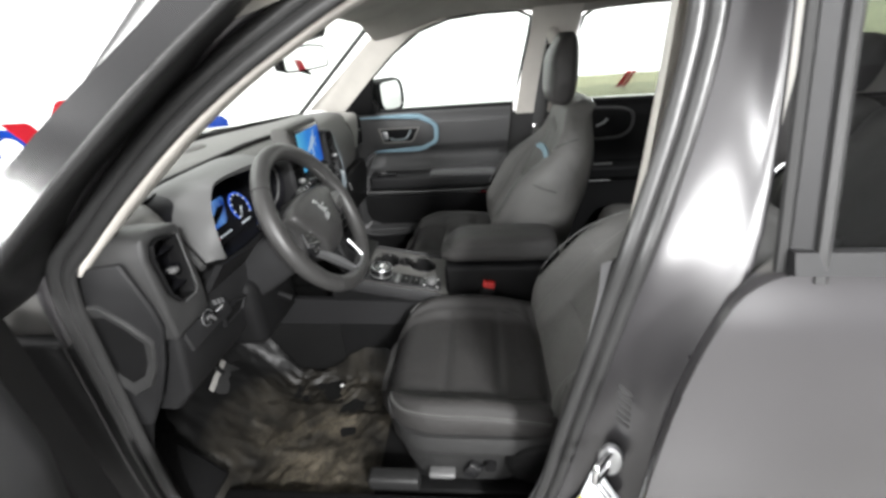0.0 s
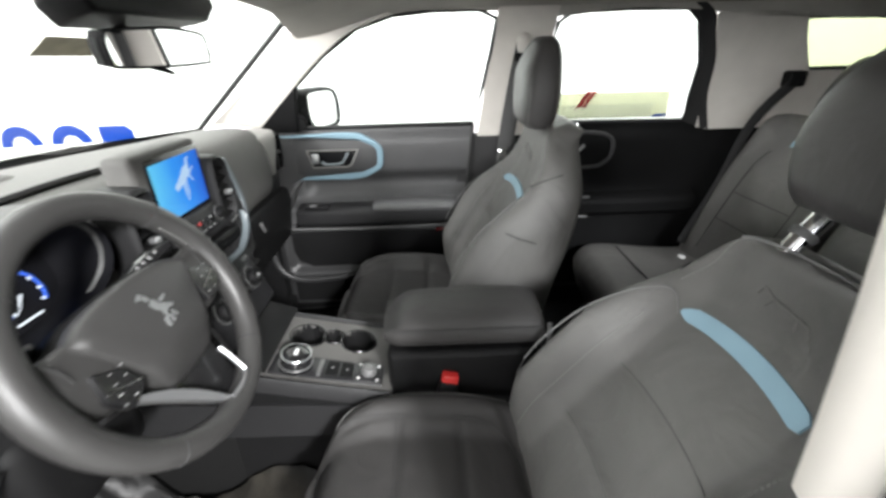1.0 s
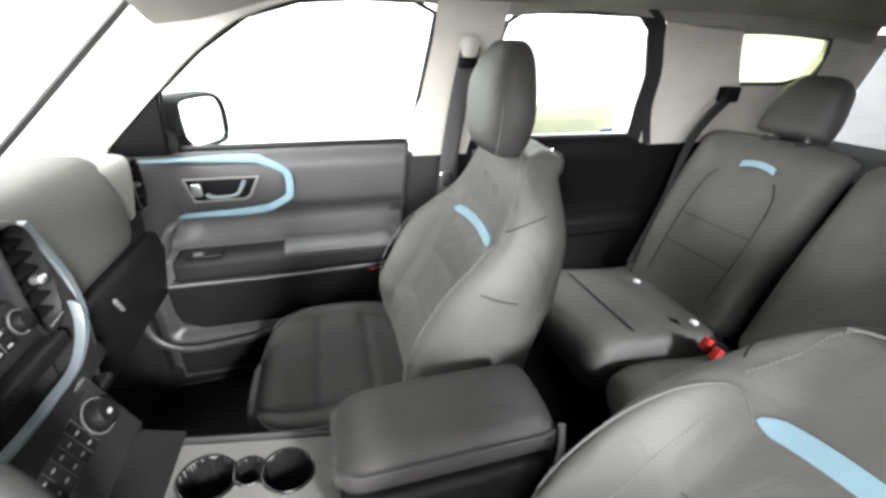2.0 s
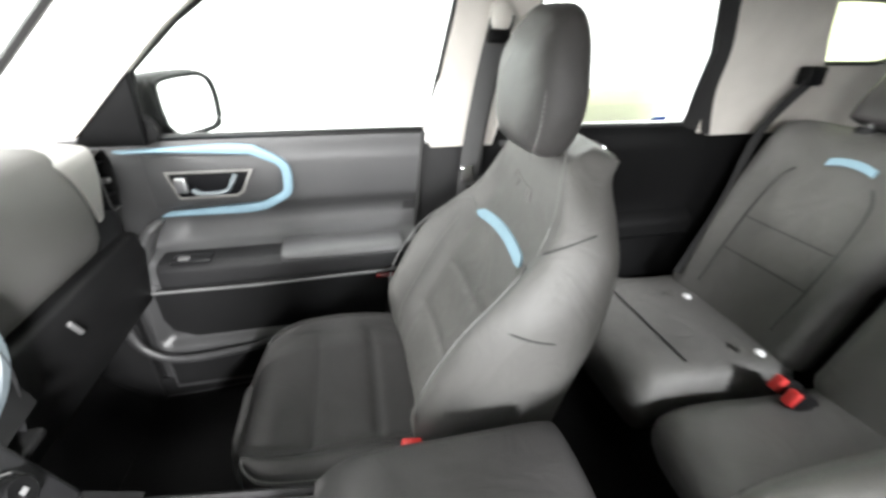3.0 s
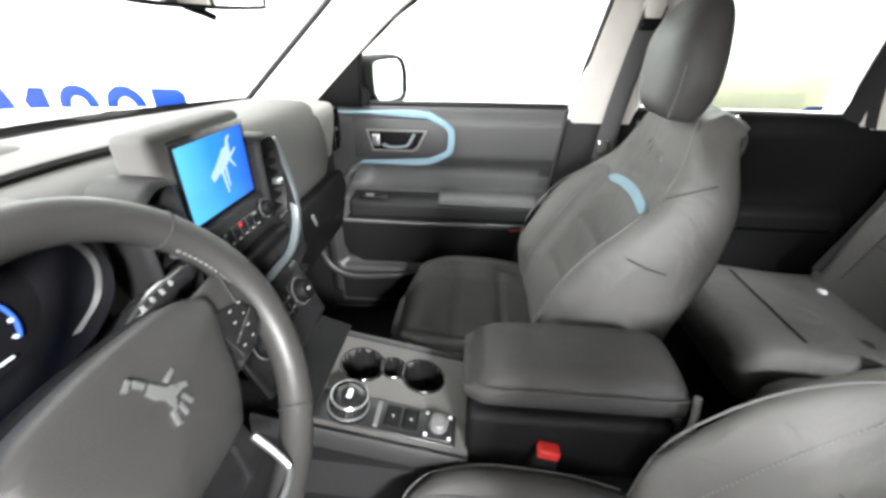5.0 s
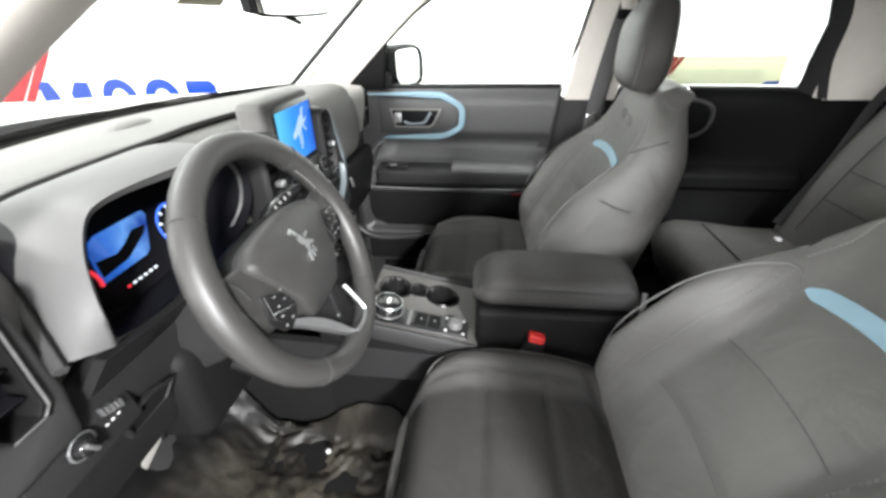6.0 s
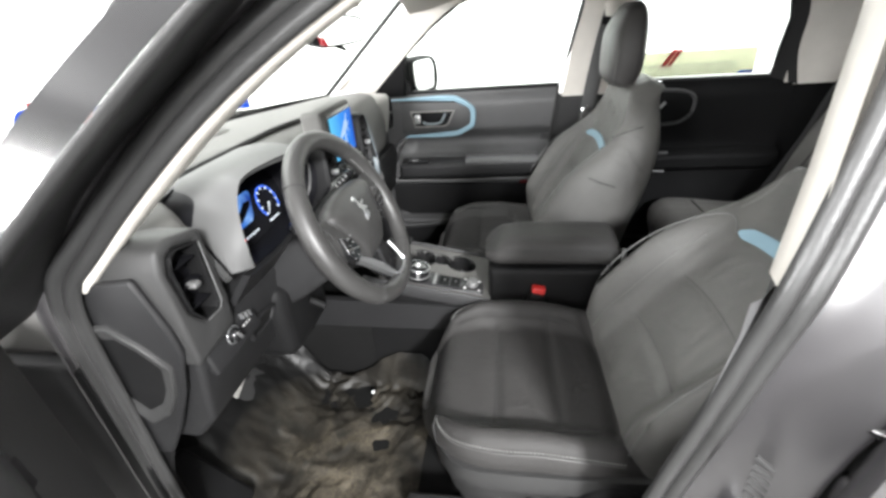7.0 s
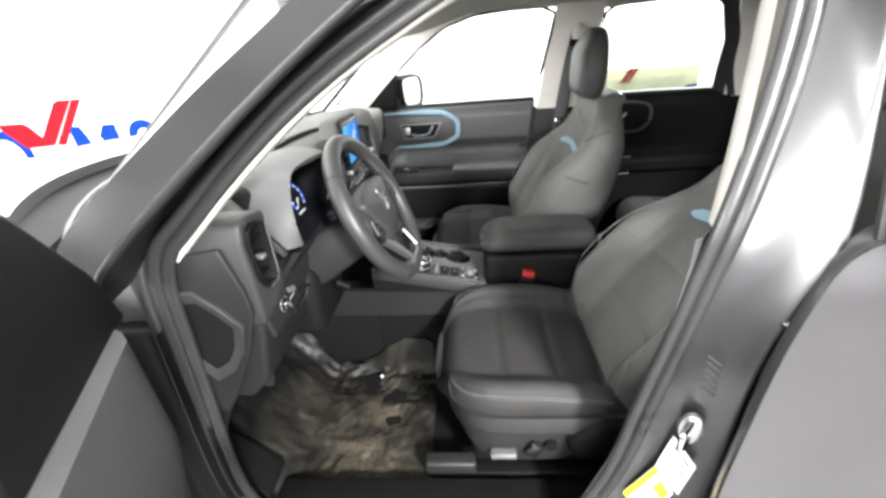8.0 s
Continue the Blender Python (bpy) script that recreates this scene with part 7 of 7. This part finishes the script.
ac = thing("accelerator_pedal", (-0.76, -0.22, 0.45), "black accelerator pedal hinged on the floor", "pedal")
PA = pose(-0.775, -0.222, 0.455, -12, -42, 0)
part("pad", box(-0.008, 0.008, -0.030, 0.030, -0.070, 0.070, PA), "rubber", ac, bevel=0.006)
# pale strips modelled in place of highlights on the pedal edges
for y in (-0.028, 0.028):
    part("edge", box(0.003, 0.010, y - 0.002, y + 0.002, -0.045, -0.005, PA), "trim_dim", ac, "glint strip on the pedal edge", bevel=0.001)
part("arm", tube([(-0.80, -0.215, 0.50), (-0.88, -0.210, 0.58)], 0.010, 8), "plastic", ac)
fr_ = thing("foot_rest", (-0.70, -0.60, 0.45), "black moulded foot rest beside the pedals", "foot rest")
part("pad", box(-0.012, 0.012, -0.05, 0.05, -0.10, 0.10, pose(-0.715, -0.61, 0.53, 0, -42, 0)), "plastic", fr_, bevel=0.01)

# ---- mirror on the windscreen ----
rm = thing("rearview_mirror", (-0.47, 0.04, 1.36), "frameless rear-view mirror on a black windscreen mount", "rearview mirror")
RMM = Matrix.Translation((-0.450, -0.006, 1.392)) @ pose(0, 0, 0, 1, 5, -6)
RO = [(p.x * 0.83, p.y) for p in smooth_line([Vector((a, b, 0)) for a, b in ((-0.150, 0.004), (-0.146, 0.018), (-0.132, 0.024), (0.0, 0.0305), (0.06, 0.0295), (0.126, 0.024), (0.141, 0.014), (0.149, -0.008), (0.147, -0.021), (0.136, -0.0265), (0.0, -0.029), (-0.130, -0.026), (-0.145, -0.018))], 3, True)]
part("housing", loft([[RMM @ Vector((x, u * k, v * k)) for u, v in RO] for k, x in ((1.0, 0.006), (1.03, 0.0), (0.97, -0.02), (0.6, -0.035))]), "plastic", rm)
part("mirror_glass", plate([(u * 0.96, v * 0.92) for u, v in RO], lambda u, v, d: RMM @ Vector((0.0085 - d, u, v)), 0.002), "mirror", rm, "silver mirror glass", smooth=False)
part("rim", tube([RMM @ Vector((0.0078, u, v)) for u, v in RO], 0.0028, 6, True), "plastic", rm)
part("stem", tube([RMM @ Vector((-0.03, 0, 0)), (-0.53, 0.02, 1.432)], 0.010, 8), "plastic", rm)
part("tab", tube([RMM @ Vector((0.0, -0.03, -0.029)), RMM @ Vector((0.006, -0.004, -0.036)), RMM @ Vector((0.008, 0.008, -0.040))], 0.0045, 6), "plastic", rm)
ch = thing("camera_housing", (-0.50, 0.0, 1.44), "black plastic camera cover at the windscreen top", "camera cover")
part("cover", loft([[Vector((x, 0.045 + y * k, z + 0.03 * y)) for y, z in ((-0.19, zt), (0.19, zt), (0.205, zt - 0.02), (0.165, zt - 0.048), (-0.165, zt - 0.048), (-0.20, zt - 0.02))] for x, k, zt in ((-0.455, 1.0, 1.490), (-0.50, 0.98, 1.480), (-0.545, 0.82, 1.470))]), "plastic", ch, bevel=0.008)
